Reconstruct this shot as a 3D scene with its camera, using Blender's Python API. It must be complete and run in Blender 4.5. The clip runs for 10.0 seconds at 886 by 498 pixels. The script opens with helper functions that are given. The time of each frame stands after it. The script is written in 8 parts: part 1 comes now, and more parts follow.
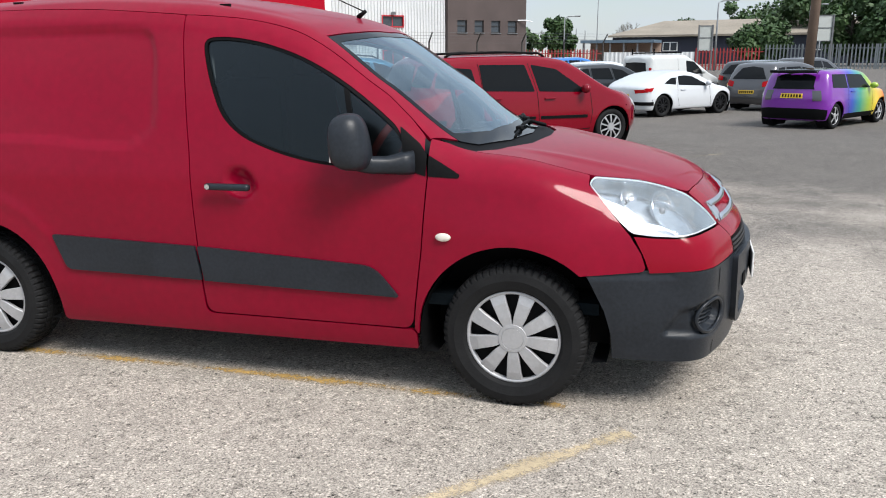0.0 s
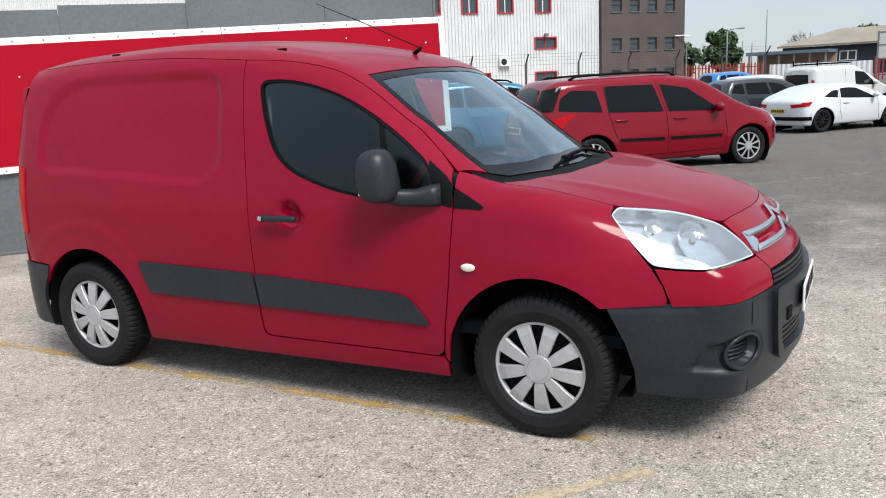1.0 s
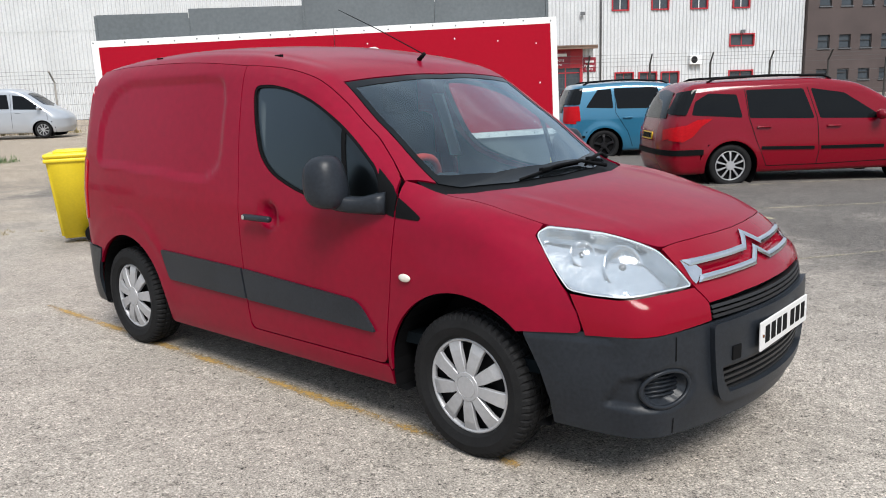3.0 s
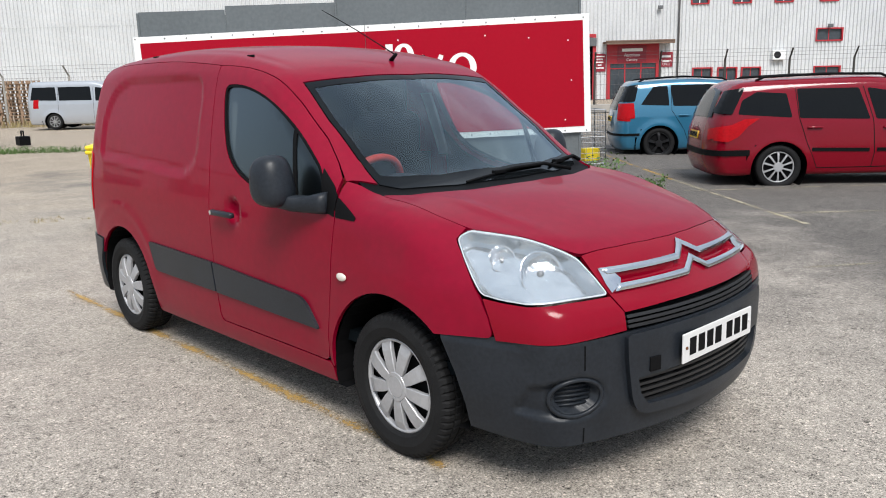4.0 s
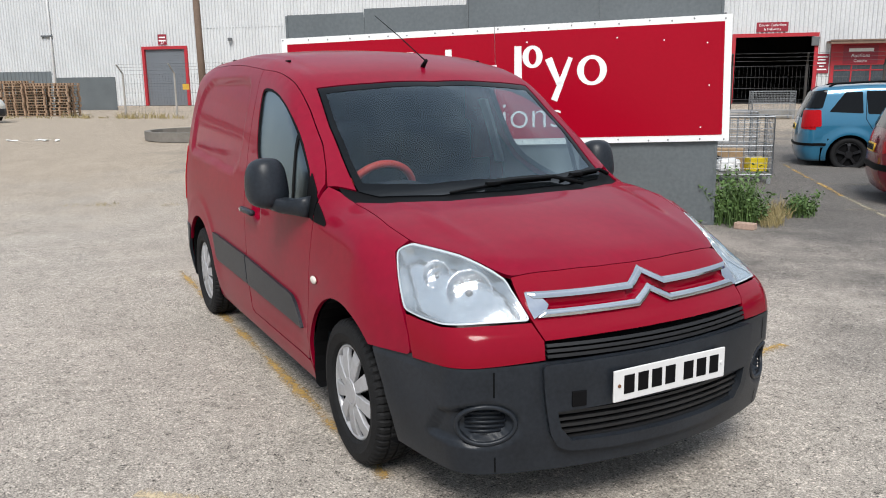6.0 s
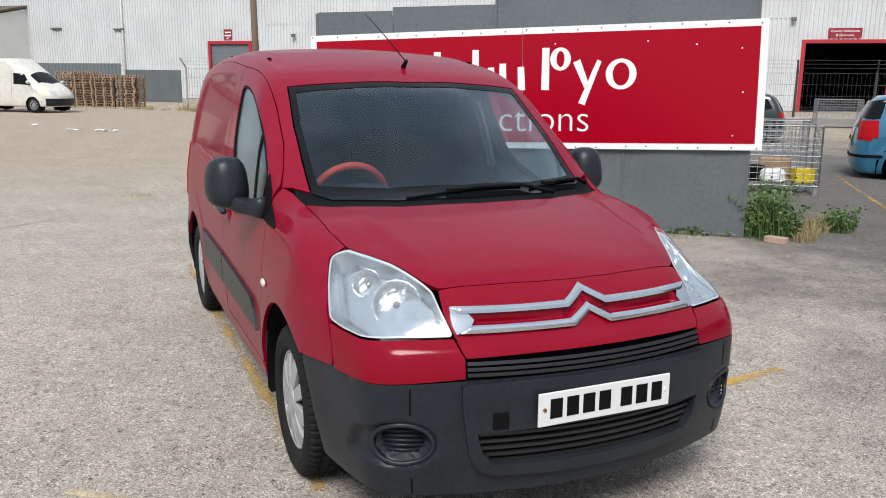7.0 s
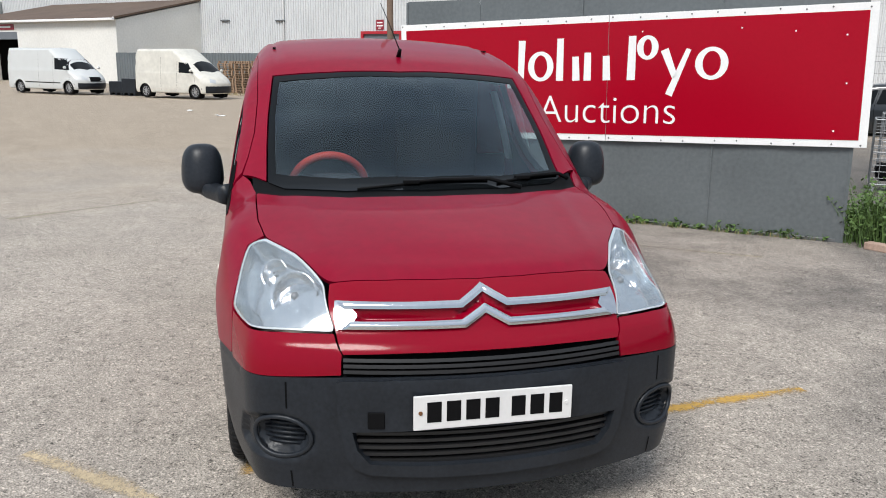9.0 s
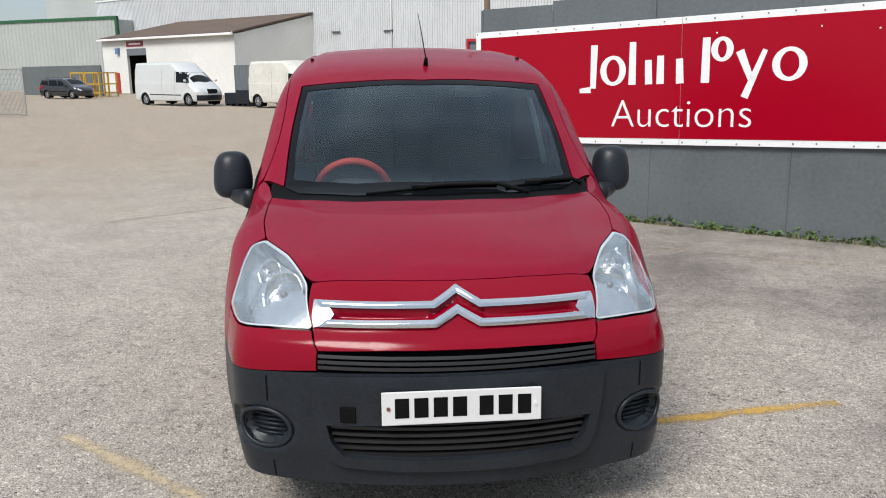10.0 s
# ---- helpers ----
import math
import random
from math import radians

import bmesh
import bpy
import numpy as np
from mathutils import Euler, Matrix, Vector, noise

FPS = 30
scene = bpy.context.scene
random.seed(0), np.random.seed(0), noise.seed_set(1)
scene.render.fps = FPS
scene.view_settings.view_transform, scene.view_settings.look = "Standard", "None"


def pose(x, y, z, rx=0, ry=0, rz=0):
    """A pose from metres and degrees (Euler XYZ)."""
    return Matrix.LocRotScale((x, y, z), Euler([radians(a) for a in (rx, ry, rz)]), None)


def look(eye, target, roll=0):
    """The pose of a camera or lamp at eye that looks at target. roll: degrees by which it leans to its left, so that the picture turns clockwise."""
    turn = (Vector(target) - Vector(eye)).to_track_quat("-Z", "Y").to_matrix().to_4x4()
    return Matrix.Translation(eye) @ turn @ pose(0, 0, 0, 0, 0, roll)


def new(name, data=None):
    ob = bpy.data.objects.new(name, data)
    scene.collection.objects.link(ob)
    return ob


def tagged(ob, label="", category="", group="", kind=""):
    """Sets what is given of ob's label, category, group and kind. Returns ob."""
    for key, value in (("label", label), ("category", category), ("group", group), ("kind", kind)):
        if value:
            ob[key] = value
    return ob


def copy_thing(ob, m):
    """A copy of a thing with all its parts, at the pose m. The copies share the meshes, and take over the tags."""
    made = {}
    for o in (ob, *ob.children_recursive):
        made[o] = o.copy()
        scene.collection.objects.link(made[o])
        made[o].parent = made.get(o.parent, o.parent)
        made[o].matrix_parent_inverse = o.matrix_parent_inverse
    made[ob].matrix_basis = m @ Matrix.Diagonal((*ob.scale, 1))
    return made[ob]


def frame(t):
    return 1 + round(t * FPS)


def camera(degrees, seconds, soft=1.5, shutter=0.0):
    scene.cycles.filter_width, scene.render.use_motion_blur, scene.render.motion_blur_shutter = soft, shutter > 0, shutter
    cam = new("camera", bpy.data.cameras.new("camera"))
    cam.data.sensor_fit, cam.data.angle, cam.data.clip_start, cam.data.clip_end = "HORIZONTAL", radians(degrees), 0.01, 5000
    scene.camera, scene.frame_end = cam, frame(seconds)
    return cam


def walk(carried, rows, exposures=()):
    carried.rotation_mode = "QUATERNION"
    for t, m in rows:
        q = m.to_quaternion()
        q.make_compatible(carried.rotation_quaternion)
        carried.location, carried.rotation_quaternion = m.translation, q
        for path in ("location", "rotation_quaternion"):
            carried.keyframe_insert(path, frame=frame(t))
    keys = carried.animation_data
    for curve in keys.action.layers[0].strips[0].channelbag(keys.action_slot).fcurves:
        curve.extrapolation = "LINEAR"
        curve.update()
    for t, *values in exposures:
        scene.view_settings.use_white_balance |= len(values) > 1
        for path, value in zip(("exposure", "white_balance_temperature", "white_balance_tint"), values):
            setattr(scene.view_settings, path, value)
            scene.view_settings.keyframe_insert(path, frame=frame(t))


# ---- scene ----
from mathutils.geometry import delaunay_2d_cdt

cam = camera(57.7, 10.0, soft=1.0)
PATH = [
    (0, (0.652, -3.987, 1.462), (0.089, -2.125, 0.998), -1.0),
    (0.5, (0.914, -3.929, 1.488), (0.153, -2.13, 1.061), -2.9),
    (1, (1.192, -3.837, 1.498), (0.262, -2.112, 1.098), -3.2),
    (1.5, (1.371, -3.699, 1.484), (0.371, -2.017, 1.068), -1.9),
    (2, (1.564, -3.518, 1.499), (0.482, -1.892, 1.07), -2.2),
    (2.2, (1.657, -3.459, 1.49), (0.516, -1.871, 1.069), -3.0),
    (3.3, (2.154, -3.112, 1.518), (0.816, -1.676, 1.134), -1.6),
    (3.5, (2.235, -3.026, 1.524), (0.881, -1.605, 1.14), -1.4),
    (4, (2.463, -2.827, 1.52), (1.022, -1.498, 1.124), -1.9),
    (4.5, (2.684, -2.659, 1.546), (1.153, -1.439, 1.136), -1.3),
    (5, (2.776, -2.435, 1.536), (1.187, -1.29, 1.13), -0.5),
    (5.5, (2.849, -2.218, 1.548), (1.186, -1.181, 1.149), -0.9),
    (5.7, (2.918, -2.131, 1.544), (1.222, -1.147, 1.15), -1.1),
    (7, (3.082, -1.534, 1.555), (1.287, -0.742, 1.165), 0.4),
    (7.5, (3.161, -1.323, 1.547), (1.32, -0.645, 1.156), -0.5),
    (8, (3.279, -1.098, 1.565), (1.406, -0.529, 1.156), -0.2),
    (8.5, (3.27, -0.901, 1.555), (1.386, -0.376, 1.136), 1.3),
    (9, (3.273, -0.702, 1.564), (1.367, -0.264, 1.146), 0.6),
    (9.5, (3.368, -0.468, 1.565), (1.432, -0.17, 1.161), -0.5),
    (10, (3.423, -0.274, 1.568), (1.471, -0.102, 1.165), -0.5),
]
# the tarmac round the van falls a little against the level far yard
LEVEL = pose(0, 0, 0, 0, -0.6875, 0)
walk(cam, [(t, LEVEL @ look(eye, target, roll)) for t, eye, target, roll in PATH], exposures=((0, 1.24), (2, 1.15), (4, 1.05), (7, 0.95), (10, 0.90)))

# ---- world and light ----
SUN_AZ, SUN_EL = radians(326), radians(50)
world = bpy.data.worlds.new("sky")
scene.world = world
world.use_nodes = True
wn = world.node_tree
wn.nodes.clear()
w_out = wn.nodes.new("ShaderNodeOutputWorld")
w_bg = wn.nodes.new("ShaderNodeBackground")
w_sky = wn.nodes.new("ShaderNodeTexSky")
w_sky.sky_type, w_sky.sun_disc = "NISHITA", False
w_sky.sun_elevation, w_sky.sun_rotation = SUN_EL, math.pi / 2 - SUN_AZ
w_sky.air_density, w_sky.dust_density, w_sky.ozone_density = 1.0, 0.4, 1.0
w_co = wn.nodes.new("ShaderNodeTexCoord")
w_map = wn.nodes.new("ShaderNodeMapping")
w_map.inputs["Scale"].default_value = (1.2, 1.2, 3.2)
w_noise = wn.nodes.new("ShaderNodeTexNoise")
w_noise.inputs["Scale"].default_value, w_noise.inputs["Detail"].default_value = 2.6, 7
w_noise.inputs["Roughness"].default_value = 0.58
w_ramp = wn.nodes.new("ShaderNodeValToRGB")
w_ramp.color_ramp.elements[0].position, w_ramp.color_ramp.elements[1].position = 0.40, 0.62
w_ramp.color_ramp.elements[0].color = (0.52, 0.52, 0.52, 1)
w_ramp.color_ramp.elements[1].color = (0.97, 0.97, 0.97, 1)
w_mix = wn.nodes.new("ShaderNodeMix")
w_mix.data_type = "RGBA"
w_mix.inputs["B"].default_value = (6.1, 6.85, 7.75, 1)
wn.links.new(w_co.outputs["Generated"], w_map.inputs["Vector"])
wn.links.new(w_map.outputs["Vector"], w_noise.inputs["Vector"])
wn.links.new(w_noise.outputs["Fac"], w_ramp.inputs["Fac"])
wn.links.new(w_ramp.outputs["Color"], w_mix.inputs["Factor"])
wn.links.new(w_sky.outputs["Color"], w_mix.inputs["A"])
# cloud cover: dull towards the horizon, bright overhead
w_sep = wn.nodes.new("ShaderNodeSeparateXYZ")
w_rise = wn.nodes.new("ShaderNodeMapRange")
w_rise.inputs["From Min"].default_value, w_rise.inputs["From Max"].default_value = 0.0, 0.9
w_rise.inputs["To Min"].default_value, w_rise.inputs["To Max"].default_value = 0.40, 0.68
w_scale = wn.nodes.new("ShaderNodeVectorMath")
w_scale.operation = "SCALE"
wn.links.new(w_co.outputs["Generated"], w_sep.inputs[0])
wn.links.new(w_sep.outputs["Z"], w_rise.inputs["Value"])
wn.links.new(w_rise.outputs["Result"], w_scale.inputs["Scale"])
wn.links.new(w_mix.outputs["Result"], w_scale.inputs[0])
wn.links.new(w_scale.outputs["Vector"], w_bg.inputs["Color"])
wn.links.new(w_bg.outputs["Background"], w_out.inputs["Surface"])
w_bg.inputs["Strength"].default_value = 0.11

sun_data = bpy.data.lights.new("sun", "SUN")
sun_data.energy, sun_data.angle, sun_data.color = 1.95, radians(24), (1.0, 0.97, 0.93)
sun = new("sun", sun_data)
sun.matrix_world = look((0, 0, 0), (-math.cos(SUN_EL) * math.cos(SUN_AZ), -math.cos(SUN_EL) * math.sin(SUN_AZ), -math.sin(SUN_EL)))

# ---- materials ----


def mat(name, color, rough=0.6, metal=0.0, var=0.12, scale=6.0, fine=60.0, bump=0.0, bump_scale=80.0, coat=0.0, **more):
    """A principled material whose colour and gloss vary at two scales."""
    m = bpy.data.materials.new(name)
    m.use_nodes = True
    nt = m.node_tree
    b = nt.nodes["Principled BSDF"]
    b.inputs["Metallic"].default_value = metal
    b.inputs["Roughness"].default_value = rough
    b.inputs["Coat Weight"].default_value = coat
    b.inputs["Coat Roughness"].default_value = 0.06
    for key, value in more.items():
        b.inputs[key.replace("_", " ").title().replace("Ior", "IOR")].default_value = value
    co = nt.nodes.new("ShaderNodeTexCoord")
    n1 = nt.nodes.new("ShaderNodeTexNoise")
    n1.inputs["Scale"].default_value, n1.inputs["Detail"].default_value = scale, 5
    n2 = nt.nodes.new("ShaderNodeTexNoise")
    n2.inputs["Scale"].default_value, n2.inputs["Detail"].default_value = fine, 3
    add = nt.nodes.new("ShaderNodeMath")
    add.operation = "ADD"
    mr = nt.nodes.new("ShaderNodeMapRange")
    mr.inputs["From Min"].default_value, mr.inputs["From Max"].default_value = 0.6, 1.4
    mr.inputs["To Min"].default_value, mr.inputs["To Max"].default_value = 1 - var, 1 + var
    mix = nt.nodes.new("ShaderNodeVectorMath")
    mix.operation = "SCALE"
    mix.inputs[0].default_value = color
    for n in (n1, n2):
        nt.links.new(co.outputs["Object"], n.inputs["Vector"])
    nt.links.new(n1.outputs["Fac"], add.inputs[0])
    nt.links.new(n2.outputs["Fac"], add.inputs[1])
    nt.links.new(add.outputs[0], mr.inputs["Value"])
    nt.links.new(mr.outputs["Result"], mix.inputs["Scale"])
    nt.links.new(mix.outputs["Vector"], b.inputs["Base Color"])
    if bump:
        n3 = nt.nodes.new("ShaderNodeTexNoise")
        n3.inputs["Scale"].default_value, n3.inputs["Detail"].default_value = bump_scale, 4
        bp = nt.nodes.new("ShaderNodeBump")
        bp.inputs["Strength"].default_value, bp.inputs["Distance"].default_value = bump, 0.01
        nt.links.new(co.outputs["Object"], n3.inputs["Vector"])
        nt.links.new(n3.outputs["Fac"], bp.inputs["Height"])
        nt.links.new(bp.outputs["Normal"], b.inputs["Normal"])
    return m


def glass(name, tint, ior=1.45, cloudy=0.0, rough=0.02):
    m = bpy.data.materials.new(name)
    m.use_nodes = True
    nt = m.node_tree
    nt.nodes.clear()
    out = nt.nodes.new("ShaderNodeOutputMaterial")
    tr = nt.nodes.new("ShaderNodeBsdfTransparent")
    tr.inputs["Color"].default_value = (*tint, 1)
    gl = nt.nodes.new("ShaderNodeBsdfGlossy")
    gl.inputs["Roughness"].default_value = rough
    gl.inputs["Color"].default_value = (0.78, 0.92, 1.0, 1)
    lw = nt.nodes.new("ShaderNodeLayerWeight")
    lw.inputs["Blend"].default_value = 0.5
    pw = nt.nodes.new("ShaderNodeMath")
    pw.operation, pw.inputs[1].default_value = "POWER", 2.8
    fr = nt.nodes.new("ShaderNodeMapRange")
    fr.inputs["To Min"].default_value, fr.inputs["To Max"].default_value = ((ior - 1) / (ior + 1)) ** 2 * 1.3, 1.0
    nt.links.new(lw.outputs["Facing"], pw.inputs[0])
    nt.links.new(pw.outputs[0], fr.inputs["Value"])
    mx = nt.nodes.new("ShaderNodeMixShader")
    nt.links.new(fr.outputs["Result"], mx.inputs["Fac"])
    nt.links.new(tr.outputs[0], mx.inputs[1])
    nt.links.new(gl.outputs[0], mx.inputs[2])
    last = mx
    if cloudy:
        df = nt.nodes.new("ShaderNodeBsdfDiffuse")
        df.inputs["Color"].default_value = (0.8, 0.82, 0.83, 1)
        last = nt.nodes.new("ShaderNodeMixShader")
        last.inputs["Fac"].default_value = cloudy
        nt.links.new(mx.outputs[0], last.inputs[1])
        nt.links.new(df.outputs[0], last.inputs[2])
    nt.links.new(last.outputs[0], out.inputs["Surface"])
    return m


def worn_paint(name, color, more=0.0):
    """Road paint worn through to the tarmac: patchy along the line and thin at its edges."""
    m = mat(name, color, 0.85, 0, 0.25, 4, 60)
    nt = m.node_tree
    uv = nt.nodes.new("ShaderNodeUVMap")
    uv.uv_map = "across"
    sep = nt.nodes.new("ShaderNodeSeparateXYZ")
    nt.links.new(uv.outputs["UV"], sep.inputs[0])
    co = nt.nodes.new("ShaderNodeTexCoord")
    total = None
    for scale, detail, weight in ((3.0, 3, 0.9), (38.0, 4, 0.7), (170.0, 3, 0.9)):
        n = nt.nodes.new("ShaderNodeTexNoise")
        n.inputs["Scale"].default_value, n.inputs["Detail"].default_value = scale, detail
        nt.links.new(co.outputs["Object"], n.inputs["Vector"])
        k = nt.nodes.new("ShaderNodeMath")
        k.operation = "MULTIPLY_ADD"
        k.inputs[1].default_value = weight
        nt.links.new(n.outputs["Fac"], k.inputs[0])
        if total is None:
            k.inputs[2].default_value = more - 1.25
        else:
            nt.links.new(total, k.inputs[2])
        total = k.outputs[0]
    edge = nt.nodes.new("ShaderNodeMath")
    edge.operation, edge.inputs[1].default_value = "PINGPONG", 0.5
    nt.links.new(sep.outputs["Y"], edge.inputs[0])
    fall = nt.nodes.new("ShaderNodeMapRange")
    fall.inputs["From Max"].default_value, fall.inputs["To Min"].default_value, fall.inputs["To Max"].default_value = 0.42, -0.35, 0.06
    nt.links.new(edge.outputs[0], fall.inputs["Value"])
    both = nt.nodes.new("ShaderNodeMath")
    nt.links.new(total, both.inputs[0])
    nt.links.new(fall.outputs["Result"], both.inputs[1])
    cover = nt.nodes.new("ShaderNodeMapRange")
    cover.inputs["From Min"].default_value, cover.inputs["From Max"].default_value, cover.inputs["To Max"].default_value = -0.12, 0.22, 0.8
    nt.links.new(both.outputs[0], cover.inputs["Value"])
    nt.links.new(cover.outputs["Result"], nt.nodes["Principled BSDF"].inputs["Alpha"])
    return m


def tarmac():
    """Worn tarmac: pale dust and chippings by the van and over the yard, darker where the cars park."""
    m = bpy.data.materials.new("worn_tarmac")
    m.use_nodes = True
    nt = m.node_tree
    b = nt.nodes["Principled BSDF"]
    b.inputs["Roughness"].default_value = 0.92
    b.inputs["Specular IOR Level"].default_value = 0.25
    co = nt.nodes.new("ShaderNodeTexCoord")

    def tex(scale, detail, rough=0.55):
        n = nt.nodes.new("ShaderNodeTexNoise")
        n.inputs["Scale"].default_value, n.inputs["Detail"].default_value, n.inputs["Roughness"].default_value = scale, detail, rough
        nt.links.new(co.outputs["Object"], n.inputs["Vector"])
        return n.outputs["Fac"]

    def spread(value, lo, hi, to0, to1):
        n = nt.nodes.new("ShaderNodeMapRange")
        n.interpolation_type = "SMOOTHSTEP"
        for k, v in (("From Min", lo), ("From Max", hi), ("To Min", to0), ("To Max", to1)):
            n.inputs[k].default_value = v
        nt.links.new(value, n.inputs["Value"])
        return n.outputs["Result"]

    def calc(op, a, c):
        n = nt.nodes.new("ShaderNodeMath")
        n.operation = op
        for i, v in enumerate((a, c)):
            if isinstance(v, (int, float)):
                n.inputs[i].default_value = v
            else:
                nt.links.new(v, n.inputs[i])
        return n.outputs[0]

    def blend(fac, a, c):
        n = nt.nodes.new("ShaderNodeMix")
        n.data_type = "RGBA"
        nt.links.new(fac, n.inputs["Factor"])
        for key, v in (("A", a), ("B", c)):
            if isinstance(v, tuple):
                n.inputs[key].default_value = (*v, 1)
            else:
                nt.links.new(v, n.inputs[key])
        return n.outputs["Result"]

    xyz = nt.nodes.new("ShaderNodeSeparateXYZ")
    nt.links.new(co.outputs["Object"], xyz.inputs[0])
    wander = spread(tex(0.35, 6, 0.65), 0.3, 0.7, -2.6, 2.6)
    parked = calc("MULTIPLY", spread(calc("ADD", xyz.outputs["Y"], wander), 0.5, 6.0, 0, 1), spread(calc("ADD", xyz.outputs["X"], wander), -19, -9, 0, 1))
    west = spread(calc("ADD", xyz.outputs["X"], wander), -4, -16, 0, 1)
    tone = blend(parked, blend(west, (0.362, 0.322, 0.278), (0.345, 0.286, 0.222)), (0.130, 0.118, 0.107))
    # dust drifts, wheel-worn patches and damp stains
    drift = spread(tex(1.1, 8, 0.7), 0.30, 0.70, 0.90, 1.08)
    patchy = spread(tex(9, 5, 0.65), 0.3, 0.7, 0.93, 1.07)
    grit = spread(tex(150, 3, 0.8), 0.37, 0.63, 0.52, 1.44)
    # single chippings
    vo = nt.nodes.new("ShaderNodeTexVoronoi")
    vo.inputs["Scale"].default_value = 120
    nt.links.new(co.outputs["Object"], vo.inputs["Vector"])
    cell = nt.nodes.new("ShaderNodeSeparateXYZ")
    nt.links.new(vo.outputs["Color"], cell.inputs[0])
    chips = calc("ADD", spread(cell.outputs["X"], 0.80, 1.0, 0.0, 0.75), spread(cell.outputs["Y"], 0.0, 0.25, -0.45, 0.0))
    # coarser stones, some dark and bare
    vs = nt.nodes.new("ShaderNodeTexVoronoi")
    vs.inputs["Scale"].default_value = 42
    nt.links.new(co.outputs["Object"], vs.inputs["Vector"])
    stone = nt.nodes.new("ShaderNodeSeparateXYZ")
    nt.links.new(vs.outputs["Color"], stone.inputs[0])
    stones = calc("ADD", spread(stone.outputs["X"], 0.0, 0.13, -0.30, 0.0), spread(stone.outputs["Y"], 0.92, 1.0, 0.0, 0.22))
    mottle = spread(tex(30, 5, 0.7), 0.32, 0.68, 0.94, 1.06)
    amount = calc("MULTIPLY", calc("MULTIPLY", calc("MULTIPLY", drift, patchy), mottle), calc("ADD", calc("ADD", grit, chips), stones))
    sc = nt.nodes.new("ShaderNodeVectorMath")
    sc.operation = "SCALE"
    nt.links.new(tone, sc.inputs[0])
    nt.links.new(amount, sc.inputs["Scale"])
    nt.links.new(sc.outputs["Vector"], b.inputs["Base Color"])
    bp = nt.nodes.new("ShaderNodeBump")
    bp.inputs["Strength"].default_value, bp.inputs["Distance"].default_value = 0.55, 0.008
    nt.links.new(calc("ADD", tex(70, 5, 0.7), calc("MULTIPLY", cell.outputs["Z"], 0.5)), bp.inputs["Height"])
    nt.links.new(bp.outputs["Normal"], b.inputs["Normal"])
    return m


RED = mat("faded_red_paint", (0.210, 0.0012, 0.0170), 0.42, 0.0, 0.12, 1.3, 24, coat=0.34, coat_roughness=0.045, specular_ior_level=0.05)
RED2 = mat("bright_red_paint", (0.21, 0.001, 0.012), 0.14, 0.0, 0.05, 3, 40, coat=0.0, specular_ior_level=0.22)
PLASTIC = mat("dark_grey_plastic", (0.0150, 0.0180, 0.0230), 0.38, 0.0, 0.36, 5, 70, bump=0.06, bump_scale=400, specular_ior_level=0.28)
BLACK = mat("black_rubber", (0.0055, 0.0055, 0.006), 0.6, 0.0, 0.2, 8, 90, specular_ior_level=0.07)
TYRE = mat("tyre_rubber", (0.0135, 0.0135, 0.014), 0.66, 0.0, 0.3, 12, 120, bump=0.15, bump_scale=150, specular_ior_level=0.12)
SILVER = mat("silver_wheel_paint", (0.40, 0.40, 0.41), 0.40, 0.35, 0.10, 10, 80)
CHROME = mat("chrome", (0.66, 0.67, 0.69), 0.12, 1.0, 0.06, 8, 60)
GLASS = glass("clear_car_glass", (0.70, 0.78, 0.79), 1.36)
SIDEGLASS = glass("tinted_door_glass", (0.115, 0.135, 0.14), 1.42, rough=0.28)
DARKGLASS = mat("dark_car_glass", (0.007, 0.008, 0.009), 0.04, 0.0, 0.1, 4, 30, specular_ior_level=0.14)
LENS = glass("headlamp_lens", (0.97, 0.98, 0.99), 1.45, 0.08)
WHITE = mat("white_paint", (0.80, 0.80, 0.79), 0.5, 0, 0.06, 3, 50)
TARMAC = tarmac()
SIGNRED = mat("sign_red", (0.335, 0.0015, 0.014), 0.22, 0, 0.05, 1.2, 30, specular_ior_level=0.2)
HOARD = mat("grey_painted_steel", (0.128, 0.143, 0.149), 0.42, 0.2, 0.20, 1.1, 25)
CLAD = mat("white_cladding", (0.57, 0.58, 0.585), 0.6, 0, 0.12, 0.5, 8)
BRICK = mat("brown_brick", (0.080, 0.060, 0.056), 0.85, 0, 0.25, 0.8, 20)
LENSY = mat("repeater_lens", (0.75, 0.70, 0.62), 0.15, 0.2, 0.1, 30, 90)
LAMPRED = mat("red_lamp_lens", (0.36, 0.006, 0.010), 0.12, 0, 0.25, 30, 120, specular_ior_level=0.1)
GLOSSBLACK = mat("black_glass_border", (0.005, 0.006, 0.007), 0.08, 0, 0.1, 5, 50, specular_ior_level=0.14)
GRILLE = mat("grille_plastic", (0.012, 0.012, 0.013), 0.5, 0, 0.2, 6, 80)
SILVERLAMP = mat("lamp_silver", (0.50, 0.52, 0.53), 0.35, 0.2, 0.08, 14, 60)
LAMPBOWL = mat("lamp_bowl", (0.62, 0.64, 0.65), 0.2, 1.0, 0.12, 22, 70, bump=0.5, bump_scale=16)
REFLECTOR = mat("lamp_reflector", (0.70, 0.71, 0.72), 0.14, 1.0, 0.06, 30, 90, bump=0.15, bump_scale=60)
PLATE = mat("plate_white", (0.66, 0.65, 0.64), 0.4, 0, 0.05, 8, 60)
YPLATE = mat("plate_yellow", (0.75, 0.48, 0.03), 0.4, 0, 0.05, 8, 60)
RUST = mat("rusty_screw", (0.16, 0.07, 0.03), 0.8, 0.2, 0.3, 40, 200)
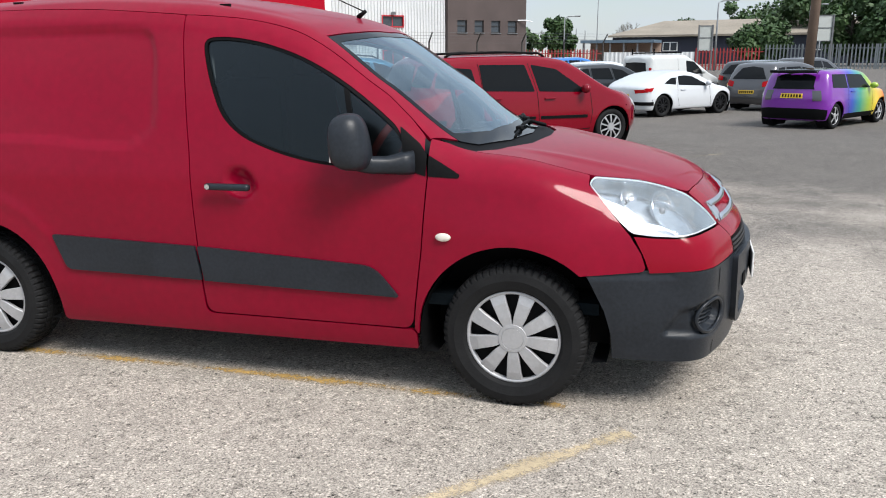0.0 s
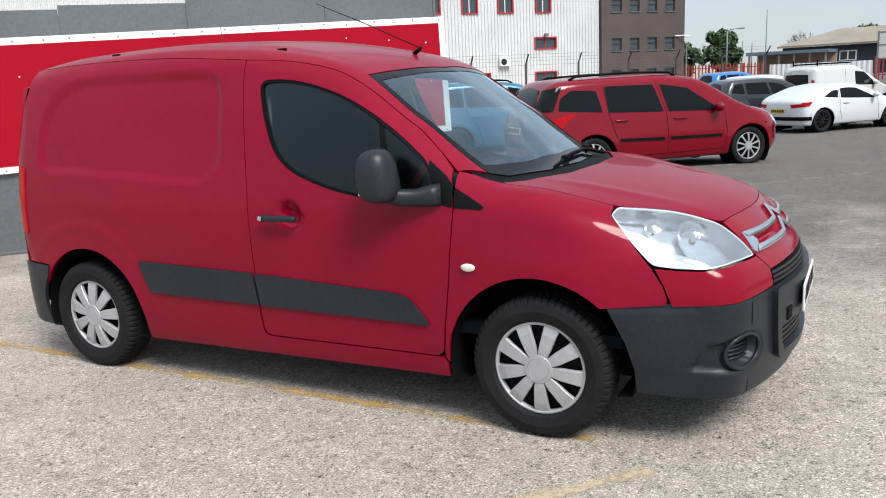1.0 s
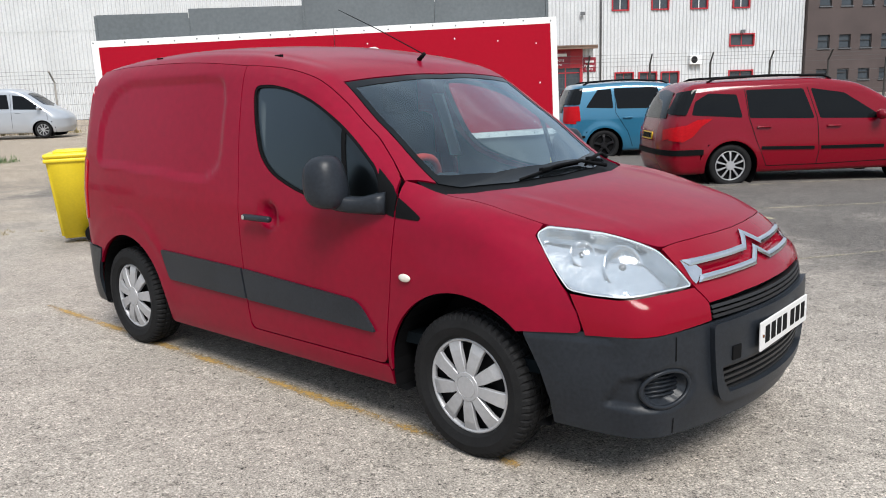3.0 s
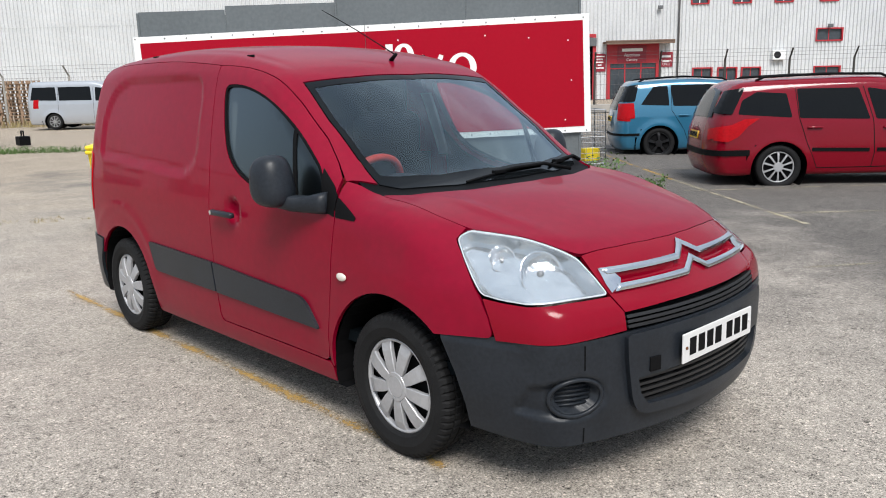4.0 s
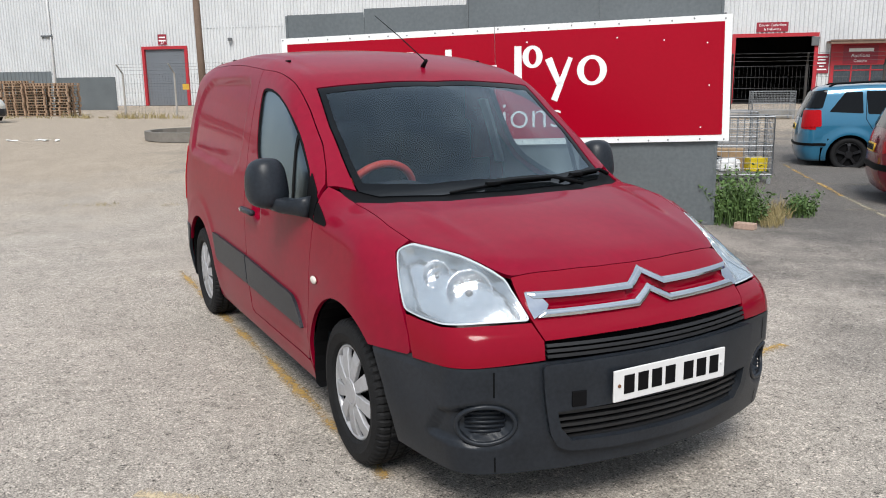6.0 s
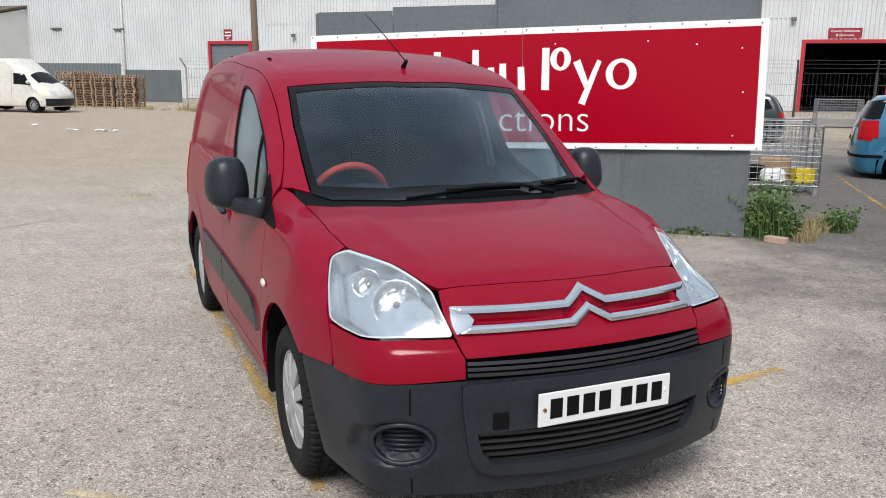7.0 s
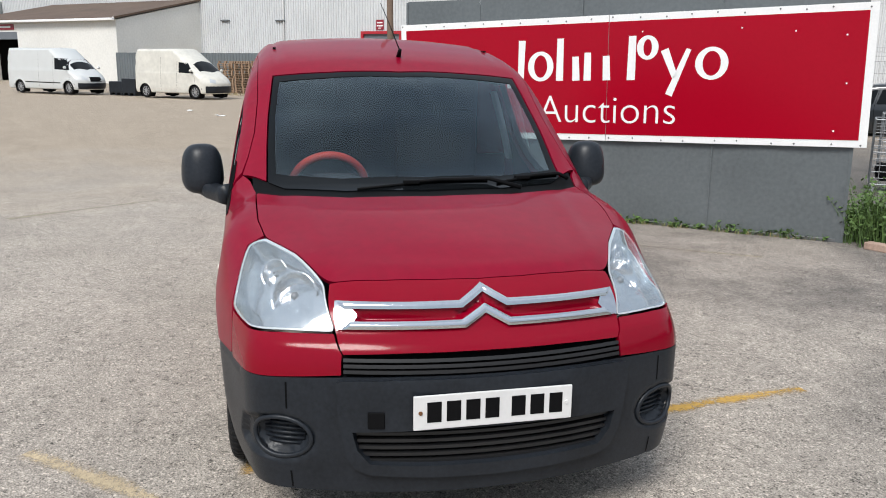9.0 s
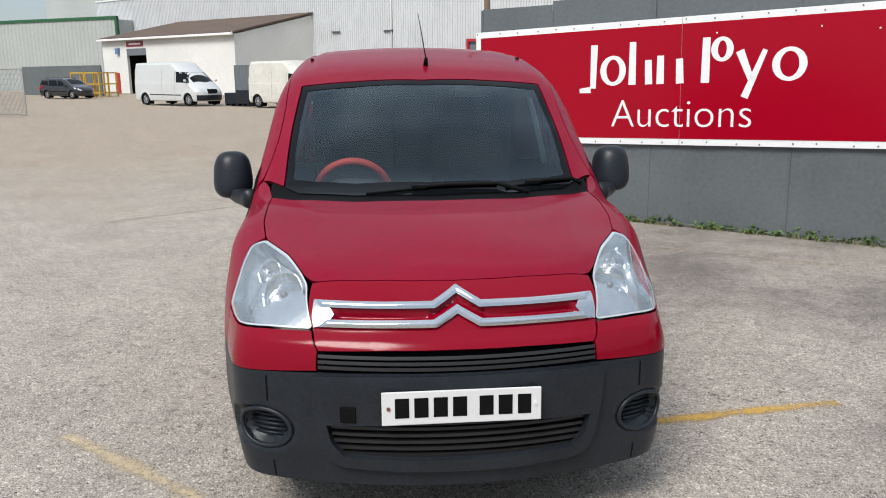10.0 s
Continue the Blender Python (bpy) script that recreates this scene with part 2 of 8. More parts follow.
TRIM = mat("grey_cab_trim", (0.020, 0.022, 0.025), 0.8, 0, 0.15, 8, 80, specular_ior_level=0.1)
WHEELRED = mat("red_leather_cover", (0.42, 0.035, 0.025), 0.6, 0, 0.2, 20, 90)
# seat cloth taken near-black, and spread over the cab as its shade
CABSHADE = mat("dark_cloth_and_cab_shade", (0.006, 0.0085, 0.0105), 0.95, 0, 0.2, 10, 60, specular_ior_level=0.02)
PILLAR = mat("pale_pillar_trim", (0.55, 0.56, 0.55), 0.7, 0, 0.1, 8, 60)
GLASSY = mat("building_glass", (0.05, 0.06, 0.07), 0.06, 0, 0.3, 0.8, 6)
GREY = mat("grey_metal", (0.16, 0.165, 0.17), 0.5, 0.6, 0.15, 6, 60)
REDTRIM = mat("red_painted_frame", (0.40, 0.02, 0.03), 0.5, 0, 0.1, 2, 30)
LINE = worn_paint("worn_yellow_line", (0.50, 0.31, 0.085))
GALV = mat("galvanised_wire", (0.30, 0.31, 0.32), 0.5, 0.6, 0.15, 5, 40)
POSTDARK = mat("dark_fence_post", (0.05, 0.045, 0.04), 0.8, 0, 0.2, 3, 30)
CANOPYBLUE = mat("blue_grey_canopy", (0.10, 0.15, 0.20), 0.5, 0, 0.1, 0.5, 6)
CARRED = mat("red_car_paint", (0.175, 0.0015, 0.010), 0.10, 0.0, 0.06, 3, 40, coat=0.0, specular_ior_level=0.4)
CARBLUE = mat("blue_car_paint", (0.022, 0.14, 0.24), 0.28, 0.25, 0.06, 3, 40, coat=0.9)
CARWHITE = mat("white_car_paint", (0.60, 0.62, 0.64), 0.3, 0.0, 0.04, 3, 40, coat=0.9)
CARGREY = mat("grey_car_paint", (0.085, 0.085, 0.09), 0.32, 0.4, 0.06, 3, 40, coat=0.8)
CARSILVER = mat("silver_car_paint", (0.42, 0.44, 0.47), 0.3, 0.4, 0.06, 3, 40, coat=0.8)
DARKALLOY = mat("dark_alloy", (0.02, 0.02, 0.022), 0.35, 0.5, 0.1, 8, 60)
LINEPALE = worn_paint("worn_cream_line", (0.56, 0.45, 0.29), 0.10)
LINESTRONG = worn_paint("fresher_yellow_line", (0.56, 0.34, 0.07), 0.16)
LINE2 = worn_paint("faded_pale_line", (0.42, 0.37, 0.26), 0.04)
SHUTTER = mat("grey_shutter", (0.17, 0.185, 0.205), 0.5, 0.2, 0.08, 1.5, 20)
# near-black: shade inside doorways put into a colour, and the fan grille
SHADEBLACK = mat("shade_and_grille_black", (0.010, 0.010, 0.011), 0.9, 0, 0.3, 0.8, 8)
SIGNDARK = mat("notice_red", (0.26, 0.015, 0.03), 0.45, 0, 0.06, 2, 30)
CANOPY = mat("weathered_canopy", (0.17, 0.11, 0.08), 0.8, 0, 0.25, 1.5, 14)
RENDER = mat("white_render", (0.72, 0.71, 0.67), 0.75, 0, 0.10, 0.35, 6)
BROWNROOF = mat("brown_sheet_roof", (0.11, 0.075, 0.055), 0.9, 0, 0.3, 0.5, 6)
BLUEBOX = mat("blue_box", (0.12, 0.22, 0.36), 0.6, 0, 0.1, 4, 30)
DARKFRAME = mat("dark_window_frame", (0.03, 0.03, 0.032), 0.5, 0, 0.1, 4, 30)
POLEWOOD = mat("pole_wood", (0.16, 0.11, 0.08), 0.85, 0, 0.3, 1.5, 40, bump=0.4, bump_scale=30)
PALLETWOOD = mat("pallet_wood", (0.30, 0.20, 0.13), 0.85, 0, 0.35, 1.2, 25)
YELLOW = mat("yellow_plastic", (0.75, 0.56, 0.02), 0.4, 0, 0.08, 5, 50)
YELLOWSTEEL = mat("yellow_painted_steel", (0.55, 0.33, 0.04), 0.6, 0, 0.15, 3, 30)
CONCRETE = mat("concrete", (0.33, 0.31, 0.28), 0.9, 0, 0.25, 1.5, 30, bump=0.3, bump_scale=40)
LEAF = mat("green_leaf", (0.080, 0.142, 0.034), 0.6, 0, 0.45, 3, 40)
TREELEAF = mat("tree_leaf", (0.035, 0.075, 0.018), 0.65, 0, 0.5, 0.6, 6)
DRY = mat("dry_grass", (0.30, 0.24, 0.11), 0.8, 0, 0.3, 4, 40)
BARK = mat("bark", (0.09, 0.075, 0.06), 0.9, 0, 0.3, 4, 30)
PALISADE = mat("galvanised_palisade", (0.16, 0.18, 0.19), 0.55, 0.3, 0.12, 0.8, 12)
REDFENCE = mat("red_fence_paint", (0.30, 0.03, 0.03), 0.6, 0, 0.12, 0.8, 12)
NAVY = mat("navy_cladding", (0.018, 0.022, 0.038), 0.6, 0, 0.15, 0.5, 8)
ASBESTOS = mat("old_sheet_roof", (0.26, 0.225, 0.18), 0.9, 0, 0.25, 0.3, 4)
GREENTRIM = mat("green_paint", (0.02, 0.10, 0.04), 0.5, 0, 0.1, 1, 10)
PALEWALL = mat("pale_grey_cladding", (0.40, 0.42, 0.40), 0.6, 0, 0.1, 0.3, 4)
CARD = mat("cardboard", (0.34, 0.23, 0.13), 0.9, 0, 0.15, 5, 40)
# concrete darkened for the island's kerb, its shade put into the colour
SHADEKERB = mat("shaded_kerb_concrete", (0.17, 0.155, 0.135), 0.9, 0, 0.35, 2.5, 30, bump=0.4, bump_scale=30)
BRICKRED = mat("pale_brick", (0.40, 0.28, 0.22), 0.9, 0, 0.25, 8, 60, bump=0.4, bump_scale=60)
CARDARK = mat("dark_car_paint", (0.015, 0.017, 0.02), 0.28, 0.2, 0.06, 3, 40, coat=0.9)
CARSKY = mat("bright_blue_car_paint", (0.03, 0.17, 0.50), 0.28, 0.1, 0.06, 3, 40, coat=0.9)
VANWHITE = mat("white_van_paint", (0.56, 0.57, 0.56), 0.35, 0, 0.05, 2, 20, coat=0.5)
VANDIRTY = mat("dirty_white_van_paint", (0.60, 0.58, 0.52), 0.55, 0, 0.14, 1.0, 5, coat=0.1)


def rainbow():
    m = mat("rainbow_wrap", (0.5, 0.5, 0.5), 0.3, 0, 0.05, 3, 40, coat=0.9)
    nt = m.node_tree
    co = nt.nodes.new("ShaderNodeTexCoord")
    sep = nt.nodes.new("ShaderNodeSeparateXYZ")
    mr = nt.nodes.new("ShaderNodeMapRange")
    mr.inputs["From Min"].default_value, mr.inputs["From Max"].default_value = -2.9, 0.4
    ramp = nt.nodes.new("ShaderNodeValToRGB")
    cols = [(0.0, (0.17, 0.012, 0.30)), (0.20, (0.17, 0.012, 0.30)), (0.36, (0.012, 0.05, 0.42)), (0.50, (0.01, 0.28, 0.20)), (0.64, (0.30, 0.45, 0.03)), (0.78, (0.75, 0.50, 0.02)), (0.92, (0.75, 0.16, 0.02))]
    el = ramp.color_ramp.elements
    while len(el) < len(cols):
        el.new(0.5)
    for e, (p, c) in zip(el, cols):
        e.position, e.color = p, (*c, 1)
    nt.links.new(co.outputs["Object"], sep.inputs[0])
    nt.links.new(sep.outputs["X"], mr.inputs["Value"])
    nt.links.new(mr.outputs["Result"], ramp.inputs["Fac"])
    nt.links.new(ramp.outputs["Color"], nt.nodes["Principled BSDF"].inputs["Base Color"])
    return m


RAINBOW = rainbow()

# ---- mesh helpers ----


def mesh_of(name, verts, faces, normals=None, smooth=True):
    me = bpy.data.meshes.new(name)
    me.from_pydata([tuple(v) for v in verts], [], faces)
    if smooth:
        me.polygons.foreach_set("use_smooth", [True] * len(me.polygons))
    bad = me.validate()
    if normals is not None and not bad and len(faces) > 3:
        me.normals_split_custom_set_from_vertices([tuple(n) for n in normals])
    me.update()
    return me


def put(name, me, material, parent=None, label=""):
    ob = new(name, me)
    if material and not me.materials:
        me.materials.append(material)
    if parent:
        ob.parent = parent
    return tagged(ob, label)


def thing(name, m, label, category, group="", kind=""):
    ob = new(name)
    ob.empty_display_size = 0.2
    ob.matrix_world = m
    return tagged(ob, label, category, group, kind)


def part(name, bm, material, parent=None, label="", smooth=False, crease=None):
    me = bpy.data.meshes.new(name)
    bm.normal_update()
    bm.to_mesh(me)
    bm.free()
    if smooth:
        me.polygons.foreach_set("use_smooth", [True] * len(me.polygons))
    if crease:
        me.set_sharp_from_angle(angle=radians(crease))
    return put(name, me, material, parent, label)


def box(bm, x0, y0, z0, x1, y1, z1, m=None, bevel=0.0):
    r = bmesh.ops.create_cube(bm, size=1)
    t = Matrix.Translation(((x0 + x1) / 2, (y0 + y1) / 2, (z0 + z1) / 2)) @ Matrix.Diagonal((x1 - x0, y1 - y0, z1 - z0, 1))
    bmesh.ops.transform(bm, matrix=(m or Matrix()) @ t, verts=r["verts"])
    if bevel:
        es = {e for v in r["verts"] for e in v.link_edges}
        bmesh.ops.bevel(bm, geom=list(es), offset=bevel, segments=2, affect="EDGES", profile=0.5)
    return bm


def boxes(*rows, bevel=0.0):
    bm = bmesh.new()
    for r in rows:
        box(bm, *r, bevel=bevel)
    return bm


def tube(bm, pts, r, n=8, r2=None):
    """A round bar along a line of points, tapering from r to r2."""
    pts = [Vector(p) for p in pts]
    r2 = r if r2 is None else r2
    rings = []
    for i, p in enumerate(pts):
        d = (pts[min(i + 1, len(pts) - 1)] - pts[max(i - 1, 0)]).normalized()
        a = d.orthogonal().normalized()
        if abs(d.z) < 0.9:
            a = d.cross(Vector((0, 0, 1))).normalized()
        b = d.cross(a)
        rr = r + (r2 - r) * i / max(1, len(pts) - 1)
        rings.append([bm.verts.new(p + rr * (math.cos(2 * math.pi * k / n) * a + math.sin(2 * math.pi * k / n) * b)) for k in range(n)])
    for u, v in zip(rings, rings[1:]):
        for k in range(n):
            bm.faces.new((u[k], u[(k + 1) % n], v[(k + 1) % n], v[k]))
    bm.faces.new(rings[0][::-1])
    bm.faces.new(rings[-1])
    return bm


def rounded(pts, r=0.03, n=5):
    """A closed outline with its corners rounded. A point may carry its own radius as a third number."""
    out = []
    k = len(pts)
    for i in range(k):
        p0, p1, p2 = (np.array(pts[(i + d) % k][:2], float) for d in (-1, 0, 1))
        rad = pts[i][2] if len(pts[i]) > 2 else r
        a, b = p0 - p1, p2 - p1
        la, lb = np.linalg.norm(a), np.linalg.norm(b)
        c = min(rad, 0.49 * la, 0.49 * lb)
        if c < 1e-4:
            out.append(tuple(p1))
            continue
        s, e = p1 + a / la * c, p1 + b / lb * c
        for j in range(n + 1):
            t = j / n
            out.append(tuple((1 - t) ** 2 * s + 2 * t * (1 - t) * p1 + t * t * e))
    return out


def curve_fn(pts):
    """A smooth function through points (x, value), in order of x."""
    xs, ys = np.array([p[0] for p in pts], float), np.array([p[1] for p in pts], float)
    d = np.diff(ys) / np.diff(xs)
    m = np.concatenate([[d[0]], np.where(d[:-1] * d[1:] > 0, 2 * d[:-1] * d[1:] / (d[:-1] + d[1:] + 1e-12), 0), [d[-1]]])

    def f(x):
        x = np.asarray(x, float)
        i = np.clip(np.searchsorted(xs, x) - 1, 0, len(xs) - 2)
        h = xs[i + 1] - xs[i]
        t = np.clip((x - xs[i]) / h, 0, 1)
        v = (2 * t**3 - 3 * t**2 + 1) * ys[i] + (t**3 - 2 * t**2 + t) * h * m[i] + (3 * t**2 - 2 * t**3) * ys[i + 1] + (t**3 - t**2) * h * m[i + 1]
        return v + np.where(x < xs[0], (x - xs[0]) * m[0], 0) + np.where(x > xs[-1], (x - xs[-1]) * m[-1], 0)

    return f


def smax(a, b, k):
    h = np.maximum(k - np.abs(a - b), 0) / k
    return np.maximum(a, b) + h * h * k / 4


def sstep(a, b, x):
    t = np.clip((x - a) / (b - a), 0, 1)
    return t * t * (3 - 2 * t)


def in_poly(poly, x, y):
    poly = np.asarray(poly)
    inside = np.zeros(np.shape(x), bool)
    j = len(poly) - 1
    for i in range(len(poly)):
        xi, yi, xj, yj = *poly[i], *poly[j]
        c = ((yi > y) != (yj > y)) & (x < (xj - xi) * (y - yi) / (yj - yi + 1e-15) + xi)
        inside ^= c
        j = i
    return inside


def edge_distance(poly, x, y):
    poly = np.asarray(poly)
    best = np.full(np.shape(x), 1e9)
    for i in range(len(poly)):
        a, b = poly[i - 1], poly[i]
        d = b - a
        l2 = d @ d + 1e-15
        t = np.clip(((x - a[0]) * d[0] + (y - a[1]) * d[1]) / l2, 0, 1)
        best = np.minimum(best, np.hypot(x - a[0] - t * d[0], y - a[1] - t * d[1]))
    return best


def resample(poly, step):
    out = []
    for i in range(len(poly)):
        a, b = np.array(poly[i]), np.array(poly[(i + 1) % len(poly)])
        n = max(1, int(np.linalg.norm(b - a) / step + 0.5))
        out += [tuple(a + (b - a) * k / n) for k in range(n)]
    return out


def fill(outline, holes, step):
    """Triangles that fill an outline less its holes, with the loops of their borders."""
    loops = [resample(outline, step)] + [resample(h, step) for h in holes]
    o = np.array(loops[0])
    gx, gy = np.meshgrid(np.arange(o[:, 0].min(), o[:, 0].max(), step), np.arange(o[:, 1].min(), o[:, 1].max(), step))
    gx, gy = gx.ravel(), gy.ravel()
    keep = in_poly(o, gx, gy) & (edge_distance(o, gx, gy) > 0.55 * step)
    for h in loops[1:]:
        keep &= ~in_poly(h, gx, gy) & (edge_distance(h, gx, gy) > 0.55 * step)
    pts = [p for l in loops for p in l] + list(zip(gx[keep], gy[keep]))
    edges, n = [], 0
    for l in loops:
        edges += [(n + i, n + (i + 1) % len(l)) for i in range(len(l))]
        n += len(l)
    vs, _, fs, orig, _, _ = delaunay_2d_cdt([Vector(p) for p in pts], edges, [], 2, 1e-6)
    v = np.array([tuple(p) for p in vs])
    seen = {}
    tri = []
    hp = [np.array(h) for h in loops[1:]]
    for f in fs:
        c = v[list(f)].mean(0)
        if any(in_poly(h, c[0], c[1]) for h in hp):
            continue
        tri.append(tuple(f))
    back = {}
    for i, os in enumerate(orig):
        for q in os:
            back[q] = i
    n, rings = 0, []
    for l in loops:
        rings.append([back[n + i] for i in range(len(l)) if n + i in back])
        n += len(l)
    return v, tri, rings


class Hull:
    """The smooth outside of a vehicle: f(x, y, z) is 0 on it, below 0 inside."""

    def __init__(self, side, top, front, rear, k=(0.10, 0.08, 0.10), bottom=0.2, centre=(0.0, 0.6)):
        self.side, self.top, self.front, self.rear, self.k, self.bottom, self.centre = side, top, front, rear, k, bottom, centre

    def f(self, p):
        x, y, z = p[..., 0], np.abs(p[..., 1]), p[..., 2]
        v = smax(y - self.side(x, z), z - self.top(x, y), self.k[0])
        v = smax(v, x - self.front(y, z), self.k[1](z) if callable(self.k[1]) else self.k[1])
        v = smax(v, self.rear(y, z) - x, self.k[2])
        return smax(v, self.bottom - z, 0.05)

    def cast(self, o, d, far=3.0):
        """Where rays from inside leave the hull."""
        lo, hi = np.zeros(len(o)), np.full(len(o), far)
        for _ in range(27):
            mid = (lo + hi) / 2
            inside = self.f(o + d * mid[:, None]) < 0
            lo, hi = np.where(inside, mid, lo), np.where(inside, hi, mid)
        return o + d * lo[:, None]

    def normal(self, p):
        g = np.stack([self.f(p + e) - self.f(p - e) for e in np.eye(3) * 0.004], -1)
        return g / (np.linalg.norm(g, axis=1, keepdims=True) + 1e-12)

    def lift(self, uv, way):
        """Points of an outline's plane, taken out to the hull: way is 'right', 'left', 'top', 'front' or 'rear'."""
        u, v = uv[:, 0], uv[:, 1]
        zero = np.zeros(len(u))
        if way in ("right", "left"):
            s = -1 if way == "right" else 1
            return self.cast(np.stack([u, zero, v], 1), np.tile((0.0, s, 0.0), (len(u), 1)))
        if way == "top":
            return self.cast(np.stack([u, v, zero + 0.5], 1), np.tile((0.0, 0.0, 1.0), (len(u), 1)))
        s = 1 if way == "front" else -1
        cx = self.centre[0 if s > 0 else 1] if way == "rear" else self.centre[0]
        return self.cast(np.stack([zero + cx, zero, v], 1), np.stack([s * np.cos(u), np.sin(u), zero], 1))

    def patch(self, name, outline, way, material, parent, label="", step=0.03, holes=(), depth=0.018, offset=0.0, shift=None):
        uv, tri, rings = fill(outline, holes, step)
        p = self.lift(uv, way)
        n = self.normal(p)
        if shift is not None:
            p = p + n * shift(p)[:, None]
        p = p + n * offset
        if shift is not None:
            # normals of the shifted sheet
            acc = np.zeros_like(p)
            t = np.array(tri)
            fn = np.cross(p[t[:, 1]] - p[t[:, 0]], p[t[:, 2]] - p[t[:, 0]])
            fn *= np.sign((fn * n[t[:, 0]]).sum(1, keepdims=True))
            for c in range(3):
                np.add.at(acc, t[:, c], fn)
            n = acc / (np.linalg.norm(acc, axis=1, keepdims=True) + 1e-12)
        t = np.array(tri)
        fn = np.cross(p[t[:, 1]] - p[t[:, 0]], p[t[:, 2]] - p[t[:, 0]])
        flip = (fn * n[t[:, 0]]).sum(1) < 0
        faces = [tuple(f[::-1]) if b else tuple(f) for f, b in zip(tri, flip)]
        verts, norms = list(p), list(n)
        if depth:
            mid, count = np.zeros_like(p), np.zeros(len(p))
            for c in range(3):
                np.add.at(mid, t[:, c], p[t].mean(1))
                np.add.at(count, t[:, c], 1)
            mid /= np.maximum(count, 1)[:, None]
            for ring in rings:
                r = np.array(ring)
                side = np.cross(n[r], p[np.roll(r, -1)] - p[np.roll(r, 1)])
                side *= -np.sign((side * (mid[r] - p[r])).sum(1, keepdims=True) + 1e-12) * np.sign(depth)
                side /= np.linalg.norm(side, axis=1, keepdims=True) + 1e-12
                low, base, m = p[r] - n[r] * depth, len(verts), len(r)
                verts += list(p[r]) + list(low)
                norms += list(side) + list(side)
                for k in range(m):
                    j = (k + 1) % m
                    quad = (base + k, base + j, base + m + j, base + m + k)
                    way_out = np.dot(np.cross(p[r[j]] - p[r[k]], low[j] - p[r[k]]), side[k])
                    faces.append(quad if way_out > 0 else quad[::-1])
        return put(name, mesh_of(name, verts, faces, norms), material, parent, label)

# ---- ground ----


def dip(x, y):
    """The car park falls away beyond the nearest row of cars."""
    return float(-0.38 * sstep(8.5, 17.5, y) * sstep(-9, -1, x) * (1 - sstep(36, 62, y)))


def ground_z(x, y):
    s = -x - 8
    flat = min(x, 12.0)
    return 0.012 * (flat + 0.5 * (s + math.sqrt(s * s + 1)) - 0.04) + dip(x, y)


gx = [-1500, -700, -300, -150] + list(np.arange(-100, -20, 5)) + list(np.arange(-20, 14, 1.0)) + [14, 17, 20, 30, 40, 80, 200, 600, 1500]
gy = [-1500, -500, -150, -60, -30, -15, -8, -4, 0, 4] + list(np.arange(6, 22, 1.0)) + [22, 26, 30, 36, 40, 45, 50, 56, 62, 80, 150, 500, 1500]
verts = [(x, y, ground_z(x, y)) for x in gx for y in gy]
faces = [(i * len(gy) + j, (i + 1) * len(gy) + j, (i + 1) * len(gy) + j + 1, i * len(gy) + j + 1) for i in range(len(gx) - 1) for j in range(len(gy) - 1)]
ground = tagged(put("ground", mesh_of("ground", verts, faces), TARMAC), "worn grey tarmac yard with loose grit and dust", "ground", kind="structure")


def near(x, y, rz=0.0, z=0.0):
    return LEVEL @ pose(x, y, z + dip(x, y), 0, 0, rz)


def paint_line(p, q, w, material, label, seed):
    """A worn road line between two points: uneven flakes with gaps."""
    rnd = random.Random(seed)
    p, q = Vector((*p, 0)), Vector((*q, 0))
    d = (q - p).normalized()
    n = Vector((-d.y, d.x, 0))
    length = (q - p).length
    bm = bmesh.new()
    lay = bm.loops.layers.uv.new("across")
    steps = max(4, int(length * 3))
    prev = None
    for i in range(steps + 1):
        row = []
        for v in (-0.5, -0.25, 0.0, 0.25, 0.5):
            c = p + d * (length * i / steps) + n * (v * w * 1.5 + 0.008 * rnd.uniform(-1, 1))
            row.append(bm.verts.new(LEVEL @ Vector((c.x, c.y, 0.0035 + dip(c.x, c.y)))))
        if prev:
            for k in range(4):
                f = bm.faces.new((prev[k], row[k], row[k + 1], prev[k + 1]))
                for loop, (u, v) in zip(f.loops, ((i - 1, k), (i, k), (i, k + 1), (i - 1, k + 1))):
                    loop[lay].uv = (length * u / steps, v / 4)
        prev = row
    ob = part("road_line", bm, material)
    return tagged(ob, label, "road line", kind="structure")


YL = "worn yellow line painted on the tarmac"
paint_line((-4.25, -0.775), (0.22, -0.79), 0.075, LINE, YL, 1)
paint_line((-0.16, -1.70), (0.50, -0.97), 0.085, LINEPALE, "worn cream line painted on the tarmac", 2)
paint_line((-0.02, 1.0), (-0.14, 2.0), 0.075, LINESTRONG, YL, 3)
WL = "faded pale line painted on the tarmac"
paint_line((-9.6, 13.0), (-4.17, 8.14), 0.085, LINE, YL, 4)
paint_line((-4.17, 8.14), (-1.0, 5.5), 0.085, LINE2, WL, 5)
paint_line((-5.23, 9.24), (-3.4, 11.6), 0.08, LINE2, WL, 6)
paint_line((-3.37, 7.09), (-0.6, 10.0), 0.08, LINE2, WL, 7)
paint_line((-1.6, 5.95), (1.2, 8.6), 0.08, LINE2, WL, 8)
paint_line((-6.2, -3.4), (-7.4, -1.95), 0.10, LINE2, WL, 9)
paint_line((-3.95, 2.43), (-3.0, 3.7), 0.06, LINE2, WL, 10)
paint_line((-0.2, 3.55), (0.5, 4.5), 0.06, LINE2, WL, 11)

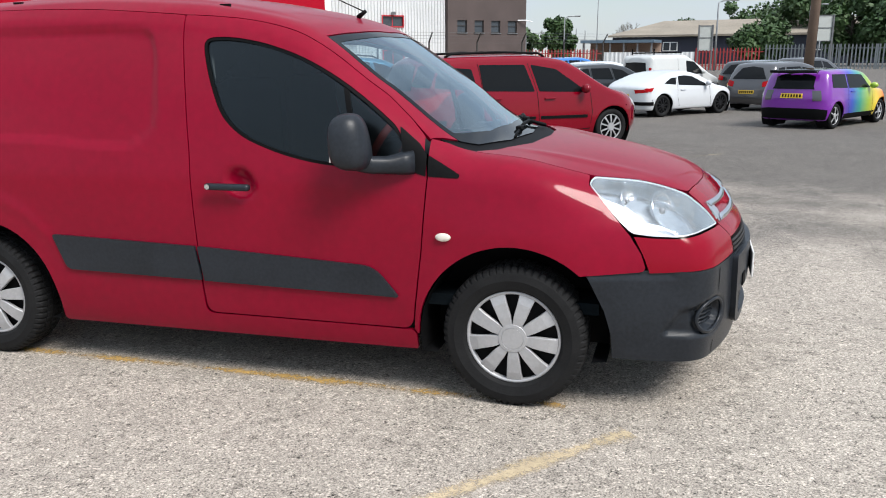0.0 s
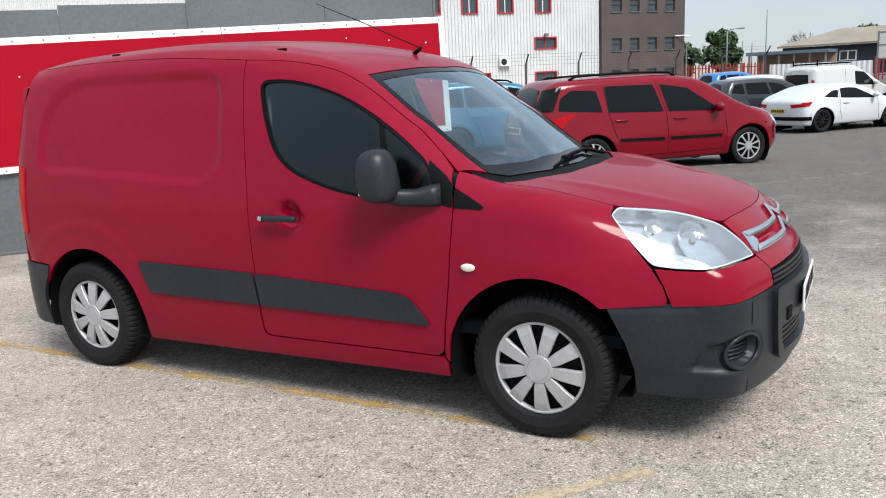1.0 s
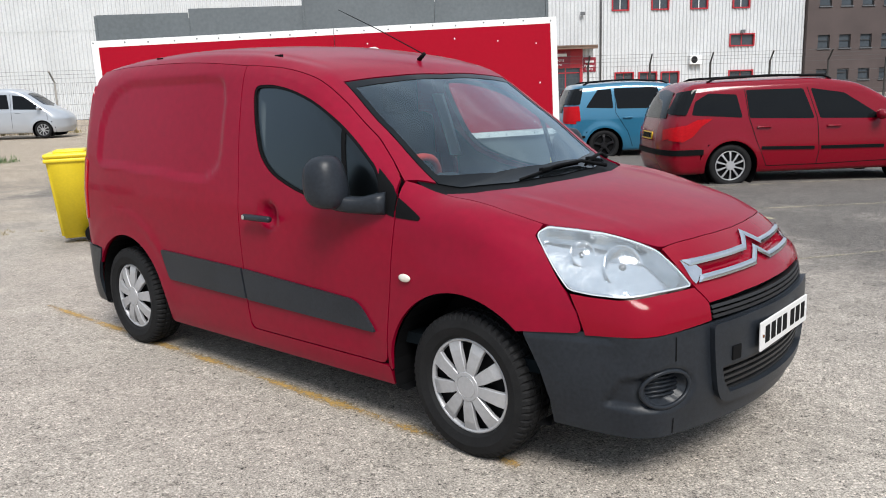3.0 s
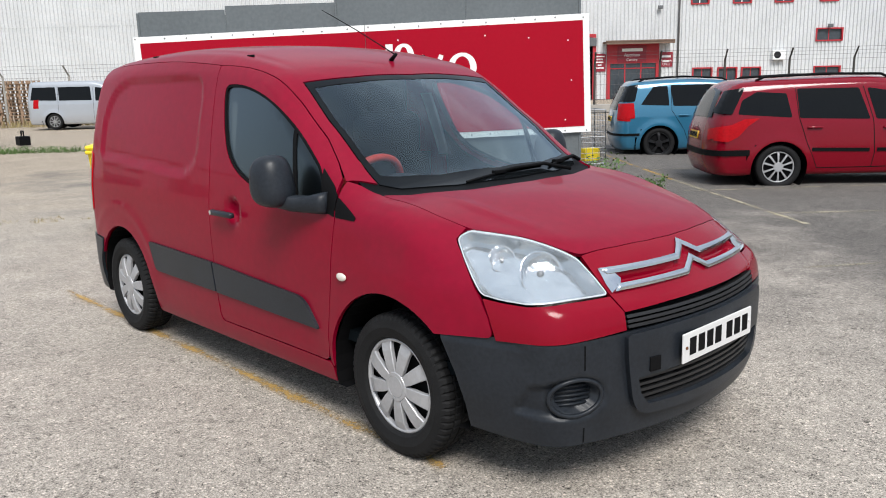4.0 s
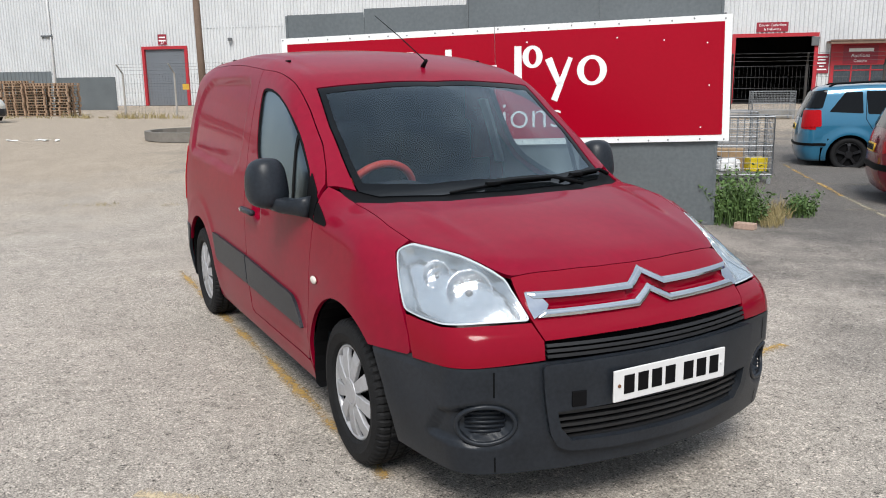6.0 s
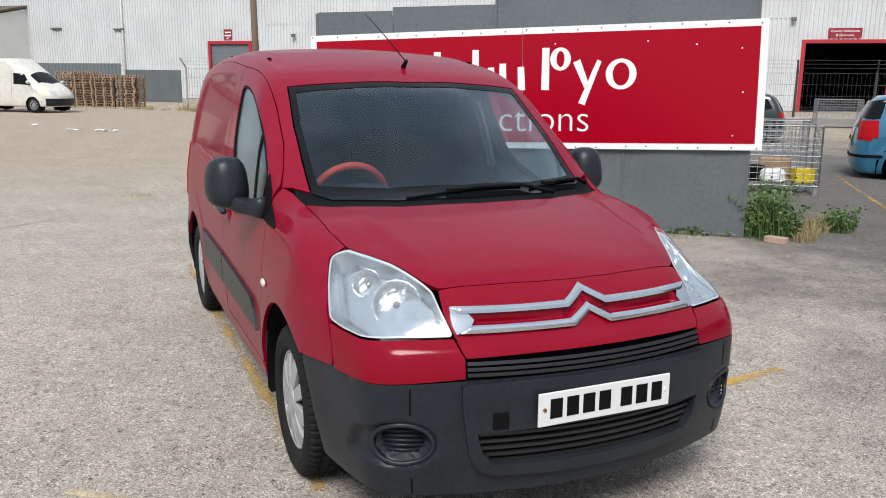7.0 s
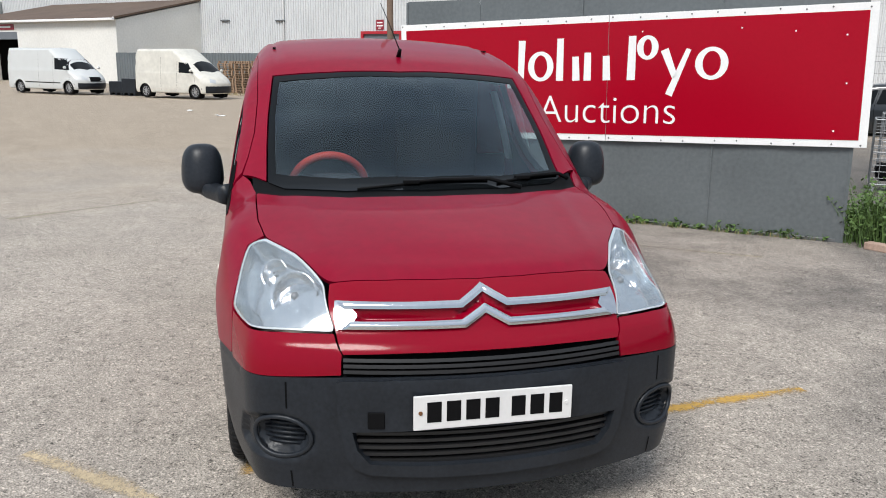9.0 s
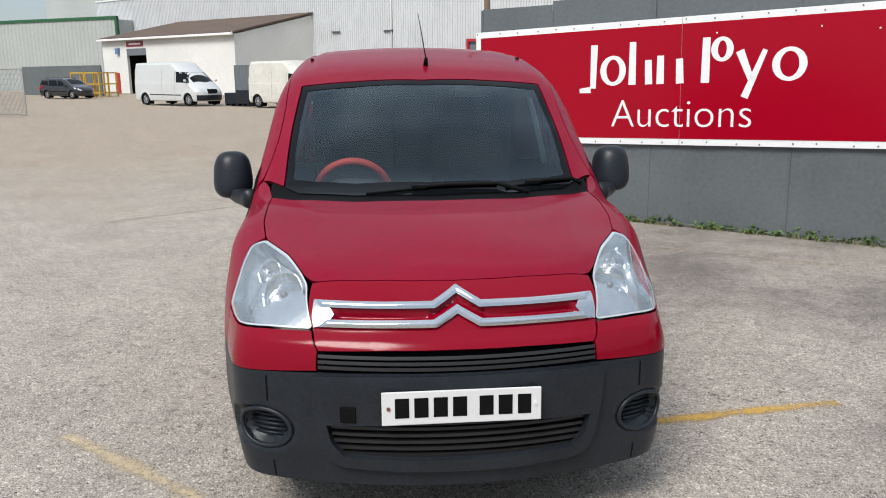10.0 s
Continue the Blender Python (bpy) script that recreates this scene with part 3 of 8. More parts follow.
# ---- sign and hoarding ----
HO = LEVEL @ pose(-3.32, 4.96, 0, 0, 1.15, 227.6)
hoarding = thing("hoarding", LEVEL @ pose(-3.32, 4.96, 0, 0, 0, 227.6), "tall dented grey sheet steel hoarding behind the parked van", "hoarding", kind="structure")
for x0, x1, z1 in ((0.16, 1.45, 2.66), (1.455, 2.93, 2.68), (2.95, 4.2, 2.50), (4.205, 5.19, 2.46)):
    n = 14
    bm = bmesh.new()
    rows = []
    for i in range(n + 1):
        x = x0 + (x1 - x0) * i / n
        rows.append([bm.verts.new((x, -0.045 + 0.004 * math.sin(x * 7 + z * 3) + 0.006 * noise.noise(Vector((x * 2, z * 2, 3))), 0.0 + z * z1)) for z in np.linspace(0, 1, 12)])
    for u, v in zip(rows, rows[1:]):
        for k in range(11):
            bm.faces.new((u[k], u[k + 1], v[k + 1], v[k]))
    ret = bmesh.ops.extrude_face_region(bm, geom=bm.faces[:])
    bmesh.ops.translate(bm, vec=(0, -0.004, 0), verts=[g for g in ret["geom"] if isinstance(g, bmesh.types.BMVert)])
    bmesh.ops.recalc_face_normals(bm, faces=bm.faces)
    part("steel_sheet", bm, HOARD, hoarding, smooth=True, crease=30)
for x, z1, w in ((0.145, 2.55, 0.03), (2.94, 2.56, 0.022), (1.45, 2.5, 0.015), (4.2, 2.4, 0.012), (5.20, 2.45, 0.03)):
    part("post", boxes((x - w * 0.5, -0.05, 0, x + w * 0.5, -0.034, z1), bevel=0.003), HOARD, hoarding)
part("lower_rail", boxes((0.2, -0.043, 0.0, 5.15, -0.03, 0.035), bevel=0.004), GREY, hoarding)

board = thing("sign_board", HO, "large red sign board with white lettering and a riveted white border", "sign")
for x0, x1 in ((0.0, 2.568), (2.574, 5.22)):
    part("white_backing", boxes((x0, -0.02, 0.945, x1, 0.004, 2.287), bevel=0.002), WHITE, board)
    l, r = (0.075, 0.0) if x0 == 0 else (0.0, 0.075)
    part("red_face", boxes((x0 + l, 0.003, 1.015, x1 - r, 0.008, 2.215)), SIGNRED, board)
rv = random.Random(4)
for i in range(20):
    for z in (0.975, 2.253):
        bm = bmesh.new()
        bmesh.ops.create_cone(bm, cap_ends=True, segments=8, radius1=0.009, radius2=0.006, depth=0.006, matrix=pose(0.08 + i * 0.268 + rv.uniform(-0.05, 0.05), 0.006, z + rv.uniform(-0.012, 0.012), 90))
        part("rivet", bm, GREY, board)
for x, z in ((0.25, 2.0), (0.22, 1.55), (0.3, 1.1), (1.2, 2.1), (0.7, 2.05), (2.2, 2.1), (4.6, 1.9)):
    bm = bmesh.new()
    bmesh.ops.create_cone(bm, cap_ends=True, segments=8, radius1=0.009, radius2=0.006, depth=0.006, matrix=pose(x, 0.010, z, 90))
    part("rivet", bm, WHITE, board)


def words(text, size, material, parent, m, name="lettering", label="", thin=0.0):
    cu = bpy.data.curves.new(name, "FONT")
    cu.body, cu.size, cu.extrude, cu.align_x, cu.offset = text, size, 0.0015, "CENTER", -thin
    tmp = bpy.data.objects.new(name, cu)
    scene.collection.objects.link(tmp)
    me = bpy.data.meshes.new_from_object(tmp.evaluated_get(bpy.context.evaluated_depsgraph_get()))
    bpy.data.objects.remove(tmp)
    ob = put(name, me, material, parent, label)
    ob.matrix_basis = m
    return ob


words("Auctions", 0.44, WHITE, board, pose(2.585, 0.011, 1.138, 90, 0, 180), label="white lettering", thin=0.006)
# the trading name above it, as plain white bars and rings of its size


def name_bar(p, q, w0, w1):
    """A flat upright or leaning bar on the board, between two places (x, z), as wide as w0 at p and w1 at q."""
    (xa, za), (xb, zb) = p, q
    l = math.hypot(xb - xa, zb - za)
    nx, nz = -(zb - za) / l, (xb - xa) / l
    bm = bmesh.new()
    rows = [[bm.verts.new((x + k * nx * w / 2, y, z + k * nz * w / 2)) for y in (0.0105, 0.0085)] for (x, z), w, k in (((xa, za), w0, -1), ((xa, za), w0, 1), ((xb, zb), w1, 1), ((xb, zb), w1, -1))]
    for k in (0, 1):
        bm.faces.new([r[k] for r in rows])
    for i in range(4):
        bm.faces.new((*rows[i], *reversed(rows[(i + 1) % 4])))
    bmesh.ops.recalc_face_normals(bm, faces=bm.faces)
    part("name_shape", bm, WHITE, board)


def name_ring(x, z, a, c, w):
    """A flat ring on the board, thicker at its sides."""
    bm = bmesh.new()
    rows = [[bm.verts.new((x + (a - f * w) * math.cos(t), y, z + (c - f * w * 0.55) * math.sin(t))) for f, y in ((0, 0.0085), (0, 0.0105), (1, 0.0105), (1, 0.0085))] for t in (2 * math.pi * k / 40 for k in range(40))]
    for i in range(40):
        for k in range(4):
            bm.faces.new((rows[i][k], rows[i][(k + 1) % 4], rows[(i + 1) % 40][(k + 1) % 4], rows[(i + 1) % 40][k]))
    bmesh.ops.recalc_face_normals(bm, faces=bm.faces)
    part("name_shape", bm, WHITE, board)


for p, q, w0, w1 in (((3.60, 1.57), (3.585, 2.05), 0.07, 0.085), ((3.77, 1.545), (3.63, 1.555), 0.05, 0.07), ((3.125, 1.60), (3.12, 2.06), 0.085, 0.075), ((2.93, 1.60), (2.94, 1.86), 0.085, 0.075), ((2.80, 1.60), (2.80, 1.90), 0.085, 0.075),
                     ((2.58, 1.60), (2.59, 1.86), 0.085, 0.075), ((2.31, 1.60), (2.305, 2.06), 0.09, 0.08), ((1.96, 1.91), (1.84, 1.62), 0.085, 0.06), ((1.71, 1.91), (1.90, 1.44), 0.05, 0.075)):
    name_bar(p, q, w0, w1)
for x, z, a, c, w in ((3.355, 1.76, 0.155, 0.165, 0.075), (2.14, 1.935, 0.115, 0.125, 0.07), (1.475, 1.76, 0.165, 0.165, 0.075)):
    name_ring(x, z, a, c, w)

# ---- warehouse ----
WA = pose(-39.4, 34.5, -0.072, 0, 0, 48)


def ribbed(bm, x0, x1, z0, z1, y=0.0, pitch=0.26, deep=0.07):
    """A corrugated steel sheet with upright ribs, between x0 and x1."""
    k = math.floor(x0 / pitch)
    xs = [x0]
    while True:
        for f, d in ((0.0, 0), (0.42, 0), (0.55, 1), (0.87, 1)):
            x = (k + f) * pitch
            if x0 < x < x1:
                xs.append(x)
        k += 1
        if k * pitch > x1:
            break
    xs.append(x1)
    prev = None
    for x in xs:
        f = (x / pitch) % 1.0
        d = 0.0 if f <= 0.43 else ((f - 0.42) / 0.13 if f < 0.55 else (1.0 if f <= 0.88 else (1 - f) / 0.13))
        cur = (bm.verts.new((x, y - deep * d, z0)), bm.verts.new((x, y - deep * d, z1)))
        if prev:
            bm.faces.new((prev[0], cur[0], cur[1], prev[1]))
        prev = cur
    return bm


hall = thing("warehouse", WA, "long white corrugated metal warehouse with red framed openings", "warehouse", kind="structure")
# openings: x0, x1, z0, z1
OPEN = [(-35.8, -32.4, 0.0, 4.19), (6.83, 11.52, 0.0, 4.14), (12.64, 15.92, 0.0, 3.63), (18.19, 19.25, 6.21, 7.4), (21.02, 22.13, 6.21, 7.4), (23.86, 24.95, 6.21, 7.4), (26.94, 28.04, 6.21, 7.4), (26.79, 28.48, 3.61, 4.32),
        (18.44, 19.66, 0.9, 1.89), (20.18, 21.37, 0.9, 1.87), (21.8, 23.0, 0.9, 1.85), (26.8, 28.49, 0.0, 1.8)]
EAVE = 10.3
cuts = sorted({-90.0, 32.3, *[o[0] for o in OPEN], *[o[1] for o in OPEN]})
for a, b in zip(cuts, cuts[1:]):
    zs = sorted([(o[2], o[3]) for o in OPEN if o[0] < (a + b) / 2 < o[1]])
    bm = bmesh.new()
    spans, cur = [], 0.0
    for z0, z1 in zs:
        if z0 > cur:
            spans.append((cur, z0))
        cur = z1
    spans.append((cur, EAVE))
    for z0, z1 in spans:
        w0 = a
        while w0 < b - 1e-6:
            w1 = min(b, w0 + 9.0)
            ribbed(bm, w0, w1, z0, z1)
            w0 = w1
    part("cladding", bm, CLAD, hall)
part("roof", boxes((-90, 0.05, EAVE, 32.3, 30, EAVE + 0.12)), GREY, hall)
part("back_wall", boxes((-90, 29.8, 0, 32.3, 30, EAVE), (-90, 0.06, 0, -89.8, 30, EAVE)), CLAD, hall)
part("eaves_gutter", boxes((-90, -0.14, EAVE - 0.1, 32.3, 0.03, EAVE + 0.06), bevel=0.02), WHITE, hall)
part("joint_flashing", boxes((-31.0, -0.045, 5.65, 6.0, -0.036, 5.72)), CLAD, hall)
# added near-black floor, wall and ceiling give the hall's inside its shade
part("shade_floor", boxes((-89, 0.1, -0.05, 32, 29, 0.0)), SHADEBLACK, hall)
part("shade_wall", boxes((-89, 12.0, 0.0, 32, 12.2, EAVE - 0.1)), SHADEBLACK, hall)
part("shade_ceiling", boxes((-89, 0.1, EAVE - 0.25, 32, 12.2, EAVE - 0.1)), SHADEBLACK, hall)


def framed(x0, x1, z0, z1, w, depth=0.14):
    return boxes((x0 - w, -depth, z0, x0, 0.05, z1 + w), (x1, -depth, z0, x1 + w, 0.05, z1 + w), (x0, -depth, z1, x1, 0.05, z1 + w))


for i, (x0, x1, z0, z1) in enumerate(OPEN):
    name = "door" if z0 == 0 else "window"
    w = 0.22 if i < 2 else 0.12
    if i == 2:
        continue
    f = part(f"{name}_frame", framed(x0, x1, z0, z1, w if i < 2 else 0.09), REDTRIM, hall, "red painted frame")
    if i == 0:
        bm = bmesh.new()
        z = 0.0
        while z < z1 - 0.01:
            box(bm, x0, 0.04, z, x1, 0.07, min(z1, z + 0.115))
            z += 0.12
        part("roller_shutter", bm, SHUTTER, hall, "closed grey roller shutter")
    elif i > 2:
        part("window_pane", boxes((x0, 0.02, z0, x1, 0.035, z1)), GLASSY, hall)
        part("window_bar", boxes(((x0 + x1) / 2 - 0.03, -0.005, z0, (x0 + x1) / 2 + 0.03, 0.02, z1)), WHITE if i < 7 else REDTRIM, f)
        part("window_sill", boxes((x0 - 0.09, -0.12, z0 - 0.09, x1 + 0.09, 0.03, z0)), REDTRIM, f)


def notice(x0, x1, z0, z1, lines, y=-0.07, texts=()):
    """A red notice board with pale lines of writing."""
    b = part("notice_board", boxes((x0, y - 0.03, z0, x1, y, z1), bevel=0.008), SIGNDARK, hall, "dark red notice board with pale writing")
    h = (z1 - z0) / (len(lines) + 1.2)
    for k, wd in enumerate(lines):
        z = z1 - h * (k + 0.95)
        c, hw = (x0 + x1) / 2, (x1 - x0) * wd / 2
        part("writing", boxes((c - hw, y - 0.036, z - h * 0.22, c + hw, y - 0.031, z + h * 0.22)), WHITE, b)
    for text, size, z in texts:
        words(text, size, WHITE, b, pose((x0 + x1) / 2, y - 0.036, z, 90, 0, 0), label="white writing")
    return b


# entrance
part("entrance_panel", boxes((12.5, -0.12, 2.35, 16.05, 0.0, 3.66), (12.5, -0.12, 0, 12.72, 0.0, 2.35), (15.85, -0.12, 0, 16.05, 0.0, 2.35)), REDTRIM, hall, "red painted entrance surround")
part("entrance_glass", boxes((12.72, -0.03, 0.0, 15.85, -0.02, 2.35)), GLASSY, hall)
part("entrance_bars", boxes((13.7, -0.06, 0, 13.78, -0.03, 2.35), (14.8, -0.06, 0, 14.88, -0.03, 2.35), (12.72, -0.06, 2.0, 15.85, -0.03, 2.07)), REDTRIM, hall)
part("canopy", boxes((12.2, -1.2, 3.70, 16.8, 0.0, 3.80), (12.2, -1.2, 3.60, 16.8, -1.12, 3.86), bevel=0.01), CANOPY, hall, "brown weathered entrance canopy")
notice(13.19, 15.17, 2.43, 3.52, (), y=-0.13, texts=(("Auctions", 0.30, 2.82), ("Centre", 0.26, 2.52)))
part("name_shape", boxes((13.5, -0.17, 3.15, 14.9, -0.161, 3.35)), WHITE, hall)
notice(11.43 + 0.15, 12.42, 1.86, 3.05, (0.8, 0.5, 0.6, 0.3, 0.7))
notice(16.1, 16.99, 2.07, 3.06, (0.7, 0.5), texts=())
words("Payment", 0.22, WHITE, hall, pose(16.54, -0.107, 2.42, 90, 0, 0), label="white writing")
words("Office", 0.22, WHITE, hall, pose(16.54, -0.107, 2.18, 90, 0, 0), label="white writing")
notice(8.02, 9.9, 4.45, 5.04, (), texts=(("Courier Collections", 0.20, 4.80), ("& Deliveries", 0.20, 4.55)))
notice(-34.57, -33.84, 4.52, 5.28, (0.7, 0.8), texts=(("27", 0.34, 4.58),))
part("wall_box", boxes((11.3, -0.25, 3.55, 11.75, -0.04, 4.1), bevel=0.02), GREY, hall, "dark grey wall box")
part("drainpipe", tube(bmesh.new(), [(17.33, -0.12, 0), (17.33, -0.12, 8), (17.33, -0.12, EAVE)], 0.07), GREY, hall, smooth=True)
part("drainpipe", tube(bmesh.new(), [(-43.95, -0.12, 0), (-43.95, -0.12, 8), (-43.95, -0.12, EAVE)], 0.07), WHITE, hall, smooth=True)
ac = part("air_conditioner", boxes((23.75, -0.38, 2.36, 24.6, -0.04, 3.0), bevel=0.02), WHITE, hall, "white wall air conditioner")
bm = bmesh.new()
bmesh.ops.create_cone(bm, cap_ends=True, segments=20, radius1=0.24, radius2=0.22, depth=0.02, matrix=pose(24.05, -0.39, 2.68, 90))
part("fan_grille", bm, SHADEBLACK, ac)
for x, z in ((-28.48, 4.8), (27.6, 4.55), (16.0, 6.0), (6.0, 5.6)):
    part("floodlight", boxes((x - 0.16, -0.35, z - 0.12, x + 0.16, -0.2, z + 0.1), (x - 0.04, -0.2, z - 0.04, x + 0.04, -0.03, z + 0.04), bevel=0.02), GREY, hall, "small wall floodlight")
for x, z in ((-50.6, 5.45), (-44.3, 5.35)):
    part("vent_pipe", boxes((x - 0.5, -0.2, z - 0.05, x + 0.5, -0.04, z + 0.08), bevel=0.02), GREY, hall)

# lower shed against the warehouse: front corner 9.3 m out, 20 m long
shed = thing("lean_to_shed", WA, "white rendered lean-to shed with a brown sheet roof", "shed", kind="structure")
X1, X0, Y = -53.66, -73.97, -9.3
DX0, DX1 = X1 - 16.13, X1 - 12.93
part("front_wall", boxes((X0, Y, 0, DX0, Y + 0.25, 5.15), (DX1, Y, 0, X1, Y + 0.25, 5.15), (DX0, Y, 4.25, DX1, Y + 0.25, 5.15)), RENDER, shed)
bm = bmesh.new()
side = [(Y + 0.25, 0), (-0.05, 0), (-0.05, 7.1), (Y + 0.25, 5.15)]
va = [bm.verts.new((X1 - 0.25, y, z)) for y, z in side]
vb = [bm.verts.new((X1, y, z)) for y, z in side]
bm.faces.new(va[::-1])
bm.faces.new(vb)
for i in range(4):
    bm.faces.new((va[i], va[(i + 1) % 4], vb[(i + 1) % 4], vb[i]))
bmesh.ops.recalc_face_normals(bm, faces=bm.faces)
part("side_wall", bm, RENDER, shed)
bm = bmesh.new()
vs = [(X0 - 0.2, Y - 0.4, 5.12), (X1 + 0.15, Y - 0.4, 5.12), (X1 + 0.15, -0.06, 7.2), (X0 - 0.2, -0.06, 7.2)]
lo = [bm.verts.new(v) for v in vs]
hi = [bm.verts.new((v[0], v[1], v[2] + 0.16)) for v in vs]
bm.faces.new(lo[::-1])
bm.faces.new(hi)
for i in range(4):
    bm.faces.new((lo[i], lo[(i + 1) % 4], hi[(i + 1) % 4], hi[i]))
bmesh.ops.recalc_face_normals(bm, faces=bm.faces)
part("roof", bm, BROWNROOF, shed, "brown weathered sheet roof")
part("gutter", boxes((X0 - 0.2, Y - 0.52, 5.02, X1 + 0.2, Y - 0.4, 5.22), bevel=0.03), WHITE, shed)
part("verge", boxes((X1 + 0.15, Y - 0.4, 5.0, X1 + 0.22, Y - 0.3, 5.3)), WHITE, shed)
# added near-black box, for the shade inside the open doorway
part("shade_box", boxes((DX0 - 1.5, Y + 4.5, 0, DX1 + 1.5, Y + 4.6, 4.6), (DX0 - 1.6, Y + 0.26, 0, DX0 - 1.5, Y + 4.6, 4.6), (DX1 + 1.5, Y + 0.26, 0, DX1 + 1.6, Y + 4.6, 4.6), (DX0 - 1.6, Y + 0.26, 4.6, DX1 + 1.6, Y + 4.6, 4.7)), SHADEBLACK, shed)
part("shutter_box", boxes((DX0, Y - 0.02, 3.6, DX1, Y + 0.2, 4.25), bevel=0.02), SHUTTER, shed)
part("sign", boxes((X1 - 16.04, Y - 0.06, 4.43, X1 - 13.3, Y - 0.01, 4.92)), SIGNDARK, shed, "dark red sign with pale marks")
part("writing", boxes((X1 - 15.6, Y - 0.07, 4.6, X1 - 13.7, Y - 0.061, 4.75)), WHITE, shed)
part("red_door", boxes((X1 - 18.46, Y - 0.05, 0.0, X1 - 17.62, Y - 0.005, 2.0), bevel=0.01), REDTRIM, shed, "red door")
part("blue_box", boxes((X1 - 17.79, Y - 0.25, 3.78, X1 - 17.29, Y - 0.005, 4.33), bevel=0.02), BLUEBOX, shed)

# ---- brick office block ----
block = thing("office_block", WA, "dark brown brick office block with rows of windows", "building", kind="structure")
COLS = [(33.2, 34.1), (34.82, 35.7), (36.43, 37.31), (38.06, 38.97)]
ROWSW = [(0.95, 1.75), (3.2, 4.14), (6.12, 7.06)]
xs = [32.34] + [v for c in COLS for v in c] + [39.9]
for i in range(0, len(xs), 2):
    part("brick_pier", boxes((xs[i], -0.35, 0, xs[i + 1], 0.0, 10.6)), BRICK, block)
zs = [0.0] + [v for r in ROWSW for v in r] + [10.6]
for x0, x1 in COLS:
    for i in range(0, len(zs), 2):
        part("brick_panel", boxes((x0, -0.35, zs[i], x1, 0.0, zs[i + 1])), BRICK, block)
    for z0, z1 in ROWSW:
        wn_ = part("window", boxes((x0, -0.26, z0, x0 + 0.06, -0.18, z1), (x1 - 0.06, -0.26, z0, x1, -0.18, z1), (x0, -0.26, z1 - 0.06, x1, -0.18, z1), (x0, -0.26, z0, x1, -0.18, z0 + 0.06), (x0, -0.26, z0 + 0.5, x1, -0.18, z0 + 0.56)), DARKFRAME, block, "dark framed window")
        part("pane", boxes((x0, -0.2, z0, x1, -0.19, z1)), GLASSY, wn_)
        part("sill", boxes((x0 - 0.05, -0.42, z0 - 0.08, x1 + 0.05, -0.2, z0)), GREY, wn_)
part("side_and_back", boxes((32.34, 0.0, 0, 39.9, 14, 10.6)), BRICK, block)
part("camera_arm", tube(bmesh.new(), [(39.0, -0.4, 4.2), (39.6, -0.7, 4.2), (40.2, -0.8, 4.1)], 0.04), WHITE, block)

def torus(bm, big, small, m, a0=0.0, a1=360.0, n=40):
    full = a1 - a0 >= 360
    rows = []
    for i in range(n + (0 if full else 1)):
        a = radians(a0 + (a1 - a0) * i / n)
        rows.append([bm.verts.new(m @ Vector(((big + small * math.cos(b)) * math.cos(a), (big + small * math.cos(b)) * math.sin(a), small * math.sin(b)))) for b in (2 * math.pi * k / 8 for k in range(8))])
    for i in range(len(rows) if full else len(rows) - 1):
        u, v = rows[i], rows[(i + 1) % len(rows)]
        for k in range(8):
            bm.faces.new((u[k], u[(k + 1) % 8], v[(k + 1) % 8], v[k]))
    return bm


# ---- the van: x ahead from its front axle, y to its left, z up from the ground ----
van_roofline = curve_fn([(-3.60, 1.61), (-3.40, 1.705), (-3.2, 1.752), (-2.8, 1.79), (-2.2, 1.805), (-1.6, 1.775), (-1.2, 1.714), (-0.962, 1.655),
                         (-0.82, 1.592), (-0.5, 1.378), (-0.12, 1.105), (-0.04, 1.085), (0.2, 1.055), (0.45, 1.005), (0.65, 0.95), (0.76, 0.905), (0.9, 0.83)])
van_waist = curve_fn([(0.15, 0.825), (0.3, 0.86), (0.45, 0.873), (0.75, 0.876), (0.92, 0.870), (1.08, 0.848), (1.3, 0.805), (1.6, 0.724), (1.9, 0.62)])
van_nose = curve_fn([(0.15, 0.87), (0.22, 0.915), (0.3, 0.928), (0.4, 0.940), (0.6, 0.944), (0.66, 0.938), (0.72, 0.918), (0.77, 0.872), (0.89, 0.803), (0.97, 0.73), (1.1, 0.6)])
van_taper = curve_fn([(0.2, 0.235), (0.62, 0.235), (0.775, 0.35), (0.86, 0.60), (0.963, 0.88), (1.2, 1.1)])


def van_side(x, z):
    y = van_waist(z) - 0.025 * sstep(-1.0, 0.1, x) * sstep(0.72, 1.05, z)
    for cx in (0.0, -2.68):
        r = np.hypot(x - cx, z - 0.305)
        y = y + 0.012 * np.exp(-(((r - 0.40) / 0.11) ** 2)) * sstep(0.2, 0.45, z)
    return y - 0.02 * sstep(-2.9, -3.5, x) - van_taper(z) * np.clip(x - 0.1, 0, 1) ** 1.67


def van_top(x, y):
    screen = sstep(0.1, -0.2, x)
    xs = x + 0.22 * y * y * screen * sstep(-1.3, -0.6, x)
    return van_roofline(xs) - (0.03 + 0.085 * sstep(-0.1, 0.35, x) + 0.06 * sstep(-0.3, -0.9, x)) * y * y


def van_front(y, z):
    high = 0.6 * sstep(0.72, 1.0, z)
    return van_nose(z) - 0.31 * (1 - high) * y * y - (0.72 + 0.25 * sstep(0.70, 0.95, z)) * high * np.abs(y) ** 3


def van_rear(y, z):
    return -3.43 + 0.16 * np.abs(y / 0.88) ** 4 + 0.05 * sstep(0.9, 1.7, z)


VAN = Hull(van_side, van_top, van_front, van_rear, (0.12, lambda z: 0.07 + 0.03 * sstep(0.72, 0.9, z), 0.14), 0.19, (0.0, -2.6))


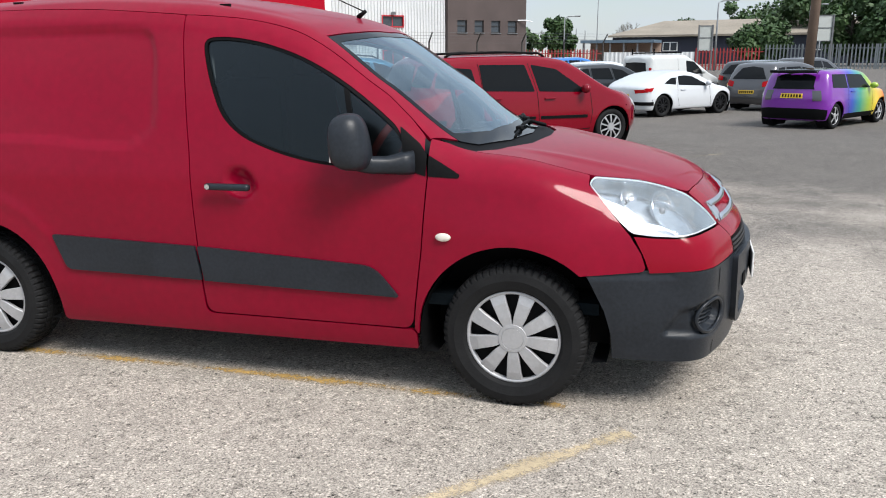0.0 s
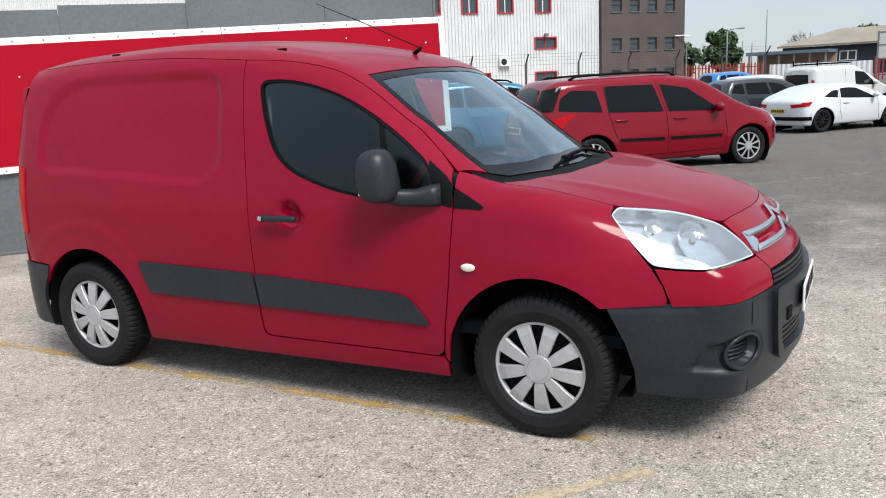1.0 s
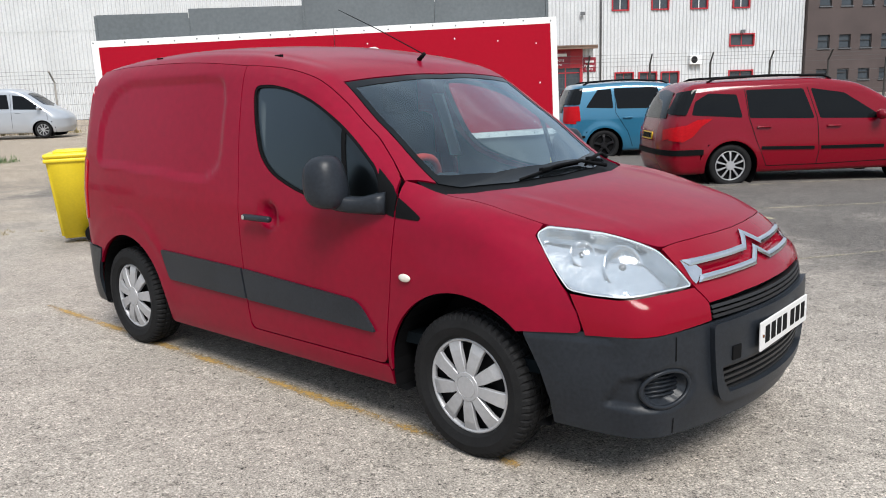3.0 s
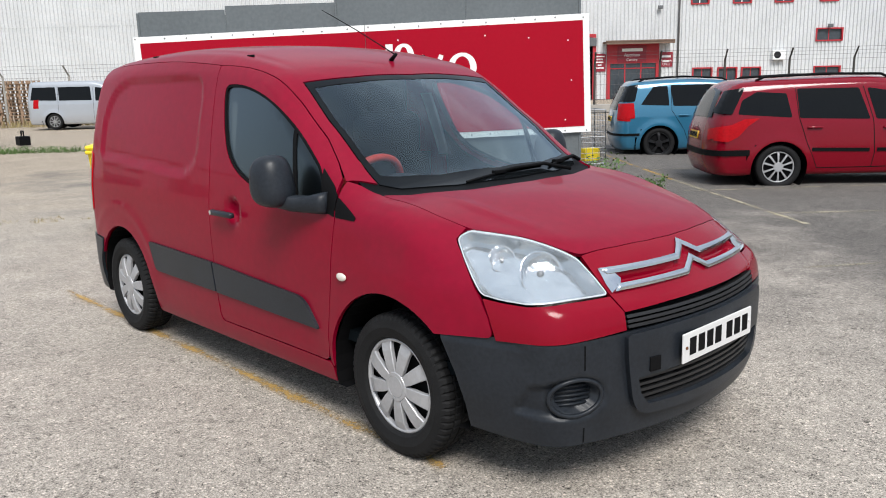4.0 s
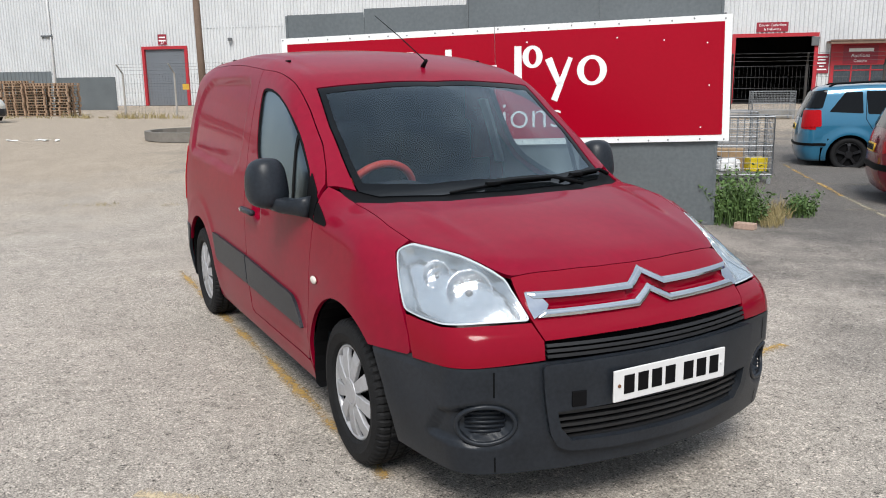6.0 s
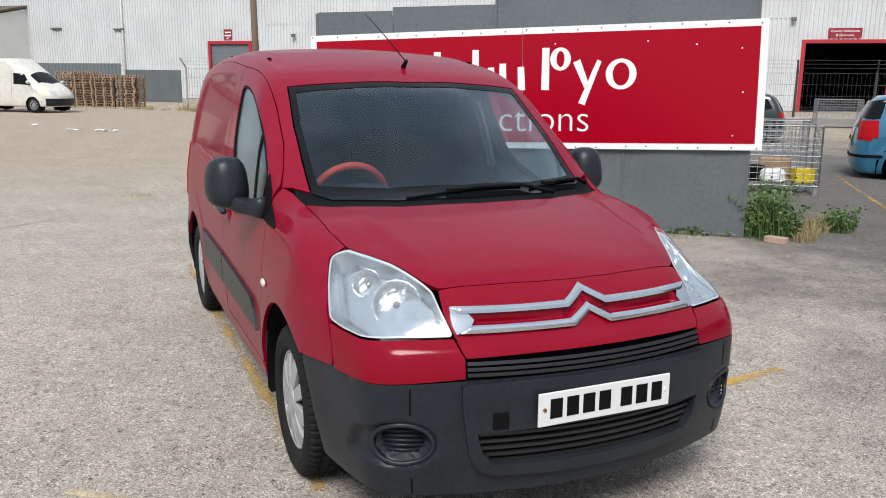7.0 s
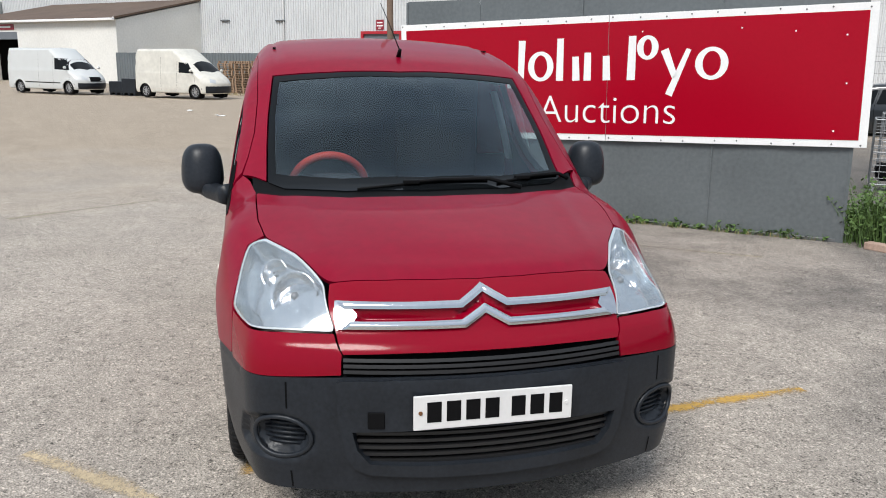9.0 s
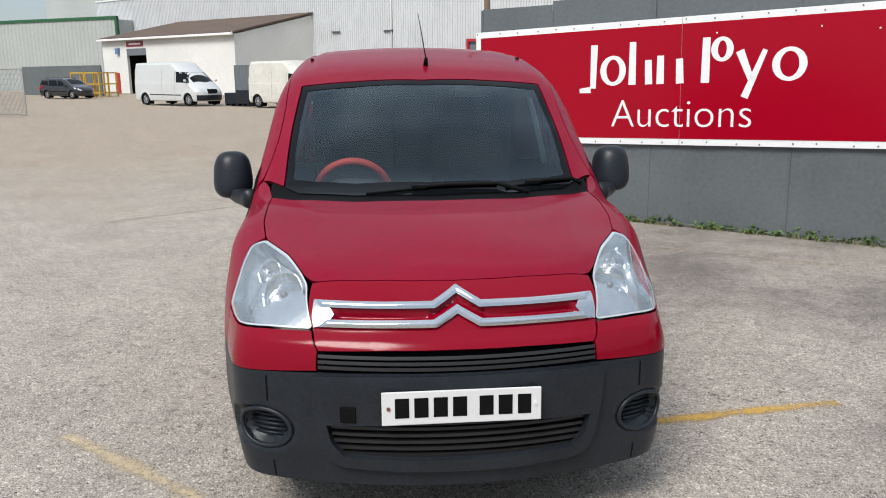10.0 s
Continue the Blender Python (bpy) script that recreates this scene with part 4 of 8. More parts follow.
def mirror(pts):
    """An outline given for the right side from the middle and back, closed over the left side."""
    return list(pts) + [(p[0], -p[1], *p[2:]) for p in reversed(pts) if abs(p[1]) > 1e-6]


def arc(cx, cz, r, a0, a1, n=16):
    return [(cx + r * math.cos(radians(a0 + (a1 - a0) * i / n)), cz + r * math.sin(radians(a0 + (a1 - a0) * i / n))) for i in range(n + 1)]


def seam(pts, drop=0.0):
    """Points (x, y) of a line on the top of the van as (x, z) for its side."""
    fine = []
    for (xa, ya), (xb, yb) in zip(pts, pts[1:]):
        n = max(1, int(abs(xb - xa) / 0.03))
        fine += [(xa + (xb - xa) * i / n, ya + (yb - ya) * i / n) for i in range(n)]
    p = VAN.lift(np.array([(x, -abs(y)) for x, y in fine + [pts[-1]]], float), "top")
    return [(float(a[0]), float(a[2]) - drop) for a in p]


def fr(y, z, hull=VAN):
    """The angle and height, for the front, of the hull's point at (y, z) seen from ahead."""
    p = hull.cast(np.array([[0.0, y, z]]), np.array([[1.0, 0.0, 0.0]]))[0]
    return (math.atan2(p[1], p[0]), z)


def fxy(x, y, z):
    return (math.atan2(y, x), z)


def fsd(x, z):
    """The angle, for the front, of the hull's point that shows at (x, z) on the side."""
    p = VAN.lift(np.array([(x, z)], float), "left")[0]
    return math.atan2(p[1], p[0])


def sides():
    return (("right", -1), ("left", 1))


def wheel_cover(parent, r, material, spokes=9, wide=1.0):
    """A pressed wheel cover with broad spokes round a hub cap; its axis is y and it faces -y."""
    ring = bmesh.new()
    n = 54
    prof = [(r, 0.012), (r, -0.002), (r * 0.985, -0.008), (r * 0.955, -0.010), (r * 0.925, -0.006), (r * 0.915, 0.012)]
    rows = [[ring.verts.new((q * math.cos(2 * math.pi * k / n), h, q * math.sin(2 * math.pi * k / n))) for q, h in prof] for k in range(n)]
    for k in range(n):
        for i in range(len(prof) - 1):
            ring.faces.new((rows[k][i], rows[k][i + 1], rows[(k + 1) % n][i + 1], rows[(k + 1) % n][i]))
    part("rim_ring", ring, material, parent, smooth=True)
    for s in range(spokes):
        a = 2 * math.pi * s / spokes + 0.1
        bm = bmesh.new()
        rows = []
        for q, w, h in ((0.26, 0.095, -0.020), (0.45, 0.128, -0.021), (0.75, 0.150, -0.016), (0.935, 0.172, -0.006)):
            row = []
            for e, dh in ((-1, 0.018), (-1, 0.004), (-0.90, 0.0), (0, 0.0), (0.90, 0.0), (1, 0.004), (1, 0.018)):
                x, z = q * r, e * w * r * wide
                row.append(bm.verts.new((x * math.cos(a) - z * math.sin(a), h + dh, x * math.sin(a) + z * math.cos(a))))
            rows.append(row)
        for u, v in zip(rows, rows[1:]):
            for i in range(6):
                bm.faces.new((u[i], u[i + 1], v[i + 1], v[i]))
        bmesh.ops.recalc_face_normals(bm, faces=bm.faces)
        part("spoke", bm, material, parent)
    cap = bmesh.new()
    prof = [(0.31, 0.0), (0.31, -0.018), (0.295, -0.0235), (0.235, -0.0245), (0.228, -0.0225), (0.22, -0.0245), (0.012, -0.025)]
    m = 32
    rows = [[cap.verts.new((q * r * math.cos(2 * math.pi * k / m), h, q * r * math.sin(2 * math.pi * k / m))) for q, h in prof] for k in range(m)]
    for k in range(m):
        for i in range(len(prof) - 1):
            cap.faces.new((rows[k][i], rows[k][i + 1], rows[(k + 1) % m][i + 1], rows[(k + 1) % m][i]))
    cap.faces.new([row[-1] for row in rows])
    part("hub_cap", cap, material, parent)


def tyre_mesh(r, w, inner, n=72):
    bm = bmesh.new()
    hw = w / 2
    prof = [(inner * 0.97, hw * 0.62), (inner, hw * 0.80), (inner * 1.05, hw * 0.90), (inner + 0.45 * (r - inner), hw), (r - 0.028, hw * 0.93), (r - 0.012, hw * 0.84), (r - 0.003, hw * 0.70)]
    prof += [(r, hw * 0.45), (r - 0.007, hw * 0.43), (r - 0.007, hw * 0.36), (r, hw * 0.34), (r, hw * 0.05), (r - 0.007, hw * 0.04)]
    prof = prof + [(q, -h) for q, h in reversed(prof)]
    rows = []
    for k in range(n):
        a = 2 * math.pi * k / n
        cut = 0.008 if (k % 2 if n < 100 else k % 4 == 3) else 0.0
        rows.append([bm.verts.new(((q - (cut if q > r - 0.014 and abs(h) > hw * 0.3 else 0)) * math.cos(a), -h, (q - (cut if q > r - 0.014 and abs(h) > hw * 0.3 else 0)) * math.sin(a))) for q, h in prof])
    for k in range(n):
        for i in range(len(prof) - 1):
            bm.faces.new((rows[k][i], rows[k][i + 1], rows[(k + 1) % n][i + 1], rows[(k + 1) % n][i]))
    bmesh.ops.recalc_face_normals(bm, faces=bm.faces)
    return bm


def disc(bm, r, y, n=32, inner=0.0):
    vs = [bm.verts.new((r * math.cos(2 * math.pi * k / n), y, r * math.sin(2 * math.pi * k / n))) for k in range(n)]
    bm.faces.new(vs)
    return bm


VAN_AT = LEVEL @ pose(0, 0, 0)
van = thing("van", VAN_AT, "faded red panel van with dark grey plastic bumpers on tarmac", "van")

ROOF_EDGE = [(-0.365, -0.775), (-0.45, -0.745), (-0.56, -0.715), (-0.77, -0.695), (-0.99, -0.69), (-1.25, -0.685), (-1.53, -0.69), (-2.0, -0.675), (-2.6, -0.66), (-3.0, -0.65), (-3.2, -0.62)]
SCREEN_EDGE = [(-0.275, -0.675), (-0.45, -0.668), (-0.637, -0.655), (-0.885, -0.622), (-0.845, -0.35), (-0.815, 0.0)]
DOOR_REAR = [(-1.459, 0.637), (-1.478, 1.07), (-1.505, 1.33), (-1.53, 1.55)]
door_top = [(x, z - 0.003) for x, z in seam([(-1.535, -0.69), (-1.25, -0.685), (-0.99, -0.69), (-0.77, -0.695), (-0.56, -0.715), (-0.45, -0.745), (-0.385, -0.775)])]
DOOR = rounded([(-0.362, 0.985), (-0.388, 0.67), (-0.432, 0.325, 0.05), (-1.442, 0.325, 0.05)] + DOOR_REAR + [(*p, 0.004) for p in door_top], 0.02)
WINDOW = rounded([(-1.436, 1.565, 0.06), (-1.30, 1.568, 0.1), (-1.14, 1.542, 0.1), (-0.946, 1.482, 0.1), (-0.779, 1.395, 0.1), (-0.615, 1.28, 0.1), (-0.505, 1.19, 0.03), (-0.458, 1.12, 0.02), (-0.437, 1.012, 0.01),
                  (-0.65, 1.012, 0.1), (-0.855, 1.026, 0.1), (-1.042, 1.068, 0.1), (-1.22, 1.135, 0.1), (-1.325, 1.225, 0.08), (-1.40, 1.41, 0.1)], 0.06)


def inset(poly, d):
    """An outline moved inwards by d."""
    p = np.array(resample(poly, 0.02))
    a = np.roll(p, 1, 0)
    b = np.roll(p, -1, 0)
    t = b - a
    n = np.stack([-t[:, 1], t[:, 0]], 1) / (np.linalg.norm(t, axis=1, keepdims=True) + 1e-9)
    area = np.sum(p[:, 0] * np.roll(p[:, 1], -1) - np.roll(p[:, 0], -1) * p[:, 1])
    q = p + n * d * np.sign(area)
    ok = in_poly(p, q[:, 0], q[:, 1]) & (edge_distance(p, q[:, 0], q[:, 1]) > 0.9 * abs(d))
    return [tuple(v) for v in q[ok]]


PRESSING = rounded([(-3.03, 1.14, 0.05), (-1.80, 1.072, 0.14), (-1.648, 1.16, 0.14), (-1.66, 1.474, 0.1), (-1.70, 1.615, 0.06), (-2.015, 1.632, 0.1), (-2.70, 1.640, 0.25), (-2.92, 1.57, 0.15), (-3.01, 1.44, 0.1), (-3.04, 1.28, 0.1)], 0.06)


def side_shift(p):
    x, z = p[:, 0], p[:, 2]
    inside = in_poly(PRESSING, x, z)
    d = edge_distance(PRESSING, x, z)
    rear = np.hypot(x + 2.70, z - 0.305)
    crest = 0.006 * np.exp(-(((rear - 0.53) / 0.03) ** 2)) * sstep(0.45, 0.6, z)
    return np.where(inside, -0.015 * sstep(0.0, 0.022, d), 0.0) + 0.003 * np.exp(-((d / 0.014) ** 2)) + crest


def door_shift(p):
    x, z = p[:, 0], p[:, 2]
    r = np.hypot((x + 1.225) / 1.05, z - 0.935)
    return -0.034 * (1 - sstep(0.040, 0.070, r)) - 0.003 * np.exp(-(((z - 0.40) / 0.02) ** 2))


for way, s in sides():
    low = [(-0.418, 0.225), (-2.27, 0.215)] + arc(-2.68, 0.305, 0.405, -10, 152, 24) + [(-3.0, 0.60), (-3.19, 0.612), (-3.235, 0.75), (-3.245, 1.2), (-3.215, 1.5), (-3.175, 1.6)]
    top = [(x, z - 0.003) for x, z in seam(list(reversed(ROOF_EDGE[6:])))]
    back = [(x - 0.006, z) for x, z in reversed(DOOR_REAR)]
    sill = [(-1.452, 0.318, 0.04), (-0.432, 0.318, 0.01), (-0.418, 0.300)]
    VAN.patch("side_panel", rounded(low + top[1:-1] + [(-1.54, top[-1][1])] + back + sill, 0.006), way, RED, van, step=0.024, shift=side_shift)
    door = VAN.patch("door", DOOR, way, RED, van, step=0.024, holes=[WINDOW], shift=door_shift)
    VAN.patch("window_seal", WINDOW, way, BLACK, door, step=0.02, holes=[inset(WINDOW, 0.013)], offset=-0.003, depth=0.03)
    pane = VAN.patch("window_pane", inset(WINDOW, 0.011), way, SIDEGLASS if s < 0 else GLASS, door, step=0.04, offset=-0.012, depth=0)
    pane.visible_shadow = False
    VAN.patch("window_divider", [(-0.748, 1.372), (-0.722, 1.355), (-0.655, 1.02), (-0.682, 1.02)], way, BLACK, door, step=0.04, offset=-0.007, depth=0.012)
    VAN.patch("mirror_base", rounded([(-0.488, 1.185), (-0.452, 1.008), (-0.366, 0.984), (-0.366, 1.072), (-0.40, 1.115)], 0.006), way, BLACK, door, step=0.03, offset=0.003, depth=0.008)
    # wing
    wing_top = [(x, z - 0.0003) for x, z in seam([(-0.36, -0.772), (-0.30, -0.742), (-0.2, -0.7205), (-0.1, -0.7200), (0.0, -0.7185), (0.15, -0.7145), (0.288, -0.6935)])]
    head = [(0.292, 0.952), (0.34, 0.905), (0.395, 0.84), (0.462, 0.765)]
    WING = wing_top + head + [(0.508, 0.694), (0.534, 0.622, 0.03), (0.30, 0.604)] + arc(0.0, 0.305, 0.405, 47, 180, 24) + [(-0.412, 0.305), (-0.424, 0.325), (-0.382, 0.67), (-0.356, 0.985)]
    wing = VAN.patch("front_wing", rounded(WING, 0.004), way, RED, van, step=0.024)
    VAN.patch("wing_trim", rounded([(-0.358, 1.068), (-0.357, 0.984), (-0.228, 0.978, 0.015), (-0.222, 0.992, 0.01)], 0.008), way, BLACK, wing, step=0.03, offset=0.003, depth=0.008)
    # rubbing strips
    VAN.patch("rubbing_strip", rounded([(-2.262, 0.66, 0.015), (-1.474, 0.640, 0.005), (-1.45, 0.482, 0.005), (-2.19, 0.492, 0.03)], 0.01), way, PLASTIC, van, "dark grey plastic rubbing strip", step=0.035, offset=0.014, depth=0.02)
    VAN.patch("rubbing_strip", rounded([(-1.458, 0.640, 0.005), (-0.60, 0.596, 0.06), (-0.485, 0.465, 0.015), (-1.435, 0.480, 0.005)], 0.01), way, PLASTIC, door, "dark grey plastic rubbing strip", step=0.035, offset=0.014, depth=0.02)
    # handle
    y0 = s * 0.892
    bm = bmesh.new()
    box(bm, -1.375, min(y0, y0 + s * 0.034), 0.908, -1.155, max(y0, y0 + s * 0.034), 0.938, bevel=0.012)
    handle = part("door_handle", bm, PLASTIC, door, "dark grey plastic door handle", smooth=True)
    bm = bmesh.new()
    disc(bm, 0.012, 0, 16)
    bmesh.ops.transform(bm, matrix=pose(-1.355, y0 + s * 0.0355, 0.924), verts=bm.verts)
    part("key_lock", bm, CHROME, handle)
    # indicator repeater
    bm = bmesh.new()
    bmesh.ops.create_uvsphere(bm, u_segments=16, v_segments=10, radius=1, matrix=pose(-0.285, s * 0.888, 0.739) @ Matrix.Diagonal((0.034, 0.010, 0.018, 1)))
    part("indicator_repeater", bm, LENSY, wing, "clear oval indicator lens", smooth=True)
    # arch liners
    for cx, r in ((0.0, 0.40), (-2.68, 0.40)):
        bm = bmesh.new()
        rows = []
        for i in range(25):
            a = radians(-35 + 250 * i / 24)
            rows.append([bm.verts.new((cx + r * math.cos(a), s * y, max(0.225, 0.305 + r * math.sin(a)))) for y in (0.862 - 0.5 * max(0, cx + r * math.cos(a) - 0.16) ** 1.5, 0.58)])
        for u, v in zip(rows, rows[1:]):
            bm.faces.new((u[0], u[1], v[1], v[0]))
        bm.faces.new([u[1] for u in rows])
        part("arch_liner", bm, BLACK, van)
    # mirror
    bm = bmesh.new()
    bmesh.ops.create_cube(bm, size=1)
    bmesh.ops.subdivide_edges(bm, edges=bm.edges[:], cuts=7, use_grid_fill=True)
    for v in bm.verts:
        a, b, c = v.co * 2
        k = (abs(a) ** 3 + abs(b) ** 3 + abs(c) ** 3) ** (1 / 3)
        q = Vector((a, b, c)) / max(k, 1e-6)
        taper = 1 - 0.10 * q.z
        v.co = Vector((q.x * 0.076 * taper - 0.01 * q.z + 0.03 * (1 - q.y * q.y), q.y * 0.094 * taper, q.z * 0.115))
    bmesh.ops.transform(bm, matrix=pose(-0.672, s * 0.964, 1.134, 0, 0, s * -8), verts=bm.verts)
    mirror_head = part("wing_mirror", bm, PLASTIC, door, "dark grey plastic wing mirror", smooth=True)
    bm = bmesh.new()
    rings = []
    for cx, cy, cz, hh, hw in ((-0.43, 0.825, 1.040, 0.050, 0.055), (-0.47, 0.850, 1.036, 0.045, 0.050), (-0.52, 0.880, 1.032, 0.036, 0.044), (-0.575, 0.915, 1.036, 0.036, 0.045), (-0.63, 0.945, 1.055, 0.042, 0.05)):
        ring = []
        for k in range(14):
            a = 2 * math.pi * k / 14
            ca, sa = math.cos(a), math.sin(a)
            ca, sa = math.copysign(abs(ca) ** 0.6, ca), math.copysign(abs(sa) ** 0.6, sa)
            ring.append(bm.verts.new((cx + 0.5 * hw * ca, s * (cy + 0.85 * hw * ca), cz + hh * sa)))
        rings.append(ring)
    for u, v in zip(rings, rings[1:]):
        for k in range(14):
            bm.faces.new((u[k], u[(k + 1) % 14], v[(k + 1) % 14], v[k]))
    bm.faces.new(rings[0])
    bm.faces.new(rings[-1])
    bmesh.ops.recalc_face_normals(bm, faces=bm.faces)
    part("mirror_arm", bm, PLASTIC, mirror_head, smooth=True)
    bm = bmesh.new()
    box(bm, -0.006, -0.058, -0.076, 0.002, 0.058, 0.076, bevel=0.002)
    bmesh.ops.transform(bm, matrix=pose(-0.716, s * 0.965, 1.131, 0, 3, s * -8), verts=bm.verts)
    part("mirror_glass", bm, CHROME, mirror_head)
    # rear lamp and rear bumper end
    VAN.patch("rear_lamp", rounded([(-3.165, 1.15), (-3.165, 0.78), (-3.24, 0.76), (-3.24, 1.17)], 0.015), way, LAMPRED, van, "red rear lamp", step=0.03, offset=0.006, depth=0.015)
    VAN.patch("rear_bumper", rounded(arc(-2.68, 0.305, 0.408, 146, 192, 8) + [(-3.06, 0.225), (-3.27, 0.24), (-3.27, 0.605, 0.01), (-3.18, 0.603), (-3.0, 0.592)], 0.01), way, PLASTIC, van, step=0.03, offset=0.010, depth=0.02)

# roof with its pillars
VAN.patch("roof", mirror(list(reversed(SCREEN_EDGE)) + ROOF_EDGE + [(-3.31, -0.50), (-3.35, 0.0)]), "top", RED, van, step=0.026,
          shift=lambda p: -0.012 * np.exp(-(((np.abs(p[:, 1]) - 0.585) / 0.016) ** 2)) * sstep(-0.95, -1.2, p[:, 0]))
VAN.patch("tailgate", [(-0.92, 0.3), (0.92, 0.3), (0.9, 1.2), (0.78, 1.62), (-0.78, 1.62), (-0.9, 1.2)], "rear", RED, van, step=0.06)
# windscreen: dark border and clear pane
SCREEN = mirror([(-0.075, 0.0), (-0.11, -0.35), (-0.20, -0.60), (-0.268, -0.668), (-0.45, -0.661), (-0.637, -0.648), (-0.878, -0.616), (-0.838, -0.35), (-0.808, 0.0)])
CLEAR = mirror([(-0.182, 0.0), (-0.208, -0.35), (-0.272, -0.56), (-0.305, -0.632), (-0.45, -0.632), (-0.637, -0.62), (-0.832, -0.592), (-0.798, -0.35), (-0.772, 0.0)])
VAN.patch("screen_border", SCREEN, "top", GLOSSBLACK, van, "black printed windscreen border", step=0.03, holes=[CLEAR], offset=-0.002, depth=0.006)
pane = VAN.patch("windscreen", CLEAR, "top", GLASS, van, "clear windscreen glass", step=0.05, offset=-0.004, depth=0)
pane.visible_shadow = False
VAN.patch("scuttle", mirror([(0.02, 0.0), (-0.02, -0.35), (-0.12, -0.62), (-0.21, -0.735), (-0.33, -0.735), (-0.28, -0.675), (-0.20, -0.60), (-0.11, -0.35), (-0.075, 0.0)]), "top", BLACK, van, step=0.03, offset=-0.008)
# bonnet
LIP = [(0.742, 0.0), (0.735, -0.15), (0.713, -0.314), (0.675, -0.488)]
LAMP_TOP = [(0.62, -0.524), (0.475, -0.588), (0.30, -0.688)]


def beyond(pts, d):
    """Points of the hull just outside a line of the bonnet's edge, as angle and height for the front."""
    fine = []
    for (xa, ya), (xb, yb) in zip(pts, pts[1:]):
        n = max(1, int(math.hypot(xb - xa, yb - ya) / 0.03))
        fine += [(xa + (xb - xa) * i / n, ya + (yb - ya) * i / n) for i in range(n)]
    q = VAN.lift(np.array([(x + d, y - d * 0.5 * min(1, abs(y) * 3)) for x, y in fine + [pts[-1]]]), "top")
    return [(math.atan2(v[1], v[0]), float(v[2])) for v in q]


VAN.patch("bonnet", rounded(mirror([*LIP[:3], (0.675, -0.488, 0.03), *LAMP_TOP[:2], (0.30, -0.688, 0.03), (0.15, -0.712), (0.0, -0.716), (-0.19, -0.718, 0.02), (-0.11, -0.62), (-0.012, -0.35), (0.015, 0.0)]), 0.004),
          "top", RED, van, step=0.026, shift=lambda p: 0.006 * np.exp(-(((np.abs(p[:, 1]) - 0.50 - 0.13 * (0.35 - p[:, 0])) / 0.03) ** 2)) * sstep(0.7, 0.3, p[:, 0]) * sstep(-0.15, 0.1, p[:, 0]))

# front panel between bonnet and upper grille, with a sunken slot behind the chrome bars
half = beyond(LIP, 0.003) + [(fxy(0.742, -0.494, 0)[0], 0.828), (fxy(0.797, -0.480, 0)[0], 0.765), (fxy(0.862, -0.468, 0)[0], 0.705), (fr(-0.25, 0.712)[0], 0.712), (0.0, 0.714)]
FASCIA = half + [(-a, z) for a, z in reversed(half) if abs(a) > 1e-6]
SLOT = [(fr(y, z)[0], z) for y, z in ((-0.41, 0.822), (-0.41, 0.792), (-0.10, 0.797), (0.0, 0.845), (0.10, 0.797), (0.41, 0.792), (0.41, 0.822), (0.10, 0.826), (0.0, 0.865), (-0.10, 0.826))]


def fascia_shift(p):
    a = np.arctan2(p[:, 1], p[:, 0])
    inside = in_poly(SLOT, a, p[:, 2])
    return np.where(inside, -0.022 * sstep(0.0, 0.008, edge_distance(SLOT, a, p[:, 2])), 0.0)


VAN.patch("front_panel", FASCIA, "front", RED2, van, step=0.012, shift=fascia_shift)


def front_bar(name, top_line, low_line, material, parent, off=0.012, depth=0.02, step=0.015, label=""):
    o = [fr(y, z) for y, z in top_line] + [fr(y, z) for y, z in reversed(low_line)]
    crown = (lambda p: 0.007 * sstep(0.0, 0.010, edge_distance(o, np.arctan2(p[:, 1], p[:, 0]), p[:, 2]))) if name == "chrome_bar" else None
    return VAN.patch(name, o, "front", material, parent, label, step=0.005 if crown else step, offset=off, depth=depth, shift=crown)


front_bar("chrome_bar", [(-0.475, 0.846), (-0.25, 0.845), (-0.082, 0.846), (0.0, 0.890), (0.082, 0.846), (0.25, 0.845), (0.475, 0.846)],
          [(-0.455, 0.826), (-0.25, 0.826), (-0.075, 0.826), (0.0, 0.866), (0.075, 0.826), (0.25, 0.826), (0.455, 0.826)], CHROME, van, label="chrome bar with a pointed middle")
front_bar("chrome_bar", [(-0.435, 0.792), (-0.25, 0.793), (-0.082, 0.794), (0.0, 0.836), (0.082, 0.794), (0.25, 0.793), (0.435, 0.792)],
          [(-0.465, 0.768), (-0.25, 0.770), (-0.072, 0.771), (0.0, 0.810), (0.072, 0.771), (0.25, 0.770), (0.465, 0.768)], CHROME, van, label="chrome bar with a pointed middle")
for s in (-1, 1):
    o = [fr(s * y, z) for y, z in ((0.478, 0.846), (0.425, 0.826), (0.412, 0.808), (0.425, 0.792), (0.478, 0.766), (0.484, 0.80))]
    VAN.patch("chrome_end", o, "front", CHROME, van, step=0.015, offset=0.009, depth=0.02)

# bumper
LOWGRILLE = [fr(y, z) for y, z in ((-0.44, 0.462), (-0.2, 0.470), (0.0, 0.472), (0.2, 0.470), (0.44, 0.462), (0.425, 0.40), (0.385, 0.352), (0.2, 0.346), (0.0, 0.345), (-0.2, 0.346), (-0.385, 0.352), (-0.425, 0.40))]
